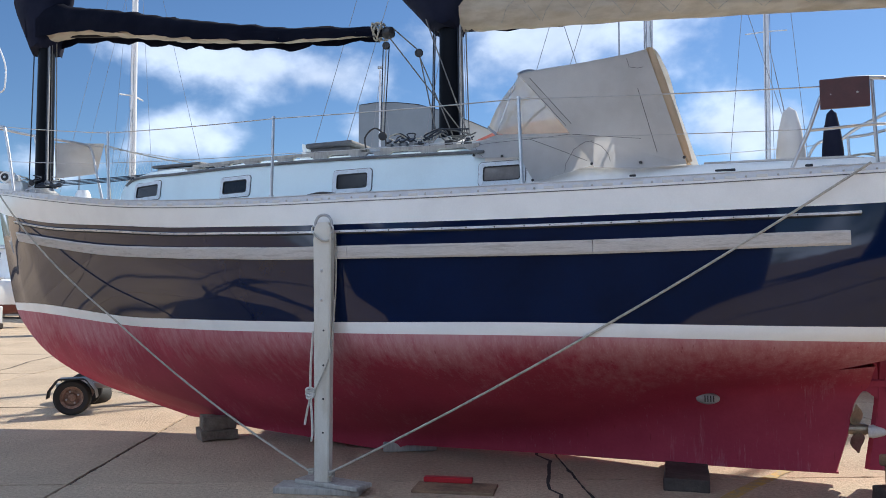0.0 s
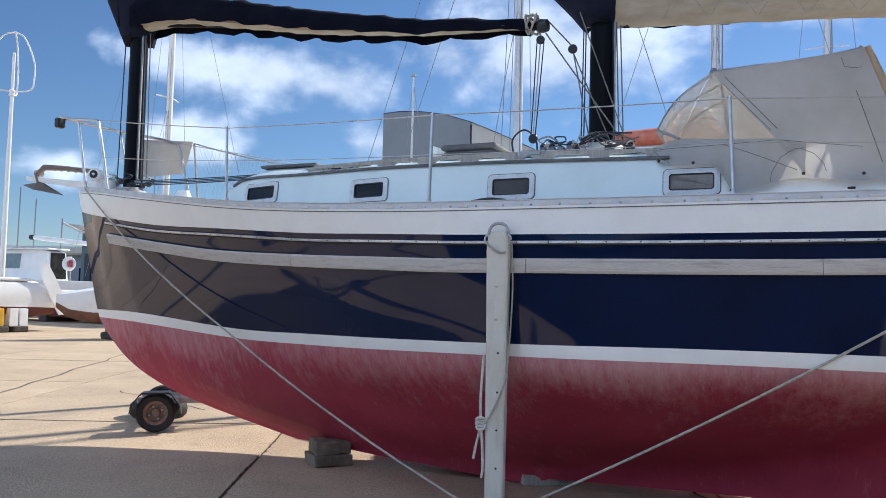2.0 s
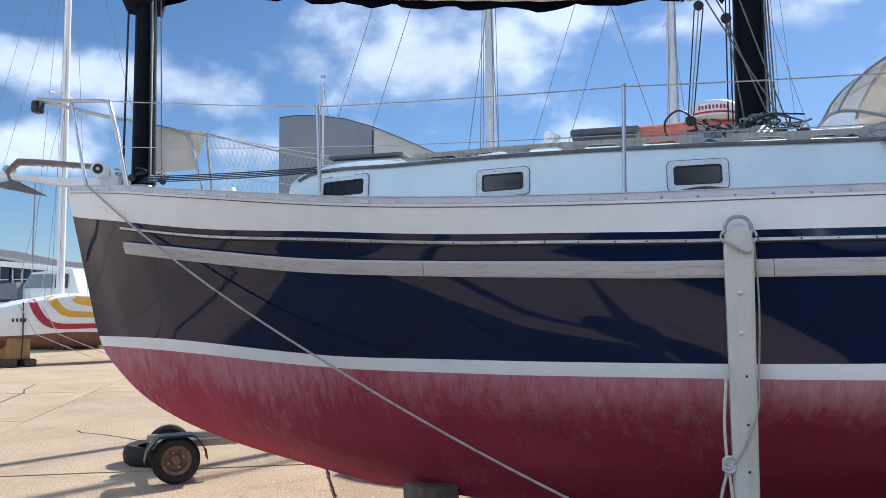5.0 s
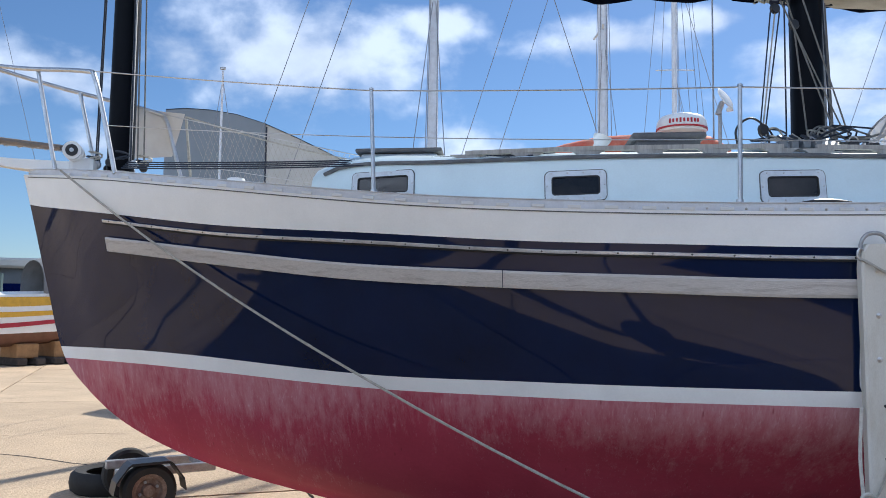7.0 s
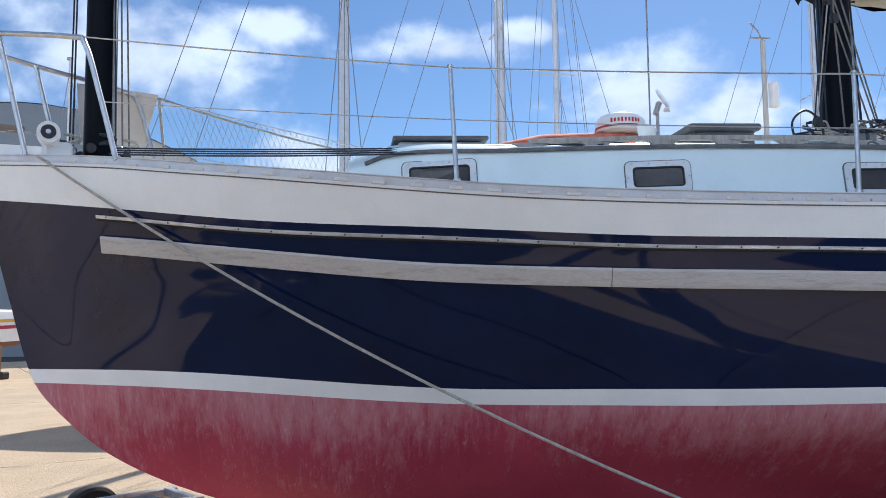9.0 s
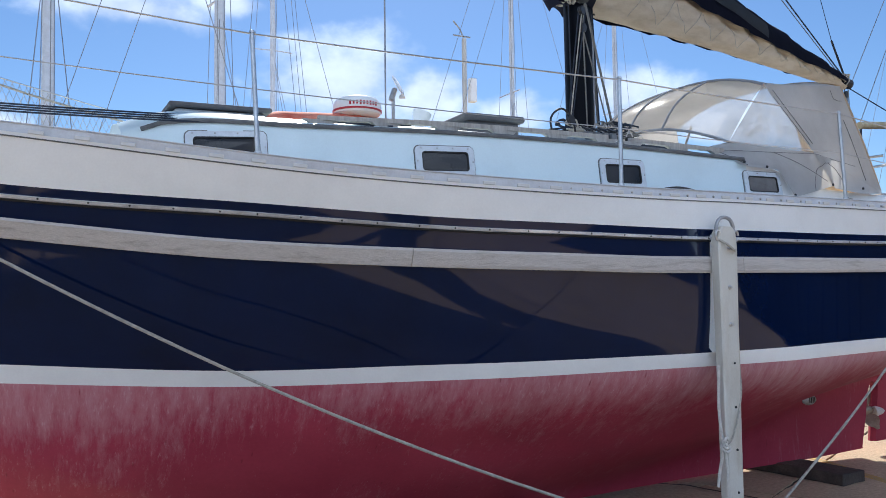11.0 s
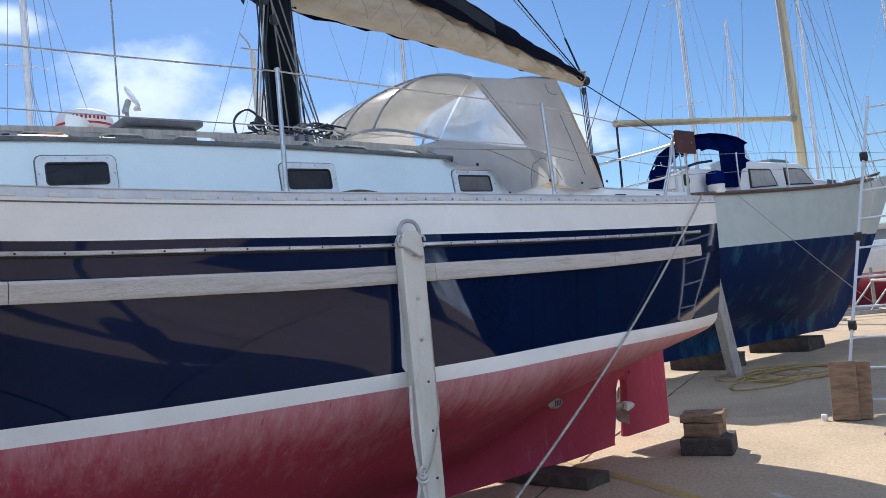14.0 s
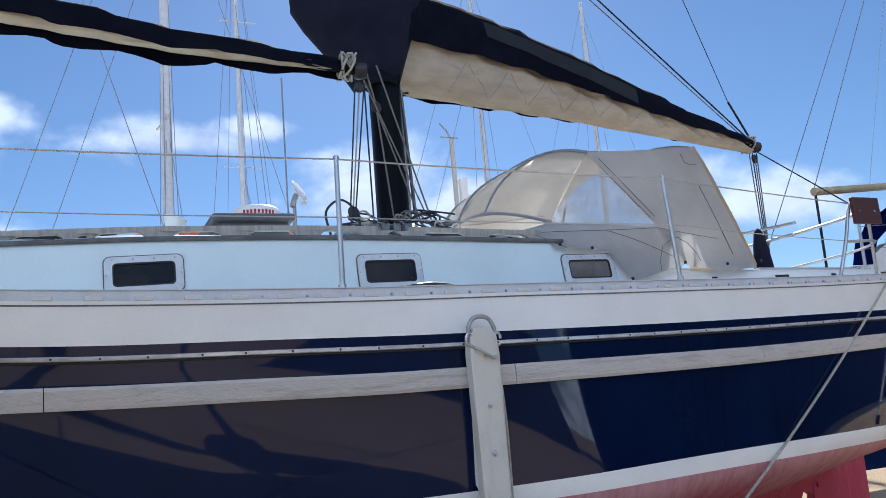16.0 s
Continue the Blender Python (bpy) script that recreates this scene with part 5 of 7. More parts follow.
# ---- spray hood over the cockpit ----
def mirror(p):
    return (p[0], 2 * CL - p[1], p[2])


TF, AT, AB = (-1.88, 6.21, 3.21), (-0.89, 6.28, 3.30), (-0.61, 6.155, 2.395)
W1, W2, B1, KICK = (-1.46, 6.13, 2.69), (-2.12, 6.36, 2.775), (-0.95, 6.10, 2.375), (-1.27, 6.10, 2.41)
HOOD_SKIN = []


def skin(name, bm, mat, parent, label=""):
    HOOD_SKIN.append(BVHTree.FromBMesh(bm))
    return part(name, bm, mat, parent, label, True, 60)


def apron():
    """The skirt that wraps the end of the coachroof and is snapped down beside the window."""
    foot = [(-2.34, 2.70), (-2.25, 2.565), (-2.15, 2.545), (-1.86, 2.535), (-1.735, 2.325), (-1.27, 2.43)]
    bm = bmesh.new()
    rows = []
    for x in np.linspace(-2.34, -1.27, 24):
        zt = lerp_table(x, [(-2.34, 2.725), (-2.12, 2.775), (-1.46, 2.69), (-1.27, 2.645)])
        yt = lerp_table(x, [(-2.34, 6.40), (-2.12, 6.36), (-1.46, 6.135), (-1.27, 6.12)])
        zb = lerp_table(x, foot)
        ring = []
        for k in range(9):
            z = zt + (zb - zt) * k / 8
            y = lerp_table(z, [(2.33, 6.095), (2.55, 6.135), (max(2.56, zt), yt)])
            ring.append((x, y + 0.008 * noise.noise(Vector((x * 5, z * 5, 2))), z))
        rows.append(ring)
    loft(bm, rows, closed=False)
    bmesh.ops.solidify(bm, geom=bm.faces[:], thickness=0.004)
    return bm


sh = skin("spray_hood", panel([TF, AT, AB, W1], 20, 18, 0.02, 3.0, 0.004), DODGER, boat, "sand-coloured canvas spray hood with clear windows")
skin("side_panel", panel([W1, AB, B1, KICK], 14, 8, 0.012, 4, 0.004), DODGER, sh)
skin("side_apron", apron(), DODGER, sh)
part("side_window", panel([W2, TF, TF, W1], 8, 8, 0.0, 3, 0.002), VINYL, sh, "milky clear plastic window", True)
for a, b, c, d, m_ in ((TF, AT, AB, W1, DODGER), (W1, AB, B1, KICK, DODGER), (W2, W1, KICK, (-2.2, 6.17, 2.55), DODGER), (W2, TF, TF, W1, VINYL)):
    part("side_panel", panel([mirror(a), mirror(b), mirror(c), mirror(d)], 10, 8, 0.015, 3, 0.003), m_, sh, "", True, 60)


def seam(points, r=0.0028):
    """A stitched seam that lies on the canvas; points are (x, z)."""
    line_ = []
    for (xa, za), (xb, zb) in zip(points, points[1:]):
        for k in range(10):
            x, z = xa + (xb - xa) * k / 10, za + (zb - za) * k / 10
            ys = [hit[0].y for hit in (t.ray_cast(Vector((x, 5.0, z)), Vector((0, 1, 0))) for t in HOOD_SKIN) if hit[0] is not None]
            if ys:
                line_.append((x, min(ys) - 0.003, z))
    if len(line_) > 2:
        part("seam", tube(line_, r, 5), SEAM, sh, "", True)


seam([(-1.84, 3.16), (-1.45, 2.705)])
seam([(-1.79, 3.17), (-1.41, 2.715)])
seam([(-2.26, 2.695), (-1.46, 2.68), (-0.87, 2.60)], 0.002)
seam([(-1.80, 2.685), (-1.275, 2.44)], 0.0022)
seam([(-1.50, 2.345), (-1.49, 2.45), (-1.43, 2.56), (-1.34, 2.61), (-1.28, 2.615)], 0.002)
seam([(-1.30, 2.61), (-1.22, 2.57), (-1.165, 2.50), (-1.15, 2.44)], 0.002)
seam([(-0.955, 3.0), (-0.80, 2.44)])
seam([(-1.04, 3.25), (-1.02, 3.18), (-0.96, 3.165), (-0.91, 3.17)], 0.002)
seam([(-2.30, 2.69), (-2.22, 2.60), (-2.16, 2.555)], 0.002)
for xa, za in ((-2.235, 2.575), (-2.0, 2.55), (-1.745, 2.34), (-1.29, 2.437), (-0.93, 2.42), (-0.62, 2.435)):
    part("snap_fastener", turned([(0, 0), (0.012, 0), (0.010, 0.006), (0, 0.008)], pose(xa, lerp_table(za, [(2.33, 6.088), (2.55, 6.12), (2.6, 6.12)]), za, 90, 0, 0), 8), BLACKPL, sh, "", True)


def arch(p, crown, n=18, power=0.45):
    """An arch across the boat from a port corner to its mirror."""
    out = []
    for k in range(n + 1):
        y = p[1] + (2 * CL - 2 * p[1]) * k / n
        u = abs(2 * k / n - 1)
        out.append(Vector((p[0], y, p[2] + (crown - p[2]) * (1 - u ** 2.6))))
    return out


top = bmesh.new()
rings = []
for k in range(9):
    u = k / 8
    p = Vector(TF).lerp(Vector(AT), u)
    rg = arch(p, p.z + 0.17 + 0.01 * math.sin(u * 6), 18)
    rings.append([q + Vector((0, 0, -0.018 * math.sin(math.pi * u) + 0.01 * noise.noise(q * 3))) for q in rg])
loft(top, rings, closed=False)
bmesh.ops.solidify(top, geom=top.faces[:], thickness=0.004)
part("top_panel", top, DODGER, sh, "", True, 60)
fw = bmesh.new()
rings = []
for k in range(9):
    u = k / 8
    p = Vector(W2).lerp(Vector(TF), u)
    bow_out = -0.07 * math.sin(math.pi * u) - 0.24 * (1 - u)
    rg = arch(p, p.z + 0.18 + 0.02 * (1 - u), 18)
    rings.append([q + Vector((bow_out * (1 - (abs(2 * i / 18 - 1)) ** 3), 0, 0.03 * math.sin(math.pi * u))) for i, q in enumerate(rg)])
loft(fw, rings, closed=False)
part("windscreen", fw, VINYL, sh, "milky clear plastic windscreen", True)
fr_edges = bmesh.new()
for ring, rr_ in ((rings[0], 0.012), (rings[-1], 0.014)):
    add_tube(fr_edges, ring, rr_, 6)
for i in (5, 9, 13):
    add_tube(fr_edges, [r[i] + Vector((-0.003, 0, 0.003)) for r in rings], 0.010, 6)
part("seam_binding", fr_edges, BINDING, sh, "canvas binding between the windows", True)
# the after end is open; a curtain at its side, added width to block sun, edge rolled round the hoop
hoop_top = arch((AT[0] - 0.012, AT[1] + 0.02, AT[2] + 0.02), AT[2] + 0.17, 18)
hoop_low = [Vector((AB[0] - 0.012 + 0.015 * math.sin(k * 1.9), AB[1] + 0.02 + (2 * CL - 2 * AB[1] - 0.04) * k / 18, AB[2] + 0.02)) for k in range(19)]
cur = loft(bmesh.new(), [[p.lerp(q, u) + Vector((0.02 * math.sin(math.pi * u) * math.sin(k * 1.1), 0, 0)) for k, (p, q) in enumerate(zip(hoop_top[:6], hoop_low[:6]))] for u in np.linspace(0, 1, 9)], closed=False)
bmesh.ops.solidify(cur, geom=cur.faces[:], thickness=0.004)
# the cloth's tan paints in sun glow
part("aft_curtain", cur, TANCLOTH, sh, "canvas curtain at the side of the opening, sun glow put into its tan", True, 60)
part("rolled_edge", tube([hoop_top[0].lerp(hoop_low[0], u) + Vector((0.03, 0.02, 0)) for u in np.linspace(0, 1, 8)], [0.022, 0.03, 0.034, 0.032, 0.034, 0.03, 0.028, 0.02], 10), TANCLOTH, sh, "rolled edge of the curtain", True)
for y in (6.4, 8.06):
    part("hood_hoop", tube(smooth_line([(-1.2, y, 2.38), (-1.0, y, 2.9), (-0.9, y + (0.1 if y < 7 else -0.1), 3.3)], 5), 0.012, 8), STEEL, sh, "", True)

# the boat as it stands on its blocks: slightly down by the bow
boat.matrix_basis = pose(0.0209, -0.0182, 0.1203, -0.7356, -0.842, 0.0098)

# ---- the leg that holds the boat upright, its pads and guys ----
LX, LY = -3.21, 5.45
leg = thing("beaching_leg", "grey-painted timber beaching leg bolted against the hull, standing on boards", "boat support")
bm = bmesh.new()
rings = []
for z, w, t in ((0.085, 0.068, 0.05), (0.7, 0.07, 0.05), (1.5, 0.074, 0.052), (1.9, 0.078, 0.055), (1.985, 0.07, 0.055), (2.025, 0.045, 0.05)):
    rings.append([(LX - w + 0.006 * (2 - z), LY - t / 2, z), (LX - w + 0.012 + 0.006 * (2 - z), LY - t / 2 - 0.008, z), (LX + w - 0.012, LY - t / 2 - 0.008, z), (LX + w, LY - t / 2, z), (LX + w, LY + t / 2, z), (LX - w + 0.006 * (2 - z), LY + t / 2, z)])
part("post", loft(bm, rings), LEGPAINT, leg, "weathered grey post")
wd = bmesh.new()
loft(wd, [[(LX - h, y0, z), (LX + h, y0, z), (LX + h, y1, z), (LX - h, y1, z)] for z, y0, y1, h in ((1.27, LY + 0.02, LY + 0.075, 0.045), (1.36, LY + 0.02, LY + 0.16, 0.05), (1.75, LY + 0.02, LY + 0.09, 0.05), (1.98, LY + 0.02, LY + 0.06, 0.05))])
part("wedge", wd, WHITE, leg, "white chafed packing wedge behind the post")
for z in (1.89, 1.66, 1.44, 1.21, 0.95, 0.7, 0.45):
    q_ = 1.0 if z > 1.3 else 0.5
    part("bolt", turned([(0, 0), (0.016 * q_, 0), (0.014 * q_, 0.006), (0.008 * q_, 0.008), (0.008 * q_, 0.018 * q_), (0, 0.02 * q_)], pose(LX + (0.0 if z > 1.3 else 0.02), LY - 0.032, z, 90, 0, 0), 8), STEEL if z > 1.3 else BLACKPL, leg, "", True)
part("rope_eye", tube(smooth_line([(LX - 0.055, LY - 0.01, 1.93), (LX - 0.07, LY - 0.01, 2.02), (LX - 0.035, LY - 0.01, 2.075), (LX + 0.035, LY - 0.01, 2.075), (LX + 0.07, LY - 0.01, 2.02), (LX + 0.055, LY - 0.01, 1.95)], 5), 0.011, 8), GALV, leg, "galvanised hoop at the head of the leg", True)
for dx in (-0.075, 0.075):
    part("shackle", tube([(LX + dx + 0.018 * math.cos(t), LY - 0.025, 1.97 + 0.03 * math.sin(t)) for t in np.linspace(0, 5.6, 12)], 0.007, 6), STEEL, leg, "", True)
lash = bmesh.new()
add_tube(lash, smooth_line([(LX - 0.08, LY - 0.02, 1.95), (LX - 0.04, LY - 0.055, 1.92), (LX + 0.03, LY - 0.055, 1.88), (LX + 0.08, LY - 0.01, 1.9)], 6), 0.008, 6)
add_tube(lash, smooth_line([(LX + 0.085, LY + 0.02, 1.95), (LX + 0.10, LY + 0.01, 1.6), (LX + 0.085, LY - 0.01, 1.2), (LX + 0.07, LY - 0.03, 1.02), (LX - 0.02, LY - 0.05, 0.80), (LX - 0.075, LY - 0.03, 0.72)], 6), 0.0055, 6)
part("lashing", lash, ROPE, leg, "grey lashing from rail to leg", True)
cord = bmesh.new()
add_tube(cord, smooth_line([(LX - 0.085, LY - 0.01, 1.20), (LX - 0.10, LY - 0.015, 0.95), (LX - 0.095, LY - 0.03, 0.72), (LX - 0.12, LY - 0.03, 0.6), (LX - 0.14, LY - 0.03, 0.50)], 6), 0.009, 6)
add_tube(cord, smooth_line([(LX - 0.09, LY - 0.035, 0.75), (LX - 0.075, LY - 0.04, 0.6), (LX - 0.07, LY - 0.035, 0.45), (LX - 0.08, LY - 0.035, 0.38)], 6), 0.009, 6)
for k in range(3):
    add_tube(cord, [(LX - 0.085 + 0.03 * math.cos(t), LY - 0.045 + 0.015 * math.sin(t + k), 0.72 + 0.02 * k + 0.02 * math.sin(t)) for t in np.linspace(0, 6.2, 12)], 0.009, 6)
part("tied_cord", cord, WHITEROPE, leg, "knotted white cord hanging on the leg", True)


def boards(name, label, items, mat, category, seed=1):
    """Loose boards or blocks, each a thing of its own."""
    for c, size, rot in items:
        lone(name, box(c, size, rot, 0.008, 2), mat, label, category)


lone("base_board", box((-3.24, 5.47, 0.025), (0.66, 0.24, 0.05), (0, 0, 14), 0.006), GREYWOOD, "silvered board under the beaching leg", "board")
lone("base_board", box((-3.15, 5.50, 0.067), (0.58, 0.20, 0.034), (0, 0, -8), 0.006), GREYWOOD, "short silvered board stacked under the leg", "board")
lone("guy_rope", tube([p + Vector((0, -0.085 * math.sin(min(1.0, (k + 1.5) / 13) * math.pi), 0)) for k, p in enumerate(sag((-8.33, 6.83, 2.64), (-3.30, 5.41, 0.16), 0.23, 24))], 0.0085, 8), ROPE, "long grey guy rope from bow rail to leg foot", "rope", smooth=True)
lone("guy_rope", tube([p + Vector((0, -0.06 * math.sin(k / 24 * math.pi), 0)) for k, p in enumerate(sag((0.55, 6.02, 2.35), (-3.13, 5.41, 0.16), 0.08, 24))], 0.0085, 8), ROPE, "long grey guy rope from stern rail to leg foot", "rope", smooth=True)
for sx in (-1, 1):
    part("foot_knot", tube([(LX + sx * 0.085 + 0.02 * math.cos(t), LY - 0.02 + 0.02 * math.sin(t), 0.13 + 0.0024 * t) for t in np.linspace(0, 18.8, 30)], 0.008, 6), ROPE, leg, "rope tied round the foot of the leg", True)
lone("red_stick", box((-2.42, 6.01, 0.046), (0.38, 0.07, 0.04), (0, 0, 11), 0.006), PURERED, "red painted length of wood on the ground", "stick")
lone("scrap_board", box((-2.32, 5.90, 0.012), (0.62, 0.30, 0.024), (0, 0, 12), 0.004), PALLET, "flat offcut of brown board on the ground", "board")

# keel supports
def rough_block(c, size, rot, mat, seed, jag=0.015):
    bm = box(c, size, rot, 0.012, 2)
    bmesh.ops.subdivide_edges(bm, edges=[e for e in bm.edges if e.calc_length() > 0.12], cuts=3, use_grid_fill=True)
    for v in bm.verts:
        v.co += Vector((noise.noise(v.co * 9 + Vector((seed, 0, 0))), noise.noise(v.co * 9 + Vector((0, seed, 0))), noise.noise(v.co * 9 + Vector((0, 0, seed))))) * jag
        v.co.z = max(v.co.z, 0.0)
    return bm


lone("keel_block", rough_block((-5.36, 6.99, 0.05), (0.34, 0.36, 0.10), (0, 0, -40), BLOCKC, 3, 0.02), BLOCKC, "weathered brown block under the forefoot", "block", "forefoot blocks")
lone("keel_block", rough_block((-5.36, 7.0, 0.165), (0.31, 0.32, 0.13), (0, 0, -44), BLOCKC, 9, 0.025), BLOCKC, "chipped upper block under the forefoot", "block", "forefoot blocks")
lone("keel_block", rough_block((-0.74, 6.98, 0.05), (0.34, 1.0, 0.10), (0, 0, 6), DARKWOOD, 5, 0.006), DARKWOOD, "dark creosoted timber baulk under the keel", "timber")
lone("keel_block", rough_block((-3.3, 7.2, 0.045), (0.5, 0.24, 0.09), (0, 0, 30), GREYWOOD, 8, 0.008), GREYWOOD, "low timber packing under the keel", "timber")
for c, size, rz, sd, mat in (((0.83, 6.42, 0.08), (0.40, 0.46, 0.16), 24, 2, DARKWOOD), ((0.82, 6.44, 0.225), (0.28, 0.33, 0.13), 19, 4, PALLET), ((0.83, 6.45, 0.332), (0.31, 0.38, 0.08), 26, 6, PALLET)):
    lone("timber_block", rough_block(c, size, (0, 0, rz), mat, sd, 0.012), mat, "short timber block in a small stack", "timber", "stacked blocks")

# ---- small car trailer by the bow ----
tr = thing("trailer", "small galvanised trailer with black mudguards, seen past the bow", "trailer")
TX, TY, TW = -7.90, 7.55, 36.0
tm = pose(TX, TY, 0, 0, 0, TW)


def wheel(m, r, w, parent):
    ty = part("tyre", turned([(r * 0.62, -w * 0.42), (r * 0.86, -w * 0.5), (r * 0.97, -w * 0.38), (r, -w * 0.15), (r, w * 0.15), (r * 0.97, w * 0.38), (r * 0.86, w * 0.5), (r * 0.62, w * 0.42)], m, 36, False), BLACK, parent, "black rubber tyre", True)
    rim = part("rim", turned([(0, 0.25 * w), (r * 0.2, 0.25 * w), (r * 0.25, 0.05 * w), (r * 0.42, 0.05 * w), (r * 0.48, 0.3 * w), (r * 0.62, 0.38 * w), (r * 0.63, -0.4 * w), (0, -0.4 * w)], m, 28), RUSTY, parent, "brown rusty steel rim", True)
    for k in range(4):
        a = k * math.pi / 2 + 0.4
        part("wheel_nut", turned([(0.012, 0), (0.012, 0.02), (0, 0.022)], m @ pose(r * 0.33 * math.cos(a), r * 0.33 * math.sin(a), 0.05 * w), 6), GALV, rim)
    return ty


WR = 0.215
for sx in (0, 1):
    wm = tm @ pose(0, 0.8 * sx, WR, 90, 0, 0)
    wheel(wm, WR, 0.15, tr)
    if sx:
        continue          # the far guard has gone
    gd = bmesh.new()
    rings = []
    for a, rr in ((178, 1.20), (160, 1.26), (130, 1.30), (122, 1.30), (60, 1.30), (52, 1.30), (20, 1.26), (2, 1.2)):
        ang = radians(a)
        x, z = 1.28 * WR * math.cos(ang), WR + 1.25 * WR * math.sin(ang)
        rings.append([tm @ Vector((x, 0.8 * sx - 0.10, z - 0.02)), tm @ Vector((x, 0.8 * sx - 0.10, z)), tm @ Vector((x, 0.8 * sx + 0.10, z)), tm @ Vector((x, 0.8 * sx + 0.10, z - 0.02))])
    part("mudguard", loft(gd, rings), BLACKPL, tr, "black angular mudguard")
fm = bmesh.new()
for y in (0.18, 0.62):
    add_box(fm, tm @ Vector((0.18, y, 0.33)), (0.8, 0.06, 0.07), (0, 0, TW))
add_box(fm, tm @ Vector((0.0, 0.42, 0.26)), (0.06, 0.8, 0.06), (0, 0, TW))
add_box(fm, tm @ Vector((0.5, 0.40, 0.34)), (0.06, 0.44, 0.06), (0, 0, TW))
part("chassis", fm, GALV, tr, "galvanised box-section frame")
sp_m = pose(-8.66, 8.47, 0.10, 0, 0, 0) @ Matrix.Diagonal((1.2, 1.2, 1.3, 1))
lone("spare_tyre", turned([(0.17, -0.06), (0.25, -0.075), (0.28, -0.05), (0.29, 0), (0.28, 0.05), (0.25, 0.075), (0.17, 0.06), (0.19, 0.04), (0.26, 0.03), (0.26, -0.03), (0.19, -0.04), (0.17, -0.06)], sp_m, 36, False), BLACK, "worn black tyre lying flat on the ground", "tyre", smooth=True)

# ---- astern: the mint and blue yacht, its prop, ladder, boards and hose ----
def yacht(name, label, x_bow, x_stern, cy, heading_flip, beam, deck, wl_z, keel_z, mats, sheer_up=0.35, fin=True, group="", wl_up=0.0):
    """A plain laid-up yacht: hull in two colours, deck, cabin. Bow at x_bow."""
    y_ = thing(name, label, "sailboat", group)
    L = x_bow - x_stern

    def rows(z0, z1, n, cols=28):
        bm = bmesh.new()
        for side in (-1, 1):
            grid = []
            for i in range(cols + 1):
                u = i / cols
                col = []
                for j in range(n + 1):
                    v = j / n
                    zt = deck + sheer_up * u ** 2 - 0.05 * math.sin(math.pi * u)
                    za = z0 + wl_up * u if z0 is not None else zt
                    zz = z1 + wl_up * u if z0 is None else z1
                    z = za + (zz - za) * v
                    hgt = (z - keel_z) / (deck - keel_z)
                    x = x_stern + L * u * (0.72 + 0.28 * max(0, hgt) ** 0.8) + 0.25 * (1 - hgt) * (1 - u)
                    b = beam / 2 * (1 - abs(2 * (u - 0.42)) ** 2.6 * (0.95 if u > 0.42 else 1.2)) * max(0, min(1, (1 - u) * 4.0)) ** 0.5
                    b *= max(0.07, min(1.0, 1.12 - max(0.0, 1 - hgt) ** 2.2 * 1.35))
                    col.append(bm.verts.new((x, cy + side * max(b, 0.012), z)))
                grid.append(col)
            for a, b2 in zip(grid, grid[1:]):
                for j in range(n):
                    bm.faces.new((a[j], a[j + 1], b2[j + 1], b2[j]))
            if side < 0:
                first = grid[0]
            else:
                for j in range(n):
                    bm.faces.new((first[j], first[j + 1], grid[0][j + 1], grid[0][j]))
        return bm

    hl = part("hull", rows(None, wl_z, 8), mats[0], y_, "", True, 50)
    part("bottom", rows(wl_z, keel_z, 12), mats[1], hl, "", True, 50)
    dk_ = bmesh.new()
    rr_ = []
    for i in range(24):
        u = i / 23
        zt = deck + sheer_up * u ** 2 - 0.05 * math.sin(math.pi * u)
        b = beam / 2 * (1 - abs(2 * (u - 0.42)) ** 2.6 * (0.95 if u > 0.42 else 1.2)) * max(0, min(1, (1 - u) * 4.0)) ** 0.5
        rr_.append([(x_stern + L * u, cy + max(b, 0.01) * k, zt + 0.03 * (1 - k * k)) for k in (-1.015, -0.5, 0, 0.5, 1.015)])
    loft(dk_, rr_, closed=False)
    bmesh.ops.solidify(dk_, geom=dk_.faces[:], thickness=0.05)
    part("deck", dk_, mats[2], y_, "", True, 40)
    return y_


bb = yacht("laid_up_yacht", "pale green yacht with flaking blue bottom and blue spray hood", 15.2, 3.6, 10.4, False, 2.9, 2.92, 2.0, 0.26, (MINT, BLUEHULL, DARKTEAK), 0.80, wl_up=0.25)
CY = 10.4
CABIN = [(6.4, 3.52, 1.1), (9.1, 3.56, 1.1), (9.3, 3.53, 1.08), (9.75, 3.30, 1.0), (11.6, 3.30, 0.8), (12.0, 3.05, 0.7)]
cab_rings = []
for x, zt, h in CABIN:
    ring = [(CY - h - 0.06, 2.80), (CY - h, zt - 0.03), (CY - h + 0.06, zt), (CY, zt + 0.07), (CY + h - 0.06, zt), (CY + h, zt - 0.03), (CY + h + 0.06, 2.80)]
    # the after bulkhead is raked across the cockpit
    cab_rings.append([(x + (0.95 * (y - CY + 1.1) if x < 6.5 else 0.0), y, z) for y, z in ring])
bbc = part("cabin", loft(bmesh.new(), cab_rings, True), WHITE, bb, "white cabin", False)
for pts in (((7.12, 3.04), (8.06, 3.10), (7.88, 3.40), (7.16, 3.38)), ((8.37, 3.12), (9.40, 3.16), (9.04, 3.44), (8.37, 3.44))):
    w_ = part("window", plate([(x, 9.237 + (z - 2.8) * 0.083, z) for x, z in pts], 0.012), BLACKPL, bbc, "large curtained window with a dark rubber seal")
    mx_, mz_ = sum(x for x, z in pts) / 4 - 0.035, sum(z for x, z in pts) / 4 - 0.004
    inner = [(mx_ + (x - mx_) * 0.90, mz_ + (z - mz_) * 0.88) for x, z in pts]
    part("curtain", panel([(x, 9.219 + (z - 2.8) * 0.083, z) for x, z in inner], 26, 2, 0.006, 16, 0.003), CLOTHCURT, w_, "pale pleated curtain")
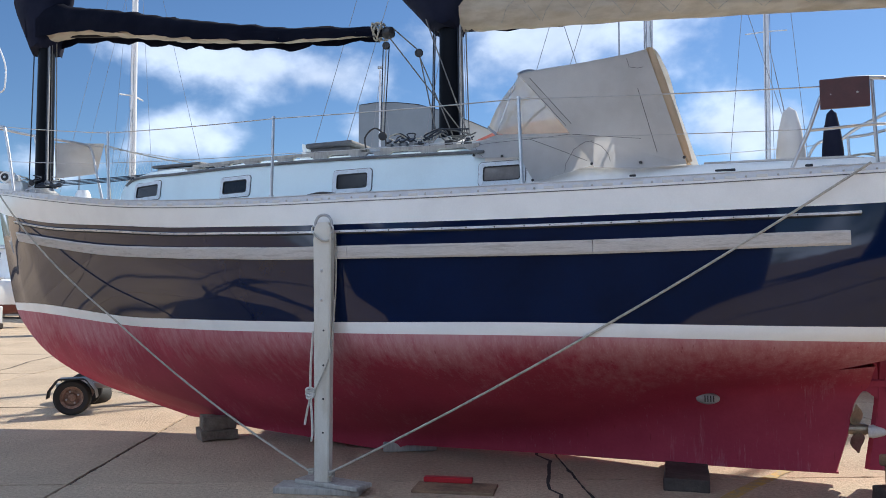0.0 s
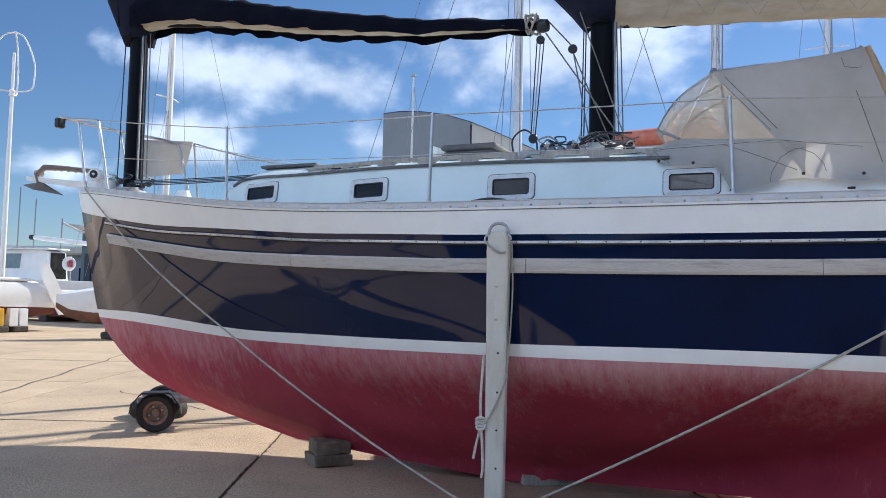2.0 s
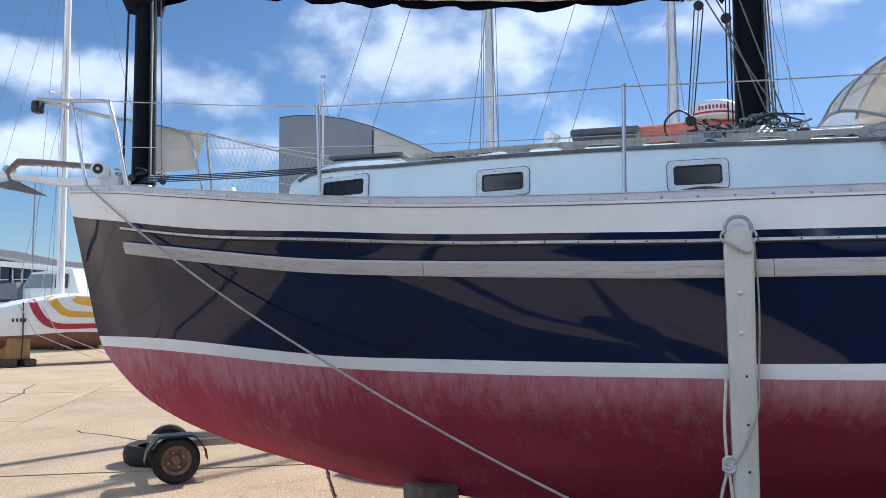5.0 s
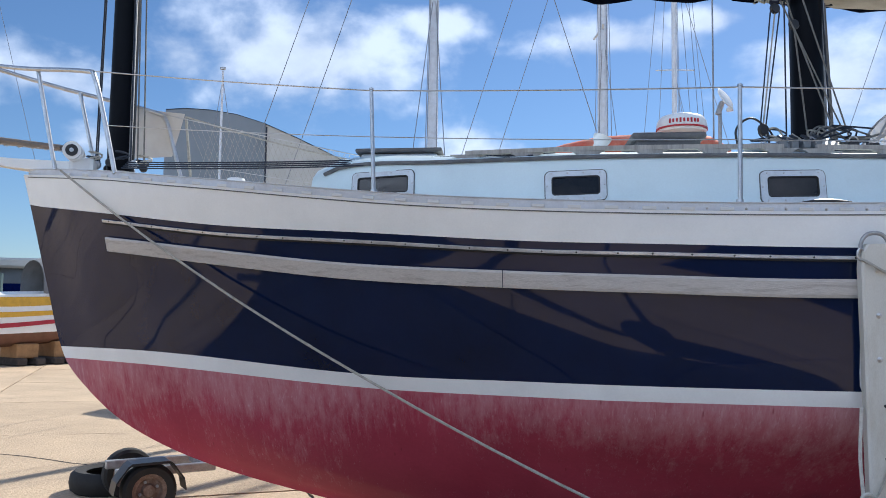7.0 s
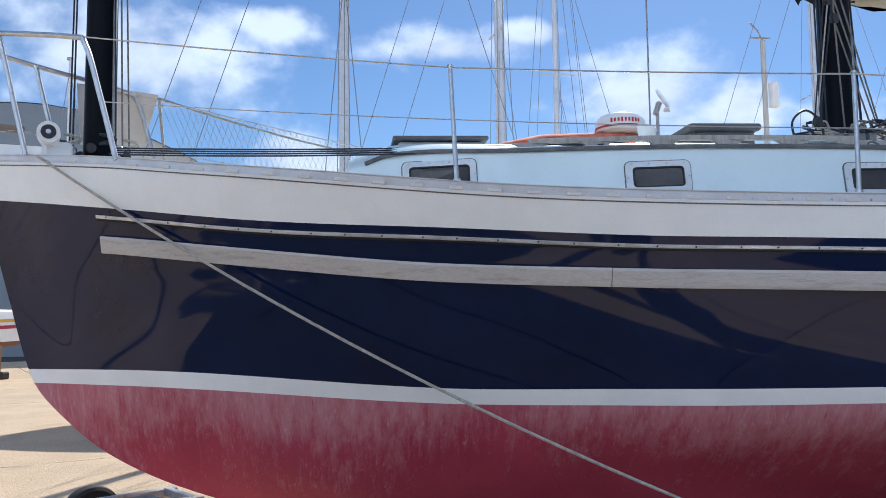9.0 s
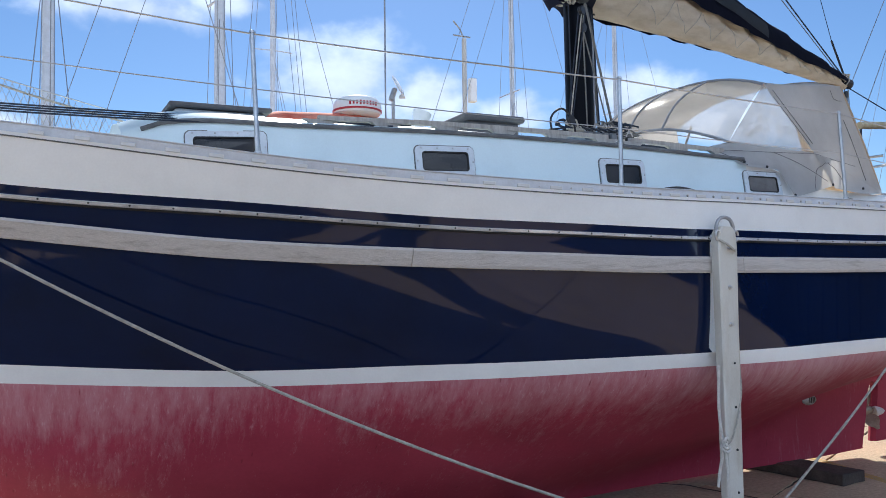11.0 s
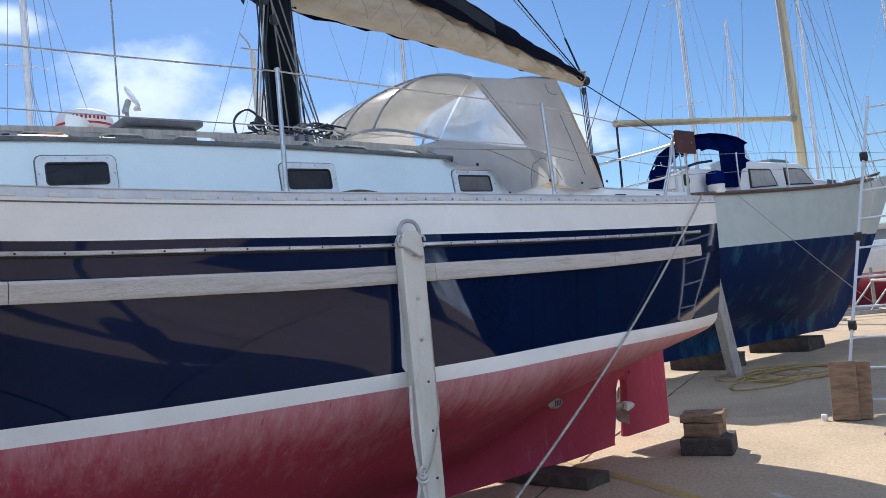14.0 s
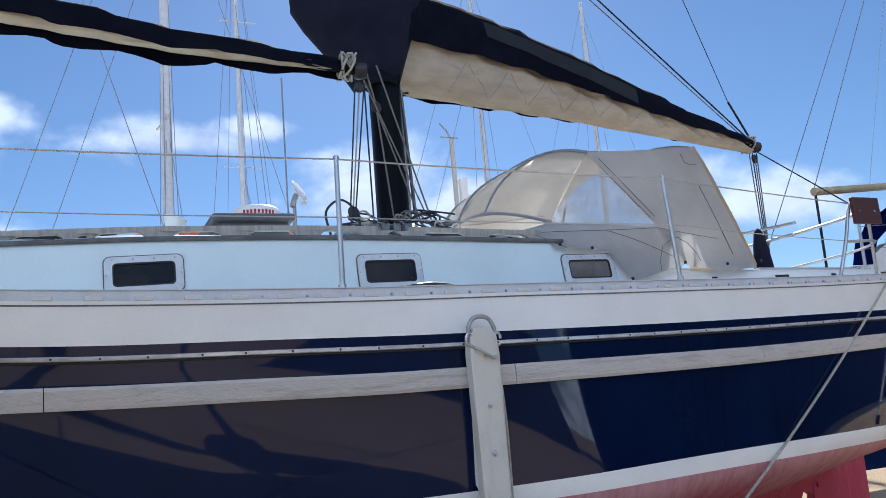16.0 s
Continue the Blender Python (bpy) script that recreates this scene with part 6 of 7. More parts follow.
part("window", plate([(10.38, 9.43, 3.16), (10.84, 9.48, 3.16), (10.84, 9.50, 3.30), (10.38, 9.45, 3.30)], 0.02), GREYGLASS, bbc)
part("cabin_hatch", loft(bmesh.new(), [[(x, CY - 1.0, 3.50), (x, CY - 0.98, z), (x, CY - 0.4, z + 0.02), (x, CY - 0.38, 3.5)] for x, z in ((8.15, 3.56), (8.22, 3.62), (8.8, 3.62), (8.88, 3.56))]), GREYGLASS, bbc, "grey hatch on the cabin roof")
def hood_arch(profile, y0, drop, n=12, y1=None, skew=1.2):
    """Canvas over the cockpit: an arch across the boat, pulled askew, for each (x, z) of the profile."""
    rings = []
    far = y1 or 2 * CY - y0
    for k, (x, z) in enumerate(profile):
        rings.append([Vector((x + skew * (far - y0) * i / n, y0 + (far - y0) * i / n, z - drop * abs(2 * i / n - 1) ** 3 + 0.012 * noise.noise(Vector((k, i, 3))))) for i in range(n + 1)])
    bm = loft(bmesh.new(), rings, closed=False)
    bmesh.ops.solidify(bm, geom=bm.faces[:], thickness=0.006)
    return bm


BIM = [(4.40, 3.29), (4.62, 3.56), (5.10, 3.80), (5.66, 3.92), (6.1, 3.97), (6.5, 3.98), (6.9, 3.95), (7.22, 3.86)]
bhood = part("spray_hood", hood_arch(BIM, 9.26, 0.03, 12, 10.3), BLUECLOTH, bb, "royal blue canvas hood over the cockpit", True, 60)
for (xa, za), (xb, zb) in zip(BIM[:5], BIM[1:5]):
    part("hood_valance", panel([(xa, 9.27, za - 0.09), (xb, 9.27, zb - 0.09), (xb + 0.05, 9.26, zb - 0.26), (xa + 0.10, 9.26, za - 0.30 if za > 3.1 else za - 0.06)], 6, 4, 0.015, 4, 0.005), BLUECLOTH, bhood, "", True)
part("hood_side", panel([(4.24, 9.26, 2.97), (4.62, 9.26, 2.98), (4.85, 9.27, 3.40), (4.36, 9.27, 3.26)], 6, 8, 0.02, 4, 0.005), BLUECLOTH, bhood, "", True)
part("hood_side", panel([(6.22, 9.22, 3.03), (6.72, 9.22, 3.05), (7.12, 9.27, 3.80), (6.28, 9.27, 3.92)], 10, 12, 0.05, 3, 0.006), BLUECLOTH, bhood, "hanging blue side curtain", True)
part("hood_side", panel([(6.70, 9.22, 3.30), (7.04, 9.24, 3.40), (7.10, 9.27, 3.80), (6.8, 9.27, 3.9)], 6, 6, 0.02, 3, 0.006), BLUECLOTH, bhood, "", True)
part("hood_window", panel([(7.04, 9.27, 3.58), (7.86, 9.50, 3.50), (7.80, 9.55, 3.53), (7.13, 9.30, 3.82)], 6, 6, 0.0, 3, 0.003), VINYL, bhood, "clear front window of the hood", True)
part("hood_skirt", panel([(7.0, 9.26, 3.42), (7.92, 9.50, 3.42), (7.90, 9.51, 3.50), (7.04, 9.26, 3.58)], 8, 3, 0.01, 3, 0.006), BLUECLOTH, bhood, "", True)
part("hood_front", hood_arch([(7.12, 3.85), (7.5, 3.68), (7.92, 3.48)], 9.5, 0.05, 12, 10.3), VINYL, bhood, "", True)
part("cockpit_side", loft(bmesh.new(), [[(x, 9.36, 2.9), (x, 9.40, zt), (x, 9.52, zt), (x, 9.52, 2.9)] for x, zt in ((4.7, 3.05), (5.15, 3.30), (5.55, 3.36), (6.3, 3.38))]), WHITE, bb, "white cockpit coaming")
part("dark_vent", turned([(0.0, 0), (0.10, 0), (0.10, 0.01), (0, 0.012)], pose(5.42, 9.375, 3.17, 90, 0, 0), 16), BLACKPL, bb, "", True)
part("companion_frame", tube([(5.40, 9.44, 3.36), (5.9, 9.44, 3.47), (6.32, 9.44, 3.52)], 0.022, 6), BLACKPL, bb, "dark frame of the cockpit screen", True)
bk_ = part("bucket", turned([(0.12, 0), (0.14, 0.15), (0.13, 0.15), (0.11, 0.02)], pose(5.95, 9.18, 2.93), 16), WHITE, bb, "white bucket on the side deck", True)
part("bucket_cover", turned([(0.142, 0.14), (0.15, 0.2), (0.14, 0.34), (0.05, 0.365), (0, 0.366)], pose(5.95, 9.18, 2.93), 16), BLUECLOTH, bk_, "blue canvas cover", True)
part("rub_rail", tube([(3.6 + 11.6 * u, CY - max(1.45 * (1 - abs(2 * (u - 0.42)) ** 2.6 * (0.95 if u > 0.42 else 1.2)) * max(0, min(1, (1 - u) * 4.0)) ** 0.5, 0.01) - 0.02, 2.92 + 0.80 * u ** 2 - 0.05 * math.sin(math.pi * u)) for u in np.linspace(0.02, 0.985, 30)], 0.035, 6), DARKTEAK, bb, "dark teak rubbing rail", True)
part("mast", tube([(11.4, CY, 3.3), (11.25, CY, 8.0), (11.1, CY, 15.0)], [0.105, 0.095, 0.06], 14), SPARYEL, bb, "yellow-varnished timber mast", True)
part("boom", tube([(11.2, CY, 4.80), (5.0, 10.3, 4.255)], [0.055, 0.06], 14), SPARYEL, bb, "yellow-varnished boom", True)
part("gooseneck", box((11.15, CY, 4.80), (0.3, 0.13, 0.13), bevel=0.03), GALV, bb)
part("boom_tackle", tube([(5.03, 10.3, 4.2), (5.0, 10.3, 2.95)], 0.02, 6), DARKROPE, bb)
for k, (a, b) in enumerate((((11.1, CY, 14.8), (11.3, 9.0, 3.0)), ((11.2, CY, 9.0), (10.7, 9.0, 3.0)), ((11.2, CY, 9.0), (12.0, 9.05, 3.05)), ((11.1, CY, 14.8), (3.7, CY, 2.9)), ((11.1, CY, 14.8), (15.1, CY, 3.3)), ((11.1, CY, 14.6), (5.02, 10.3, 4.3)), ((11.15, CY, 13), (11.0, 10.25, 4.8)), ((11.15, CY, 13), (10.75, 10.2, 4.75)), ((11.15, CY, 13), (10.85, 10.2, 4.75)), ((11.1, CY, 14.8), (11.3, 11.8, 3.0)), ((11.1, CY, 14.8), (13.4, CY, 3.2)))):
    part("shroud", tube([a, b], 0.007, 5), WIRE, bb)
for x in (5.0, 6.45, 8.0, 9.7, 11.4, 13.0):
    part("stanchion", tube([(x, 9.02 + 0.012 * abs(x - 8.3) ** 2, 2.86 + 0.05 * (x - 5)), (x, 9.02 + 0.012 * abs(x - 8.3) ** 2, 3.52 + 0.05 * (x - 5))], 0.013, 8), STEEL, bb)
for z in (3.50, 3.2):
    part("guard_wire", tube([(x, 9.02 + 0.012 * abs(x - 8.3) ** 2, z + 0.05 * (x - 5)) for x in np.linspace(4.4, 13, 12)], 0.004, 5), WIRE, bb)
lone("mooring_line", tube(sag((6.2, 8.95, 2.85), (11.5, 8.6, 0.06), 0.04, 12), 0.006, 6), ROPE, "grey line from the green yacht down to the ground", "rope")
lone("keel_block", rough_block((9.8, 10.4, 0.13), (0.8, 1.2, 0.26), (0, 0, 5), DARKWOOD, 15, 0.02), DARKWOOD, "dark timber baulk under the yacht", "timber")
lone("keel_block", rough_block((7.0, 10.4, 0.13), (0.7, 1.1, 0.26), (0, 0, 0), DARKWOOD, 19, 0.02), DARKWOOD, "dark timber baulk under the yacht", "timber")
lone("shore_prop", loft(bmesh.new(), [[(5.95 - 0.11, 9.15, 0.0), (5.95 + 0.11, 9.15, 0.0), (5.95 + 0.11, 9.29, 0.0), (5.95 - 0.11, 9.29, 0.0)], [(5.05 - 0.11, 8.86, 1.95), (5.05 + 0.11, 8.86, 1.95), (5.05 + 0.11, 9.0, 1.95), (5.05 - 0.11, 9.0, 1.95)]]), GREYWOOD, "broad silvered timber prop leaning on the yacht", "timber prop")


def ladder(name, label, foot_a, foot_b, top_a, top_b, rungs, r, mat):
    t = thing(name, label, "ladder")
    fa, fb, ta, tb = map(Vector, (foot_a, foot_b, top_a, top_b))
    for a, b in ((fa, ta), (fb, tb)):
        bm = bmesh.new()
        d = (fb - fa).normalized() * r
        e = (b - a).normalized().cross(d).normalized() * r * 1.8
        loft(bm, [[p + d + e, p + d - e, p - d - e, p - d + e] for p in (a, b)])
        part("rail", bm, mat, t)
    for k in range(rungs):
        u = (k + 0.6) / rungs
        part("rung", tube([fa.lerp(ta, u), fb.lerp(tb, u)], r * 0.9, 8), mat, t, "", True)
    return t


lad = ladder("ladder", "alloy folding ladder leaning upright beside timber boards", (2.83, 6.07, 0.0), (2.97, 5.63, 0.0), (3.93, 5.89, 3.5), (4.07, 5.45, 3.5), 11, 0.013, ALLOY)
for z in (0.95, 1.9, 2.8):
    for a, b in (((2.83, 6.07), (3.93, 5.89)), ((2.97, 5.63), (4.07, 5.45))):
        u = z / 3.5
        part("hinge_knuckle", turned([(0, -0.035), (0.055, -0.035), (0.055, 0.035), (0, 0.035)], pose(a[0] + (b[0] - a[0]) * u, a[1] + (b[1] - a[1]) * u, z, 90, 0, 15), 14), BLACKPL, lad, "black ladder hinge", True)
ladder("boarding_ladder", "small stainless ladder standing behind the stern", (7.4, 11.78, 0.0), (7.01, 11.03, 0.0), (7.45, 11.78, 0.98), (7.06, 11.03, 0.98), 3, 0.014, STEEL)
for c, size, rot in (((2.76, 6.02, 0.30), (0.07, 0.26, 0.62), (0, 16, 20)), ((2.87, 5.92, 0.29), (0.06, 0.24, 0.60), (0, 14, 12))):
    lone("leaning_board", rough_block(c, size, rot, PALLET, 7, 0.006), PALLET, "rough brown board leaning against the ladder foot", "board")
lone("small_can", turned([(0.028, 0), (0.03, 0.01), (0.03, 0.065), (0.02, 0.072), (0, 0.072)], pose(2.63, 6.2, 0.0), 14), WHITE, "small white and blue can on the ground", "can", smooth=True)
hs = bmesh.new()
rnd = random.Random(5)
pts = []
for k in range(170):
    a = k * 0.21
    r = 0.62 + 0.22 * math.sin(a * 0.23) + 0.10 * math.sin(a * 1.7)
    pts.append((6.2 + r * 1.25 * math.cos(a) + 0.2 * math.sin(a * 0.31), 8.45 + r * 0.75 * math.sin(a) + 0.18 * math.cos(a * 0.37), 0.014 + 0.012 * (k // 30) * (0.5 + 0.5 * math.sin(a * 0.6))))
add_tube(hs, pts, 0.013, 6)
lone("hose_coil", hs, YELLOWHOSE, "loose coil of faded yellow hose on the concrete", "hose", smooth=True)
pts = smooth_line([(5.8, 8.9, 0.013), (4.7, 8.55, 0.013), (4.5, 8.2, 0.013), (5.2, 7.95, 0.013), (6.2, 8.1, 0.013)], 8)
lone("hose_loop", tube(pts, 0.012, 6), YELLOWHOSE, "loop of grey hose straying from the coil", "hose", smooth=True)

# ---- boats, masts and sheds behind ----
def far_mast(parent, x, y, z0, h, r, mat, spread=(0.45, 0.75), rake=0.0, beam=1.3, stays=True, shroud_mat=None):
    m = part("mast", tube([(x, y, z0), (x + rake * h, y, z0 + h)], [r, r * 0.75], 10), mat, parent, "bare alloy mast" if mat is ALLOY else "", True)
    for u in spread:
        z = z0 + h * u
        part("spreader", tube([(x + rake * h * u - 0.1, y - 0.55, z), (x + rake * h * u, y, z + 0.05), (x + rake * h * u - 0.1, y + 0.55, z)], r * 0.22, 6), mat, m)
    if stays:
        top_ = (x + rake * h, y, z0 + h * 0.98)
        ends = [((x, y - beam, z0), 0.98), ((x, y + beam, z0), 0.98), ((x - 0.5, y - beam, z0), spread[0]), ((x + 0.5, y - beam, z0), spread[0]), ((x - 4.2, y, z0 + 0.3), 0.99), ((x + 4.0, y, z0), 0.98), ((x - 3.4, y, z0 + 0.2), 0.8), ((x + 0.12, y - 0.2, z0), 0.97), ((x - 0.15, y - 0.2, z0), 0.97)]
        for p, u in ends:
            part("shroud", tube([p, (x + rake * h * u, y, z0 + h * u)], 0.0075, 4), shroud_mat or WIRE, m)
    return m


# a motor-sailer close behind, whose wheelhouse shows over the coachroof
ms_ = yacht("motor_sailer", "white motor-sailer laid up behind, orange covers and radar on its roof", 4.5, -6.0, 13.7, False, 3.0, 2.45, 1.5, 0.0, (WHITE, RED, DECKW))
part("wheelhouse", loft(bmesh.new(), [[(x, 13.4 - h, 2.45), (x, 13.4 - h + 0.08, zt), (x, 13.4, zt + 0.08), (x, 13.4 + h - 0.08, zt), (x, 13.4 + h, 2.45)] for x, zt, h in ((-5.0, 2.9, 0.9), (-4.7, 3.72, 1.0), (-2.05, 3.78, 1.0), (-1.8, 2.8, 1.0))]), WHITE, ms_, "white wheelhouse")
part("inflatable", loft(bmesh.new(), [[(x, 12.75 + 0.32 * math.cos(a) * w, z + 0.16 * w * math.sin(a) * (1 + 0.2 * noise.noise(Vector((x * 2, a, 0))))) for a in np.linspace(0, 2 * math.pi, 14, endpoint=False)] for x, w, z in ((-4.65, 0.25, 3.9), (-4.3, 0.7, 3.95), (-3.8, 1.0, 4.0), (-3.2, 1.1, 4.02), (-2.7, 1.15, 4.05), (-2.3, 1.0, 4.0), (-2.0, 0.3, 3.96))]), ORANGE, ms_, "faded orange inflatable lashed on the roof", True, 60)
rad_m = pose(-2.68, 12.62, 4.16) @ Matrix.Diagonal((1.15, 1.15, 1.15, 1))
rd = part("radar_dome", turned([(0.0, 0.0), (0.24, 0.0), (0.285, 0.03), (0.30, 0.10), (0.29, 0.16), (0.25, 0.215), (0.15, 0.245), (0.0, 0.25)], rad_m, 32), WHITE, ms_, "round white radar dome with a red line", True)
part("red_band", turned([(0.303, 0.055), (0.304, 0.075)], rad_m, 32), PURERED, rd)
for k in range(9):
    a = radians(-128 + 8 * k)
    part("lettering_bar", box(rad_m @ Vector((0.302 * math.cos(a), 0.302 * math.sin(a), 0.125)), (0.006, 0.026, 0.05 if k % 3 else 0.062), (0, 0, math.degrees(a)), 0), PURERED, rd)
part("radar_post", tube([(-2.68, 12.62, 3.0), (-2.68, 12.62, 4.17)], 0.05, 10), GALV, ms_, "", True)
sl = part("satellite_plate", turned([(0, 0), (0.15, 0.01), (0.16, 0.025), (0.15, 0.03), (0, 0.02)], pose(-2.15, 12.42, 4.62, 35, 55, 0), 18), WHITE, ms_, "tilted white aerial plate", True)
part("bracket", box((-2.2, 12.45, 4.50), (0.07, 0.07, 0.20), (0, 20, 0), 0.015), GALV, sl)
part("horn", turned([(0.02, 0), (0.05, 0.08), (0.055, 0.08), (0, 0.03)], pose(-2.12, 12.42, 4.46, 70, 0, 60), 10), WHITE, sl, "", True)
part("lamp_post", tube([(-2.2, 12.45, 3.4), (-2.2, 12.45, 4.5)], 0.025, 8), GALV, ms_, "", True)
part("dome", turned([(0.2, 0), (0.22, 0.1), (0.16, 0.28), (0, 0.33)], pose(-4.3, 12.9, 3.6), 18), WHITE, ms_, "white dome", True)
part("whip_aerial", tube([(-2.25, 12.6, 3.4), (-2.25, 12.6, 6.3)], 0.012, 6), WIRE, ms_)

for nm, x, y, h, r, mat, rk, lab, turn_ in (
        ("moored_yacht", -6.5, 16.3, 13.0, 0.10, ALLOY, 0.0, "white laid-up yacht with a grey mast and many stays", 0),
        ("moored_yacht", -2.9, 20.2, 14.0, 0.13, ALLOY, 0.0, "white laid-up yacht with a tall grey mast", 5),
        ("moored_yacht", -0.3, 25.0, 15.0, 0.085, ALLOY, 0.0, "white laid-up yacht with a thin alloy mast", 90),
        ("moored_yacht", 6.3, 22.5, 12.5, 0.085, ALLOY, 0.0, "white laid-up yacht with a slim mast", 0),
        ("moored_yacht", 11.5, 24.0, 13.0, 0.09, ALLOY, 0.0, "white laid-up yacht with a slim mast", 0),
        ("moored_yacht", 18.5, 17.5, 12.0, 0.085, ALLOY, 0.0, "white laid-up yacht beyond the green one", 0),
        ("moored_yacht", 26.0, 17.0, 11.0, 0.08, ALLOY, 0.0, "white laid-up yacht far along the yard", 75),
        ("moored_yacht", 31.0, 23.0, 12.0, 0.08, ALLOY, 0.0, "white laid-up yacht far along the yard", 60),
        ("moored_yacht", 37.0, 18.0, 12.5, 0.08, ALLOY, 0.0, "white laid-up yacht far along the yard", 90),
        ("moored_yacht", 45.0, 27.0, 13.0, 0.08, ALLOY, 0.0, "white laid-up yacht far along the yard", 70),
):
    yv = yacht(nm, lab, 4.6, -4.2, 0, False, 2.8, 2.0, 1.2, 0.0, (WHITE, RED, DECKW), 0.3, True, "yachts laid up behind")
    far_mast(yv, 0, 0, 2.0, h, r, mat, rake=rk)
    part("cabin", box((-0.6, 0, 2.15), (3.0, 1.4, 0.4), bevel=0.08, seg=2), WHITE, yv)
    yv.matrix_basis = pose(x, y, 0, 0, 0, turn_)

# post with a box and aerial
pg = thing("lamp_mast", "slender pale mast with an aerial and a small box", "mast")
part("pole", tube([(9.7, 31.4, 0), (9.7, 31.4, 12.3)], 0.10, 10), SHEDWHITE, pg, "", True)
part("aerial", tube([(9.7, 31.4, 12.3), (9.5, 31.4, 12.7), (9.2, 31.4, 13.0)], 0.03, 6), GALV, pg)
part("cross_arm", tube([(9.2, 31.4, 12.4), (10.0, 31.4, 12.4)], 0.03, 6), GALV, pg)
part("box", box((9.95, 31.2, 10.1), (0.3, 0.3, 1.0), bevel=0.03), WHITE, pg)


def boat_shed():
    """A ribbed shed: a shallow arched roof that sweeps down over a pale side wing."""
    sd = thing("boat_shed", "large grey ribbed shed with a low arched roof and pale wing", "shed")
    y0, y1 = 45.3, 70.0
    roof = [(-24.15, 12.78), (-23.0, 12.84), (-21.6, 12.74), (-20.1, 12.48), (-18.45, 11.95), (-16.7, 11.18), (-14.7, 10.22), (-12.6, 9.05), (-10.5, 7.7)]
    dark_, pale = roof[:5], roof[4:]
    part("end_wall", plate([(-24.15, y0, 0)] + [(x, y0, z) for x, z in dark_] + [(-18.45, y0, 0)], 0.2), SHEDGREY, sd, "grey ribbed end wall")
    part("side_wing", plate([(-18.45, y0 + 0.1, 0)] + [(x, y0 + 0.1, z) for x, z in pale] + [(-10.5, y0 + 0.1, 0)], 0.2), SHEDWHITE, sd, "pale sloping side wing")
    part("end_wall", plate([(-24.15, y1, 0)] + [(x, y1, z) for x, z in roof] + [(-10.5, y1, 0)], 0.2), SHEDGREY, sd)
    rf = loft(bmesh.new(), [[(x, y, z + 0.03) for x, z in roof] for y in (y0 - 0.25, y1 + 0.25)], closed=False)
    bmesh.ops.solidify(rf, geom=rf.faces[:], thickness=0.14)
    part("roof", rf, SHEDNAVY, sd, "dark roof with a thin edge", True, 40)
    for x, h in ((-24.15, 12.7), (-10.5, 7.6)):
        part("side_wall", box((x + 0.1, (y0 + y1) / 2, h / 2), (0.2, y1 - y0, h), bevel=0), SHEDGREY, sd)
    part("corner_post", box((-18.45, y0 - 0.05, 5.9), (0.16, 0.2, 11.8), bevel=0.01), SHEDNAVY, sd)
    part("corner_post", box((-24.1, y0 - 0.05, 6.3), (0.14, 0.2, 12.6), bevel=0.01), SHEDNAVY, sd)
    for k in range(18):
        x = -23.9 + 0.31 * k
        h = lerp_table(x, roof) - 0.02
        part("cladding_rib", box((x, y0 - 0.11, h / 2), (0.07, 0.05, h), bevel=0), SHEDGREY, sd)
    return sd


boat_shed()
sm = thing("shed_mast", "slim mast of a boat in front of the shed", "mast")
part("pole", tube([(-16.6, 33.0, 0), (-16.6, 33.0, 11.3)], [0.065, 0.045], 8), ALLOY, sm, "", True)
part("masthead", box((-16.6, 33.0, 11.4), (0.22, 0.10, 0.12), bevel=0.02), GALV, sm)
for dx in (-1.2, 1.6):
    part("stay", tube([(-16.6, 33, 11.0), (-16.6 + dx, 33, 2.0)], 0.012, 4), WIRE, sm)

# beyond the bow: multihulls on blocks, cabin boat, long low shed, turbine
def slim_hull(t, m, table, bottom, bottom_mat):
    """A long narrow hull; table rows are (s, deck height, bottom line, keel height, half width)."""
    top_, low = [], []
    s0, s1 = table[0][0], table[-1][0]
    for s_ in np.linspace(s0, s1, 34):
        zt, zm, zb, w = (lerp_table(s_, [(r[0], r[k]) for r in table]) for k in (1, 2, 3, 4))
        top_.append([m @ Vector((s_, 0.6 + a * w, z)) for a, z in ((-0.92, zm), (-1.0, zm + 0.3 * (zt - zm)), (-1.0, zm + 0.7 * (zt - zm)), (-0.90, zm + 0.93 * (zt - zm)), (-0.6, zt), (0.6, zt), (0.9, zm + 0.93 * (zt - zm)), (1.0, zm + 0.5 * (zt - zm)), (0.92, zm))])
        low.append([m @ Vector((s_, 0.6 + a * w, z)) for a, z in ((-0.92, zm), (-0.72, zb + 0.35 * (zm - zb)), (-0.3, zb), (0.3, zb), (0.72, zb + 0.35 * (zm - zb)), (0.92, zm))])
    hh = part("hull", loft(bmesh.new(), top_), WHITE, t, "white hull", True, 40)
    part("bottom", loft(bmesh.new(), low), bottom_mat, hh, bottom, True, 40)
    return hh


tri = thing("trimaran", "white trimaran with sweeping red and yellow stripes on timber cradles", "boat")
trm = pose(-20.5, 20.4, 0, 0, 0, 61.3)
TRI = [(-1.9, 1.40, 1.15, 1.0, 0.03), (-1.6, 1.46, 0.95, 0.72, 0.22), (-1.0, 1.58, 0.85, 0.54, 0.42), (0.1, 1.85, 0.87, 0.50, 0.55), (1.4, 2.06, 0.94, 0.50, 0.60), (3.0, 2.08, 0.90, 0.51, 0.60), (4.6, 2.15, 0.96, 0.60, 0.60), (6.8, 2.10, 1.05, 0.82, 0.58), (9.0, 2.05, 1.12, 0.95, 0.50)]
trh = slim_hull(tri, trm, TRI, "brown bottom paint", BROWNBOT)
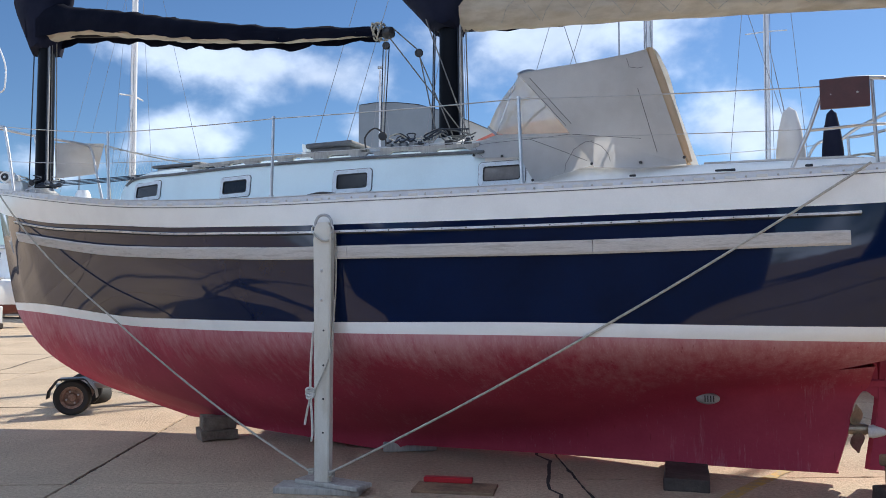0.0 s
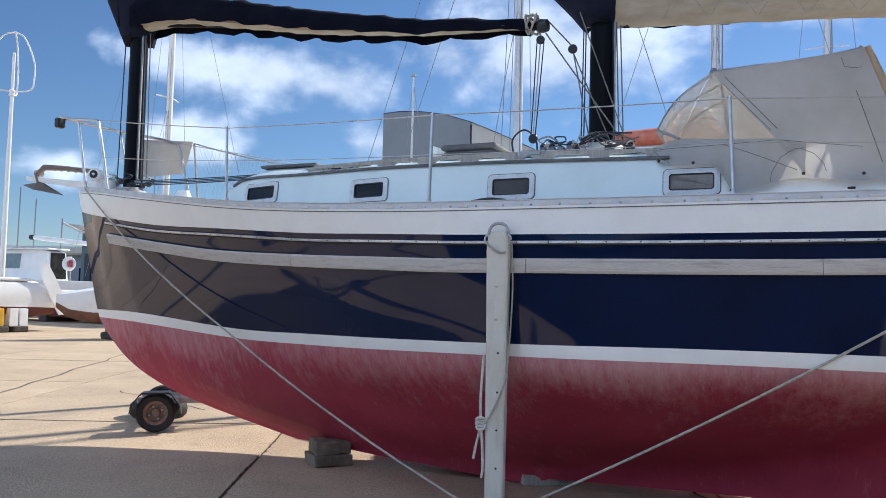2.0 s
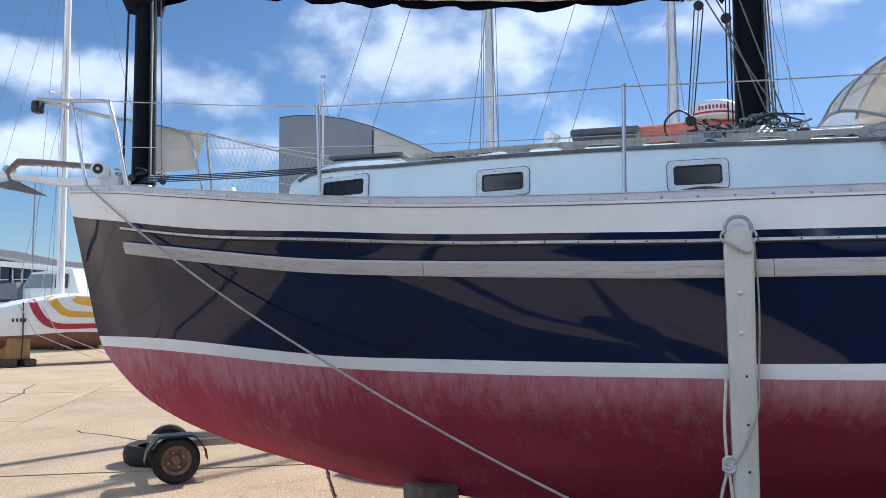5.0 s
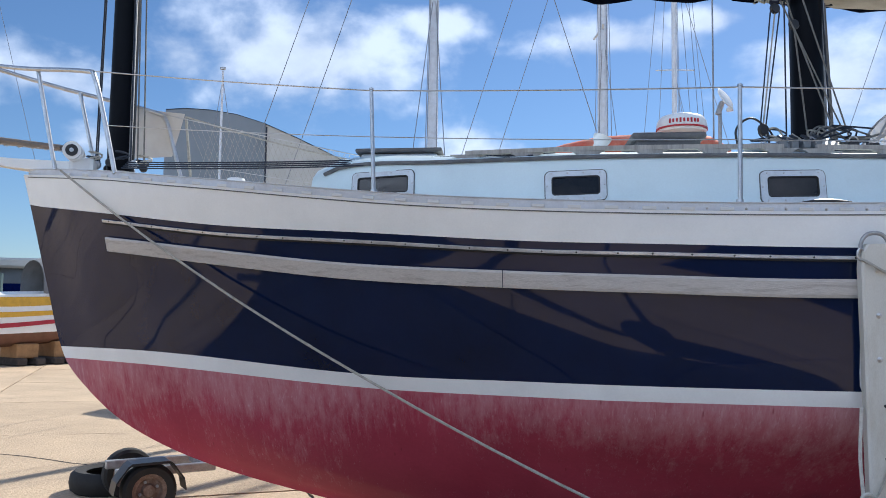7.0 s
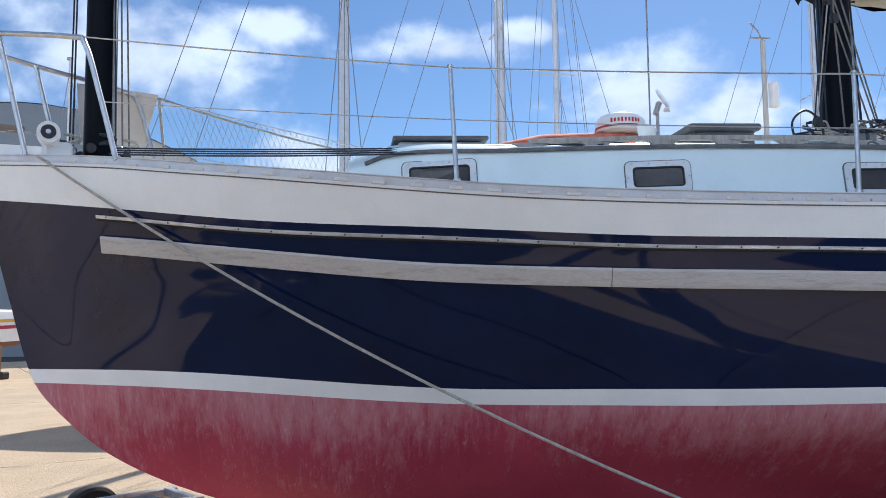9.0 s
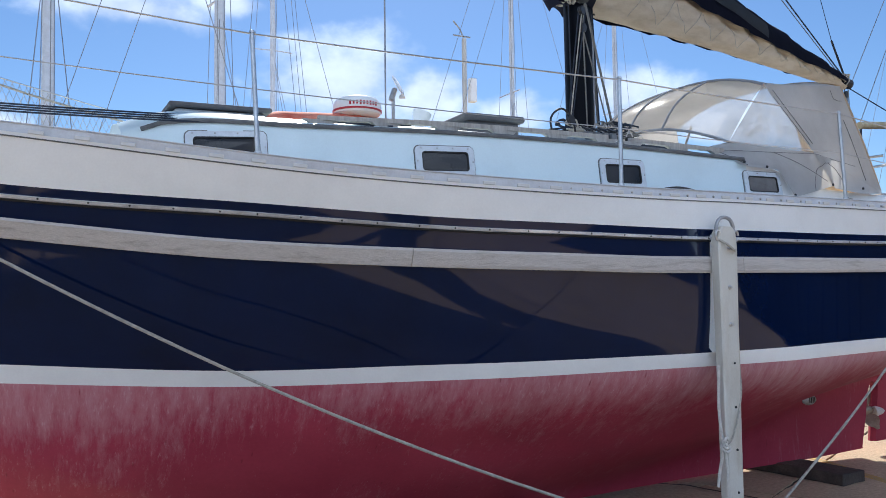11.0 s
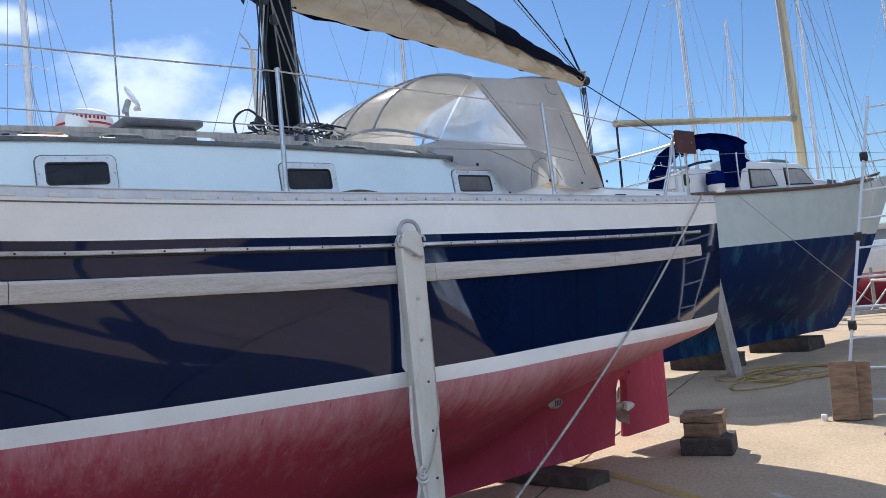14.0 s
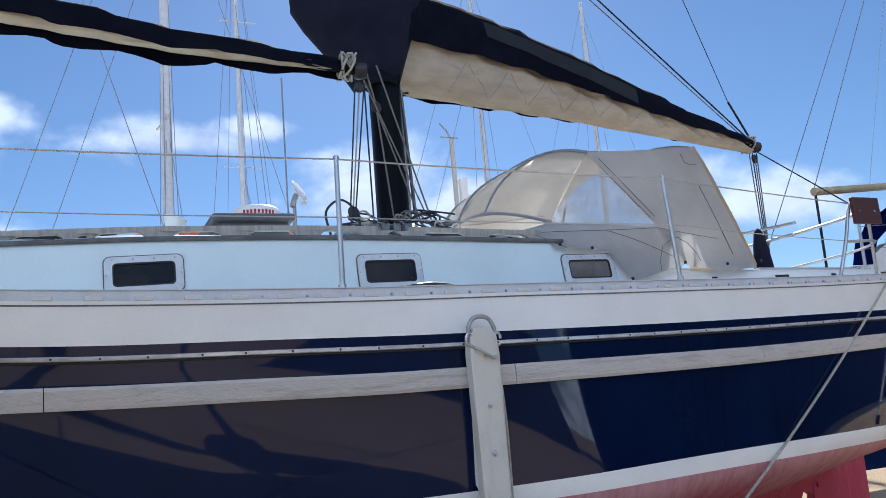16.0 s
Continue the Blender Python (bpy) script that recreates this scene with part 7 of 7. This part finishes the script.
for mt, pts in ((CRIMSON, [(0.30, 1.86, 0.22), (0.42, 1.55, 0.22), (0.66, 1.25, 0.20), (1.0, 1.12, 0.17), (1.6, 1.10, 0.15), (3.0, 1.13, 0.13), (4.6, 1.26, 0.12), (6.7, 1.46, 0.11), (8.8, 1.55, 0.10)]),
                (YELLOW, [(0.80, 1.98, 0.26), (0.95, 1.72, 0.24), (1.22, 1.50, 0.20), (1.7, 1.44, 0.17), (3.0, 1.44, 0.15), (4.6, 1.52, 0.13), (6.7, 1.66, 0.10), (8.8, 1.74, 0.09)]),
                (YELLOW, [(1.35, 2.03, 0.10), (1.7, 1.84, 0.24), (3.0, 1.80, 0.27), (4.6, 1.86, 0.24), (6.2, 1.90, 0.10)])):
    bm, rows_ = bmesh.new(), []
    fine = smooth_line([(a, b, c) for a, b, c in pts], 6)
    for k, q in enumerate(fine):
        d_ = (fine[min(k + 1, len(fine) - 1)] - fine[max(k - 1, 0)])
        nx_, nz_ = -d_.z * 0 - d_.y, d_.x
        ln = math.hypot(nx_, nz_) or 1
        ring = []
        for sg in (0.5, -0.5):
            ss, zz = q.x + sg * q.z * nx_ / ln, q.y + sg * q.z * nz_ / ln
            zt, zm, w = (lerp_table(ss, [(r[0], r[n_]) for r in TRI]) for n_ in (1, 2, 4))
            v = (zz - zm) / (zt - zm)
            a = lerp_table(v, [(0, 0.92), (0.3, 1.0), (0.7, 1.0), (0.93, 0.90), (1.0, 0.6)])
            ring.append(trm @ Vector((ss, 0.6 - a * w - 0.012, min(zz, zt))))
        rows_.append(ring)
    part("stripe", loft(bm, rows_, closed=False), mt, trh, "", True)
for s_, w_, h_ in ((0.0, 0.85, 0.80), (3.9, 0.9, 0.62), (5.0, 0.8, 0.68), (8.0, 0.8, 1.0)):
    part("cradle_block", box(trm @ Vector((s_, 0.55, h_ / 2 + 0.1)), (w_ * 0.72, 0.9, h_ - 0.2), (0, 0, 61.3), 0.03), CRADLE, tri, "orange-brown timber cradle")
    for dx in (-0.3, 0.3):
        part("cradle_foot", box(trm @ Vector((s_ + dx * w_, 0.5, 0.11)), (0.28, 1.3, 0.22), (0, 0, 61.3), 0.04), DARKWOOD, tri, "dark baulk")
for s_ in (0.15, 0.75):
    part("mooring_line", tube([trm @ Vector((s_ - 0.2, 0.1, 1.75)), trm @ Vector((s_ + 0.1, -0.4, 0.9)), trm @ Vector((s_ + 1.4, -0.9, 0.25))], 0.012, 5), ROPE, tri)
part("strop", tube([trm @ Vector((0.05, 0.03, 1.8)), trm @ Vector((0.05, 0.0, 0.8)), trm @ Vector((0.02, 0.0, 0.2))], 0.018, 5), DARKROPE, tri)
for k in range(4):
    part("lettering_bar", box(trm @ Vector((-0.22 + 0.11 * k, 0.6 - 0.575, 1.30)), (0.05, 0.01, 0.09), (0, 0, 61.3), 0), BLACKPL, tri)
# grey hood with clear windows and a pram rail on the trimaran's deck
gh = part("spray_hood", loft(bmesh.new(), [[trm @ Vector((s_, 0.6 + w * math.cos(a), 2.08 + (z - 2.08) * max(0, math.sin(a)) ** 0.6)) for a in np.linspace(0, math.pi, 11)] for s_, z, w in ((4.2, 3.05, 0.62), (4.9, 3.27, 0.64), (5.55, 3.2, 0.62), (6.0, 2.7, 0.58), (6.4, 2.2, 0.55))], closed=False), GREYCANV, tri, "grey canvas hood", True, 60)
part("hood_window", plate([trm @ Vector(p) for p in ((4.5, -0.075, 2.4), (5.2, -0.075, 2.4), (5.15, -0.03, 3.0), (4.6, -0.03, 3.0))], 0.02), VINYL, gh, "clear window")
part("hood_window", plate([trm @ Vector(p) for p in ((5.35, -0.07, 2.4), (6.05, -0.04, 2.35), (5.65, -0.01, 3.0), (5.4, -0.03, 3.02))], 0.02), VINYL, gh, "clear window")
far_mast(tri, -20.7, 22.2, 1.8, 14.0, 0.12, WHITE)

cat_ = thing("catamaran", "white catamaran with lifted rudder and maroon bottom on blocks", "boat")
ctm = pose(-26.4, 21.2, 0, 0, 0, 78.5)
slim_hull(cat_, ctm, [(-6.5, 1.95, 1.2, 0.9, 0.1), (-4.5, 1.85, 0.95, 0.6, 0.5), (-0.8, 1.80, 0.90, 0.5, 0.62), (1.0, 1.80, 0.88, 0.52, 0.62), (1.75, 1.35, 0.85, 0.62, 0.55)], "dull maroon bottom paint", MAROONB)
part("deck_edge", box(ctm @ Vector((-1.5, 0.6, 1.86)), (4.4, 1.1, 0.12), (0, 0, 78.5), 0.05, 2), WHITE, cat_)
rb_ = [(1.02, 2.48), (1.22, 2.46), (1.5, 2.0), (1.78, 1.45), (1.9, 0.95), (1.98, 0.62), (1.75, 0.60), (1.62, 0.80), (1.45, 1.12), (1.2, 1.55), (1.02, 2.0)]
part("rudder_blade", plate([ctm @ Vector((a, -0.12, b)) for a, b in rb_], 0.09), WHITE, cat_, "white curved rudder blade, lifted")
part("transom_box", box(ctm @ Vector((2.15, 0.5, 1.15)), (0.7, 0.9, 0.75), (0, 0, 78.5), 0.05, 2), WHITE, cat_, "white stern step")
for s_, mt in ((-0.45, YELLOW), (0.05, WHITE), (0.4, WHITE)):
    part("cradle_block", box(ctm @ Vector((s_, 0.1, 0.52)), (0.30, 0.5, 0.62), (0, 0, 78.5), 0.02), mt, cat_, "painted prop block")
for s_ in (-0.4, 0.3):
    part("cradle_foot", box(ctm @ Vector((s_, 0.2, 0.11)), (0.55, 0.8, 0.22), (0, 0, 78.5), 0.04), DARKWOOD, cat_, "dark baulk")
part("boom", tube([(-35.5, 30.0, 4.04), (-35.2, 30.0, 4.02), (-25.5, 30.0, 3.12)], 0.12, 10), WHITE, cat_, "long white spar", True)
part("boom_cap", tube([(-35.75, 30.0, 4.06), (-35.48, 30.0, 4.04)], 0.13, 10), BLACKPL, cat_, "dark end cap", True)
part("boom_post", tube([(-27.2, 30.6, 0.0), (-27.2, 30.2, 3.2)], 0.06, 8), GALV, cat_, "", True)

cab2 = thing("cabin_cruiser", "white cabin cruiser with dark windows behind the multihulls", "boat")
part("hull", loft(bmesh.new(), [[(x, 30.0 - w, 0.7), (x, 29.8 - w * 1.15, zt), (x, 30.4 + w, zt), (x, 30.3 + w, 0.7)] for x, w, zt in ((-39.6, 0.3, 2.1), (-38.2, 0.9, 2.05), (-35, 1.2, 1.98), (-30.0, 1.2, 1.9), (-24.5, 1.1, 1.85))]), WHITE, cab2, "white hull")
part("bottom", box((-31.8, 30.1, 0.5), (13.0, 2.2, 0.55), bevel=0.15, seg=2), MAROONB, cab2)
c2 = part("cabin", loft(bmesh.new(), [[(x, 29.0, 1.95), (x, 29.15, zt), (x, 30.1, zt), (x, 30.2, 1.95)] for x, zt in ((-38.3, 2.25), (-37.9, 2.5), (-37.3, 3.28), (-37.0, 3.36), (-33.9, 3.38), (-33.5, 3.3), (-33.4, 2.0))]), WHITE, cab2, "white wheelhouse")
part("roof", box((-35.4, 29.62, 3.43), (4.0, 1.3, 0.09), bevel=0.03), WHITE, c2)
# flat dark plate paints in the shade inside the open doorway
part("doorway", plate([(-33.38, 29.14, 2.02), (-33.38, 30.08, 2.02), (-33.47, 30.03, 3.26), (-33.47, 29.2, 3.26)], 0.05), SMOKED, c2, "dark plate in place of the open doorway's shade")
for xs in ((-37.75, -37.05, -36.85, -36.85), (-36.5, -35.3, -35.3, -36.35)):
    z0, z1 = 2.5, 3.2
    part("window", plate([(xs[0], 29.03, z0), (xs[1] if xs[0] > -37 else -36.85, 29.03, z0), (xs[2], 29.10, z1), (xs[3] if xs[0] > -37 else -37.2, 29.10, z1)], 0.05), GREYGLASS, c2, "pale reflecting window")
for x, h_ in ((-38.0, 1.9), (-36.9, 3.2), (-35.8, 2.6), (-34.0, 1.6), (-31.5, 4.2), (-28.4, 3.6)):
    part("aerial", tube([(x, 30.2, 2.0), (x + 0.05, 30.2, 3.4 + h_)], 0.03, 5), WIRE, cab2)
for k in (-37.5, -33.5, -29.0, -26.0):
    part("cradle", box((k, 30.0, 0.3), (0.5, 2.2, 0.6), bevel=0.03), DARKWOOD, cab2)
c3 = part("forward_cabin", loft(bmesh.new(), [[(x, 29.0, 1.9), (x, 29.12, zt), (x, 30.8, zt), (x, 31.0, 1.9)] for x, zt in ((-28.0, 2.3), (-27.5, 3.08), (-25.6, 3.2), (-25.2, 2.0))]), WHITE, cab2, "second white cabin")
# the last plate is a doorway, its shade painted dark, not a pane
for x0, x1, lean_, mt in ((-27.75, -26.95, 0.2, GREYGLASS), (-26.85, -26.45, 0.0, GREYGLASS), (-26.3, -25.75, 0.0, SMOKED)):
    part("window", plate([(x0, 29.03, 2.45), (x1, 29.03, 2.45), (x1, 29.08, 3.0), (x0 + lean_, 29.08, 3.0)], 0.06), mt, c3)
part("foredeck_cover", loft(bmesh.new(), [[(x, 28.7, 2.0), (x, 28.75, zt), (x, 30.4, zt), (x, 30.5, 2.0)] for x, zt in ((-29.6, 2.1), (-29.2, 2.55), (-27.9, 2.7), (-27.8, 2.1))]), GREYCANV, cab2, "low grey canvas cover on the foredeck")
part("rail_post", tube([(-32.05, 29.05, 1.9), (-32.05, 29.05, 3.1)], 0.03, 6), GALV, cab2)
lb = part("lifebuoy", turned([(0.16, -0.06), (0.30, -0.06), (0.34, 0.0), (0.30, 0.06), (0.16, 0.06), (0.12, 0.0)], pose(-32.05, 28.95, 2.72, 90, 0, 20), 20, False), WHITE, cab2, "white and red lifebuoy on the rail", True)
part("lifebuoy_band", box((-31.86, 28.86, 2.72), (0.14, 0.16, 0.34), (0, 0, 20), 0.02), CRIMSON, lb, "red band")
ls = thing("long_shed", "long low grey waterfront shed with a pale roof", "shed")
part("wall", box((-52, 78, 2.6), (64, 14, 5.2), (0, 0, 12), 0), SHEDGREY, ls)
part("roof", box((-52, 78, 5.6), (66, 16, 0.9), (0, 0, 12), 0.2), SHEDWHITE, ls)
for k in range(14):
    part("door", box(Vector((-52, 78, 2.0)) + pose(0, 0, 0, 0, 0, 12) @ Vector((-28 + 4.3 * k, -7.06, 0)), (2.6, 0.1, 3.6), (0, 0, 12), 0), BLUECLOTH if k % 3 else BLACKPL, ls)
wb = thing("waterfront_building", "teal-grey waterfront building with a pale slanting roof and glazed front", "building")
EAVE = [(-67.0, 8.05), (-64.5, 7.12), (-61.0, 6.62), (-56.6, 6.0), (-52.0, 5.2), (-44.0, 4.4)]
RIDGE = [(-72.6, 8.4), (-70.8, 8.3), (-66.5, 7.75), (-61.9, 7.2), (-56.8, 6.2), (-48.0, 5.2)]
front = [(x, z - 0.12) for x, z in EAVE[1:]]
part("front_wall", plate([(-65.6, 62.0, 0), (-65.6, 62.0, 7.45)] + [(x, 62.0, z) for x, z in front] + [(-44.0, 62.0, 0)], 0.25), TEALWALL, wb, "teal-grey front wall")
part("end_wall", plate([(-65.6, 62.2, 0), (-65.6, 62.2, 7.4), (-70.2, 68.0, 7.9), (-70.2, 68.0, 0)], 0.25), TEALWALL, wb)
wroof = loft(bmesh.new(), [[(x, 60.8, z) for x, z in EAVE], [(x, 68.0, z) for x, z in RIDGE]], closed=False)
bmesh.ops.solidify(wroof, geom=wroof.faces[:], thickness=0.12)
part("roof", wroof, SHEDROOF, wb, "grey metal roof rising to the back")
part("fascia", loft(bmesh.new(), [[(x, 60.62, z - 0.10), (x, 60.62, z + 0.10), (x, 60.78, z + 0.10), (x, 60.78, z - 0.10)] for x, z in EAVE]), SHEDWHITE, wb, "pale eaves board")
for k in range(7):
    x0 = -63.5 + 2.3 * k
    top = lerp_table(x0 + 0.9, EAVE) - 0.75
    pane = part("window", plate([(x0, 61.84, 1.0), (x0 + 1.9, 61.84, 1.0), (x0 + 1.9, 61.84, top), (x0, 61.84, top)], 0.08), GREYGLASS if k < 1 else SHEDNAVY, wb, "tall glazed bay")
    for u in (0.0, 0.48, 0.96, 1.44, 1.9) if k < 1 else (0.0, 0.95):
        part("mullion", box((x0 + u, 61.76, (1.0 + top) / 2), (0.13, 0.12, top - 1.0), bevel=0.01), ALLOY, pane)
    for z in (2.6, 4.2):
        if z < top:
            part("transom", box((x0 + 0.95, 61.74, z), (1.9, 0.1, 0.10), bevel=0.01), ALLOY, pane)
part("door", box((-64.6, 61.84, 3.6), (0.8, 0.1, 2.9), bevel=0.02), SHEDNAVY, wb, "narrow dark doorway")
part("wall_lamp", box((-64.9, 61.7, 6.2), (0.7, 0.3, 0.14), bevel=0.03), WHITE, wb)
wt = thing("wind_turbine", "small white wind turbine on a tall pale pole", "wind turbine")
part("pole", tube([(-31.9, 25.3, 0), (-31.9, 25.3, 5.4), (-31.9, 25.3, 11.6)], [0.13, 0.10, 0.06], 14), WHITE, wt, "", True)
part("hub", turned([(0, -0.2), (0.12, -0.12), (0.12, 0.12), (0, 0.2)], pose(-31.9, 25.3, 9.85), 12), WHITE, wt, "", True)
for a in (10, 130, 250):
    c, s_ = math.cos(radians(a)), math.sin(radians(a))
    part("blade", tube(smooth_line([(-31.9 + 0.1 * c, 25.3 + 0.1 * s_, 9.9), (-31.9 + 0.9 * c, 25.3 + 0.9 * s_, 9.95), (-31.9 + 1.05 * c, 25.3 + 1.05 * s_, 10.4), (-31.9 + 1.0 * c, 25.3 + 1.0 * s_, 11.2), (-31.9 + 0.5 * c, 25.3 + 0.5 * s_, 12.2), (-31.9, 25.3, 12.5)], 5), 0.035, 8), WHITE, wt, "", True)
lp = thing("street_lamp", "thin yard lamp post with a flat head", "street lamp")
part("pole", tube([(-31, 62, 0), (-31, 62, 9.5)], 0.09, 8), GALV, lp, "", True)
part("head", box((-31, 61.6, 9.5), (1.3, 0.5, 0.2), bevel=0.05), BLACKPL, lp)

# unseen shed, added so that the topsides mirror something dark
sb = thing("added_dark_shed", "unseen dark blue ribbed shed, added for the hull's reflections", "shed")
part("wall", box((20.0, -4.5, 3.2), (6.0, 27.0, 6.4), bevel=0), SHEDNAVY, sb)
part("roof", box((20.0, -4.5, 6.55), (6.6, 27.6, 0.3), bevel=0.05), SHEDGREY, sb)
for k in range(27):
    part("cladding_rib", box((16.96, -17.5 + k, 3.2), (0.08, 0.12, 6.4), bevel=0), SHEDNAVY, sb)

# second unseen shed, added to darken what the topsides mirror
sb2 = thing("added_dark_shed", "unseen low dark blue shed, added for the hull's reflections", "shed")
part("wall", box((-4.0, -17.0, 2.6), (28.0, 5.0, 5.2), bevel=0), SHEDNAVY, sb2)
part("roof", box((-4.0, -17.0, 5.3), (28.6, 5.6, 0.25), bevel=0.05), SHEDGREY, sb2)
# clutter of steel cradles beyond the green yacht
for cx, cy, rz in ((15.5, 14.6, 20), (17.6, 15.6, -15), (19.5, 13.6, 40)):
    cr = thing("boat_cradle", "empty galvanised boat cradle standing in the yard", "boat cradle", "empty cradles")
    for dx in (-0.9, 0.9):
        part("beam", box((dx, 0, 0.12), (0.1, 2.4, 0.12), bevel=0.01), GALV, cr)
        for dy in (-1.1, 1.1):
            part("upright", box((dx, dy, 0.75), (0.09, 0.09, 1.3), bevel=0.01), GALV, cr)
            part("brace", tube([(dx, dy * 0.4, 0.15), (dx, dy, 0.95)], 0.03, 6), GALV, cr)
    for dy in (-1.1, 1.1):
        part("rail", box((0, dy, 1.0), (1.9, 0.08, 0.08), bevel=0.01), GALV, cr)
    cr.matrix_basis = pose(cx, cy, 0, 0, 0, rz)

fs_ = thing("far_shed", "low grey shed at the far end of the yard", "shed")
part("wall", box((78.0, 48.0, 2.2), (10.0, 60.0, 4.4), (0, 0, 12), 0), SHEDGREY, fs_)
part("roof", box((78.0, 48.0, 4.7), (11.0, 61.0, 0.6), (0, 0, 12), 0.1), SHEDWHITE, fs_)
for cx, cy, hh in ((14.2, 13.0, 0.5), (16.4, 13.3, 0.35), (21.0, 15.2, 0.6)):
    lone("timber_baulk", rough_block((cx, cy, hh / 2), (1.2, 0.5, hh), (0, 0, 25), DARKWOOD, cx, 0.02), DARKWOOD, "dark timber baulk lying on the yard", "timber", "yard timbers")

# ---- ground: one sheet to the horizon, concrete slabs on it ----
gb = bmesh.new()
R = 1800
bmesh.ops.create_grid(gb, x_segments=8, y_segments=8, size=R, matrix=Matrix.Translation((0, 0, -0.022)))
ground = lone("ground", gb, SLAB, "pale sandy concrete yard, cracked and stained", "ground", kind="structure")
jb = bmesh.new()
bmesh.ops.create_grid(jb, x_segments=1, y_segments=1, size=36, matrix=pose(-6, 14, -0.016, 0, 0, 24.5))
part("joint_bed", jb, JOINT, ground, "dark joint filler")
SU, SV, GU, GV = 4.0, 4.21, -2.67, 6.62
rng = random.Random(11)


def slab_mesh(seed):
    """A slab with slightly chipped edges."""
    r2 = random.Random(seed)
    bm = bmesh.new()
    hu, hv = SU / 2 - 0.011, SV / 2 - 0.011
    edge = []
    for (ax, ay), (bx, by), n in (((-hu, -hv), (hu, -hv), 34), ((hu, -hv), (hu, hv), 52), ((hu, hv), (-hu, hv), 34), ((-hu, hv), (-hu, -hv), 52)):
        for k in range(n):
            u = k / n
            c = r2.random() ** 4 * 0.018 + 0.004 * r2.random()
            x, y = ax + (bx - ax) * u, ay + (by - ay) * u
            edge.append((x * (1 - c / hu), y * (1 - c / hv)))
    vt = [bm.verts.new((x, y, 0.0)) for x, y in edge]
    vb = [bm.verts.new((x, y, -0.03)) for x, y in edge]
    bm.faces.new(vt)
    for i in range(len(edge)):
        j = (i + 1) % len(edge)
        bm.faces.new((vb[i], vb[j], vt[j], vt[i]))
    return finish("slab", bm, SLAB)


SLABS = [slab_mesh(s) for s in range(4)]
cu, su = math.cos(radians(24.5)), math.sin(radians(24.5))
for i in range(-9, 9):
    for j in range(-6, 9):
        u, v = GU + SU * (i + 0.5), GV + SV * (j + 0.5)
        x, y = u * cu - v * su, u * su + v * cu
        if abs(x + 5) > 34 or abs(y - 12) > 32:
            continue
        s = new("slab", SLABS[rng.randrange(4)])
        s.parent = ground
        s.matrix_basis = pose(x, y, rng.uniform(-0.003, 0.003), rng.uniform(-0.03, 0.03), rng.uniform(-0.03, 0.03), 24.5 + (180 if rng.random() > 0.5 else 0))


def strip(name, pts, w, mat, label="", z=0.0055, seed=0):
    bm = bmesh.new()
    r2 = random.Random(seed)
    rows = []
    p = [Vector((*q, z)) for q in pts]
    fine = []
    for a, b in zip(p, p[1:]):
        n = max(2, int((b - a).length / 0.12))
        fine += [a.lerp(b, k / n) for k in range(n)]
    fine.append(p[-1])
    for i, q in enumerate(fine):
        d = (fine[min(i + 1, len(fine) - 1)] - fine[max(i - 1, 0)]).normalized()
        s = Vector((-d.y, d.x, 0))
        ww = w * (0.5 + 0.12 * r2.uniform(-1, 1))
        rows.append([q + s * ww, q - s * ww])
    loft(bm, rows, closed=False)
    return part(name, bm, mat, ground, label)


strip("yellow_line", [(0.05, 7.7), (-0.3, 6.7), (-0.7, 5.44), (-1.3, 3.6)], 0.10, PAINTLINE, "worn yellow painted line", seed=2)
strip("white_line", [(-0.25, 5.2), (-0.46, 4.85), (-1.0, 4.0)], 0.09, WHITELINE, "worn white painted line", seed=3)


def crack(a, b, w, seed):
    r2 = random.Random(seed)
    a, b = Vector(a), Vector(b)
    pts = []
    for k in range(13):
        q = a.lerp(b, k / 12)
        pts.append((q.x + r2.uniform(-0.06, 0.06), q.y + r2.uniform(-0.06, 0.06)))
    strip("crack", pts, w, JOINT, "", 0.005, seed)


crack((-16.3, 16.0), (-12.2, 9.1), 0.03, 4)
crack((-11, 10.2), (-8.5, 9.2), 0.02, 6)
crack((-2.2, 7.8), (-1.3, 5.4), 0.03, 8)
crack((-3.4, 4.6), (-1.0, 5.9), 0.012, 9)
for x, y, r, sd in ((2.2, 5.3, 0.10, 9),):
    bm = bmesh.new()
    bm.faces.new([bm.verts.new((x + r * (1 + 0.5 * noise.noise(Vector((math.cos(a) * 1.7, math.sin(a) * 1.7, sd)))) * math.cos(a) * 1.6, y + r * (1 + 0.5 * noise.noise(Vector((math.cos(a) * 1.7, math.sin(a) * 1.7, sd)))) * math.sin(a), 0.0065)) for a in np.linspace(0, 2 * math.pi, 40, endpoint=False)])
    part("stain", bm, STAIN, ground)
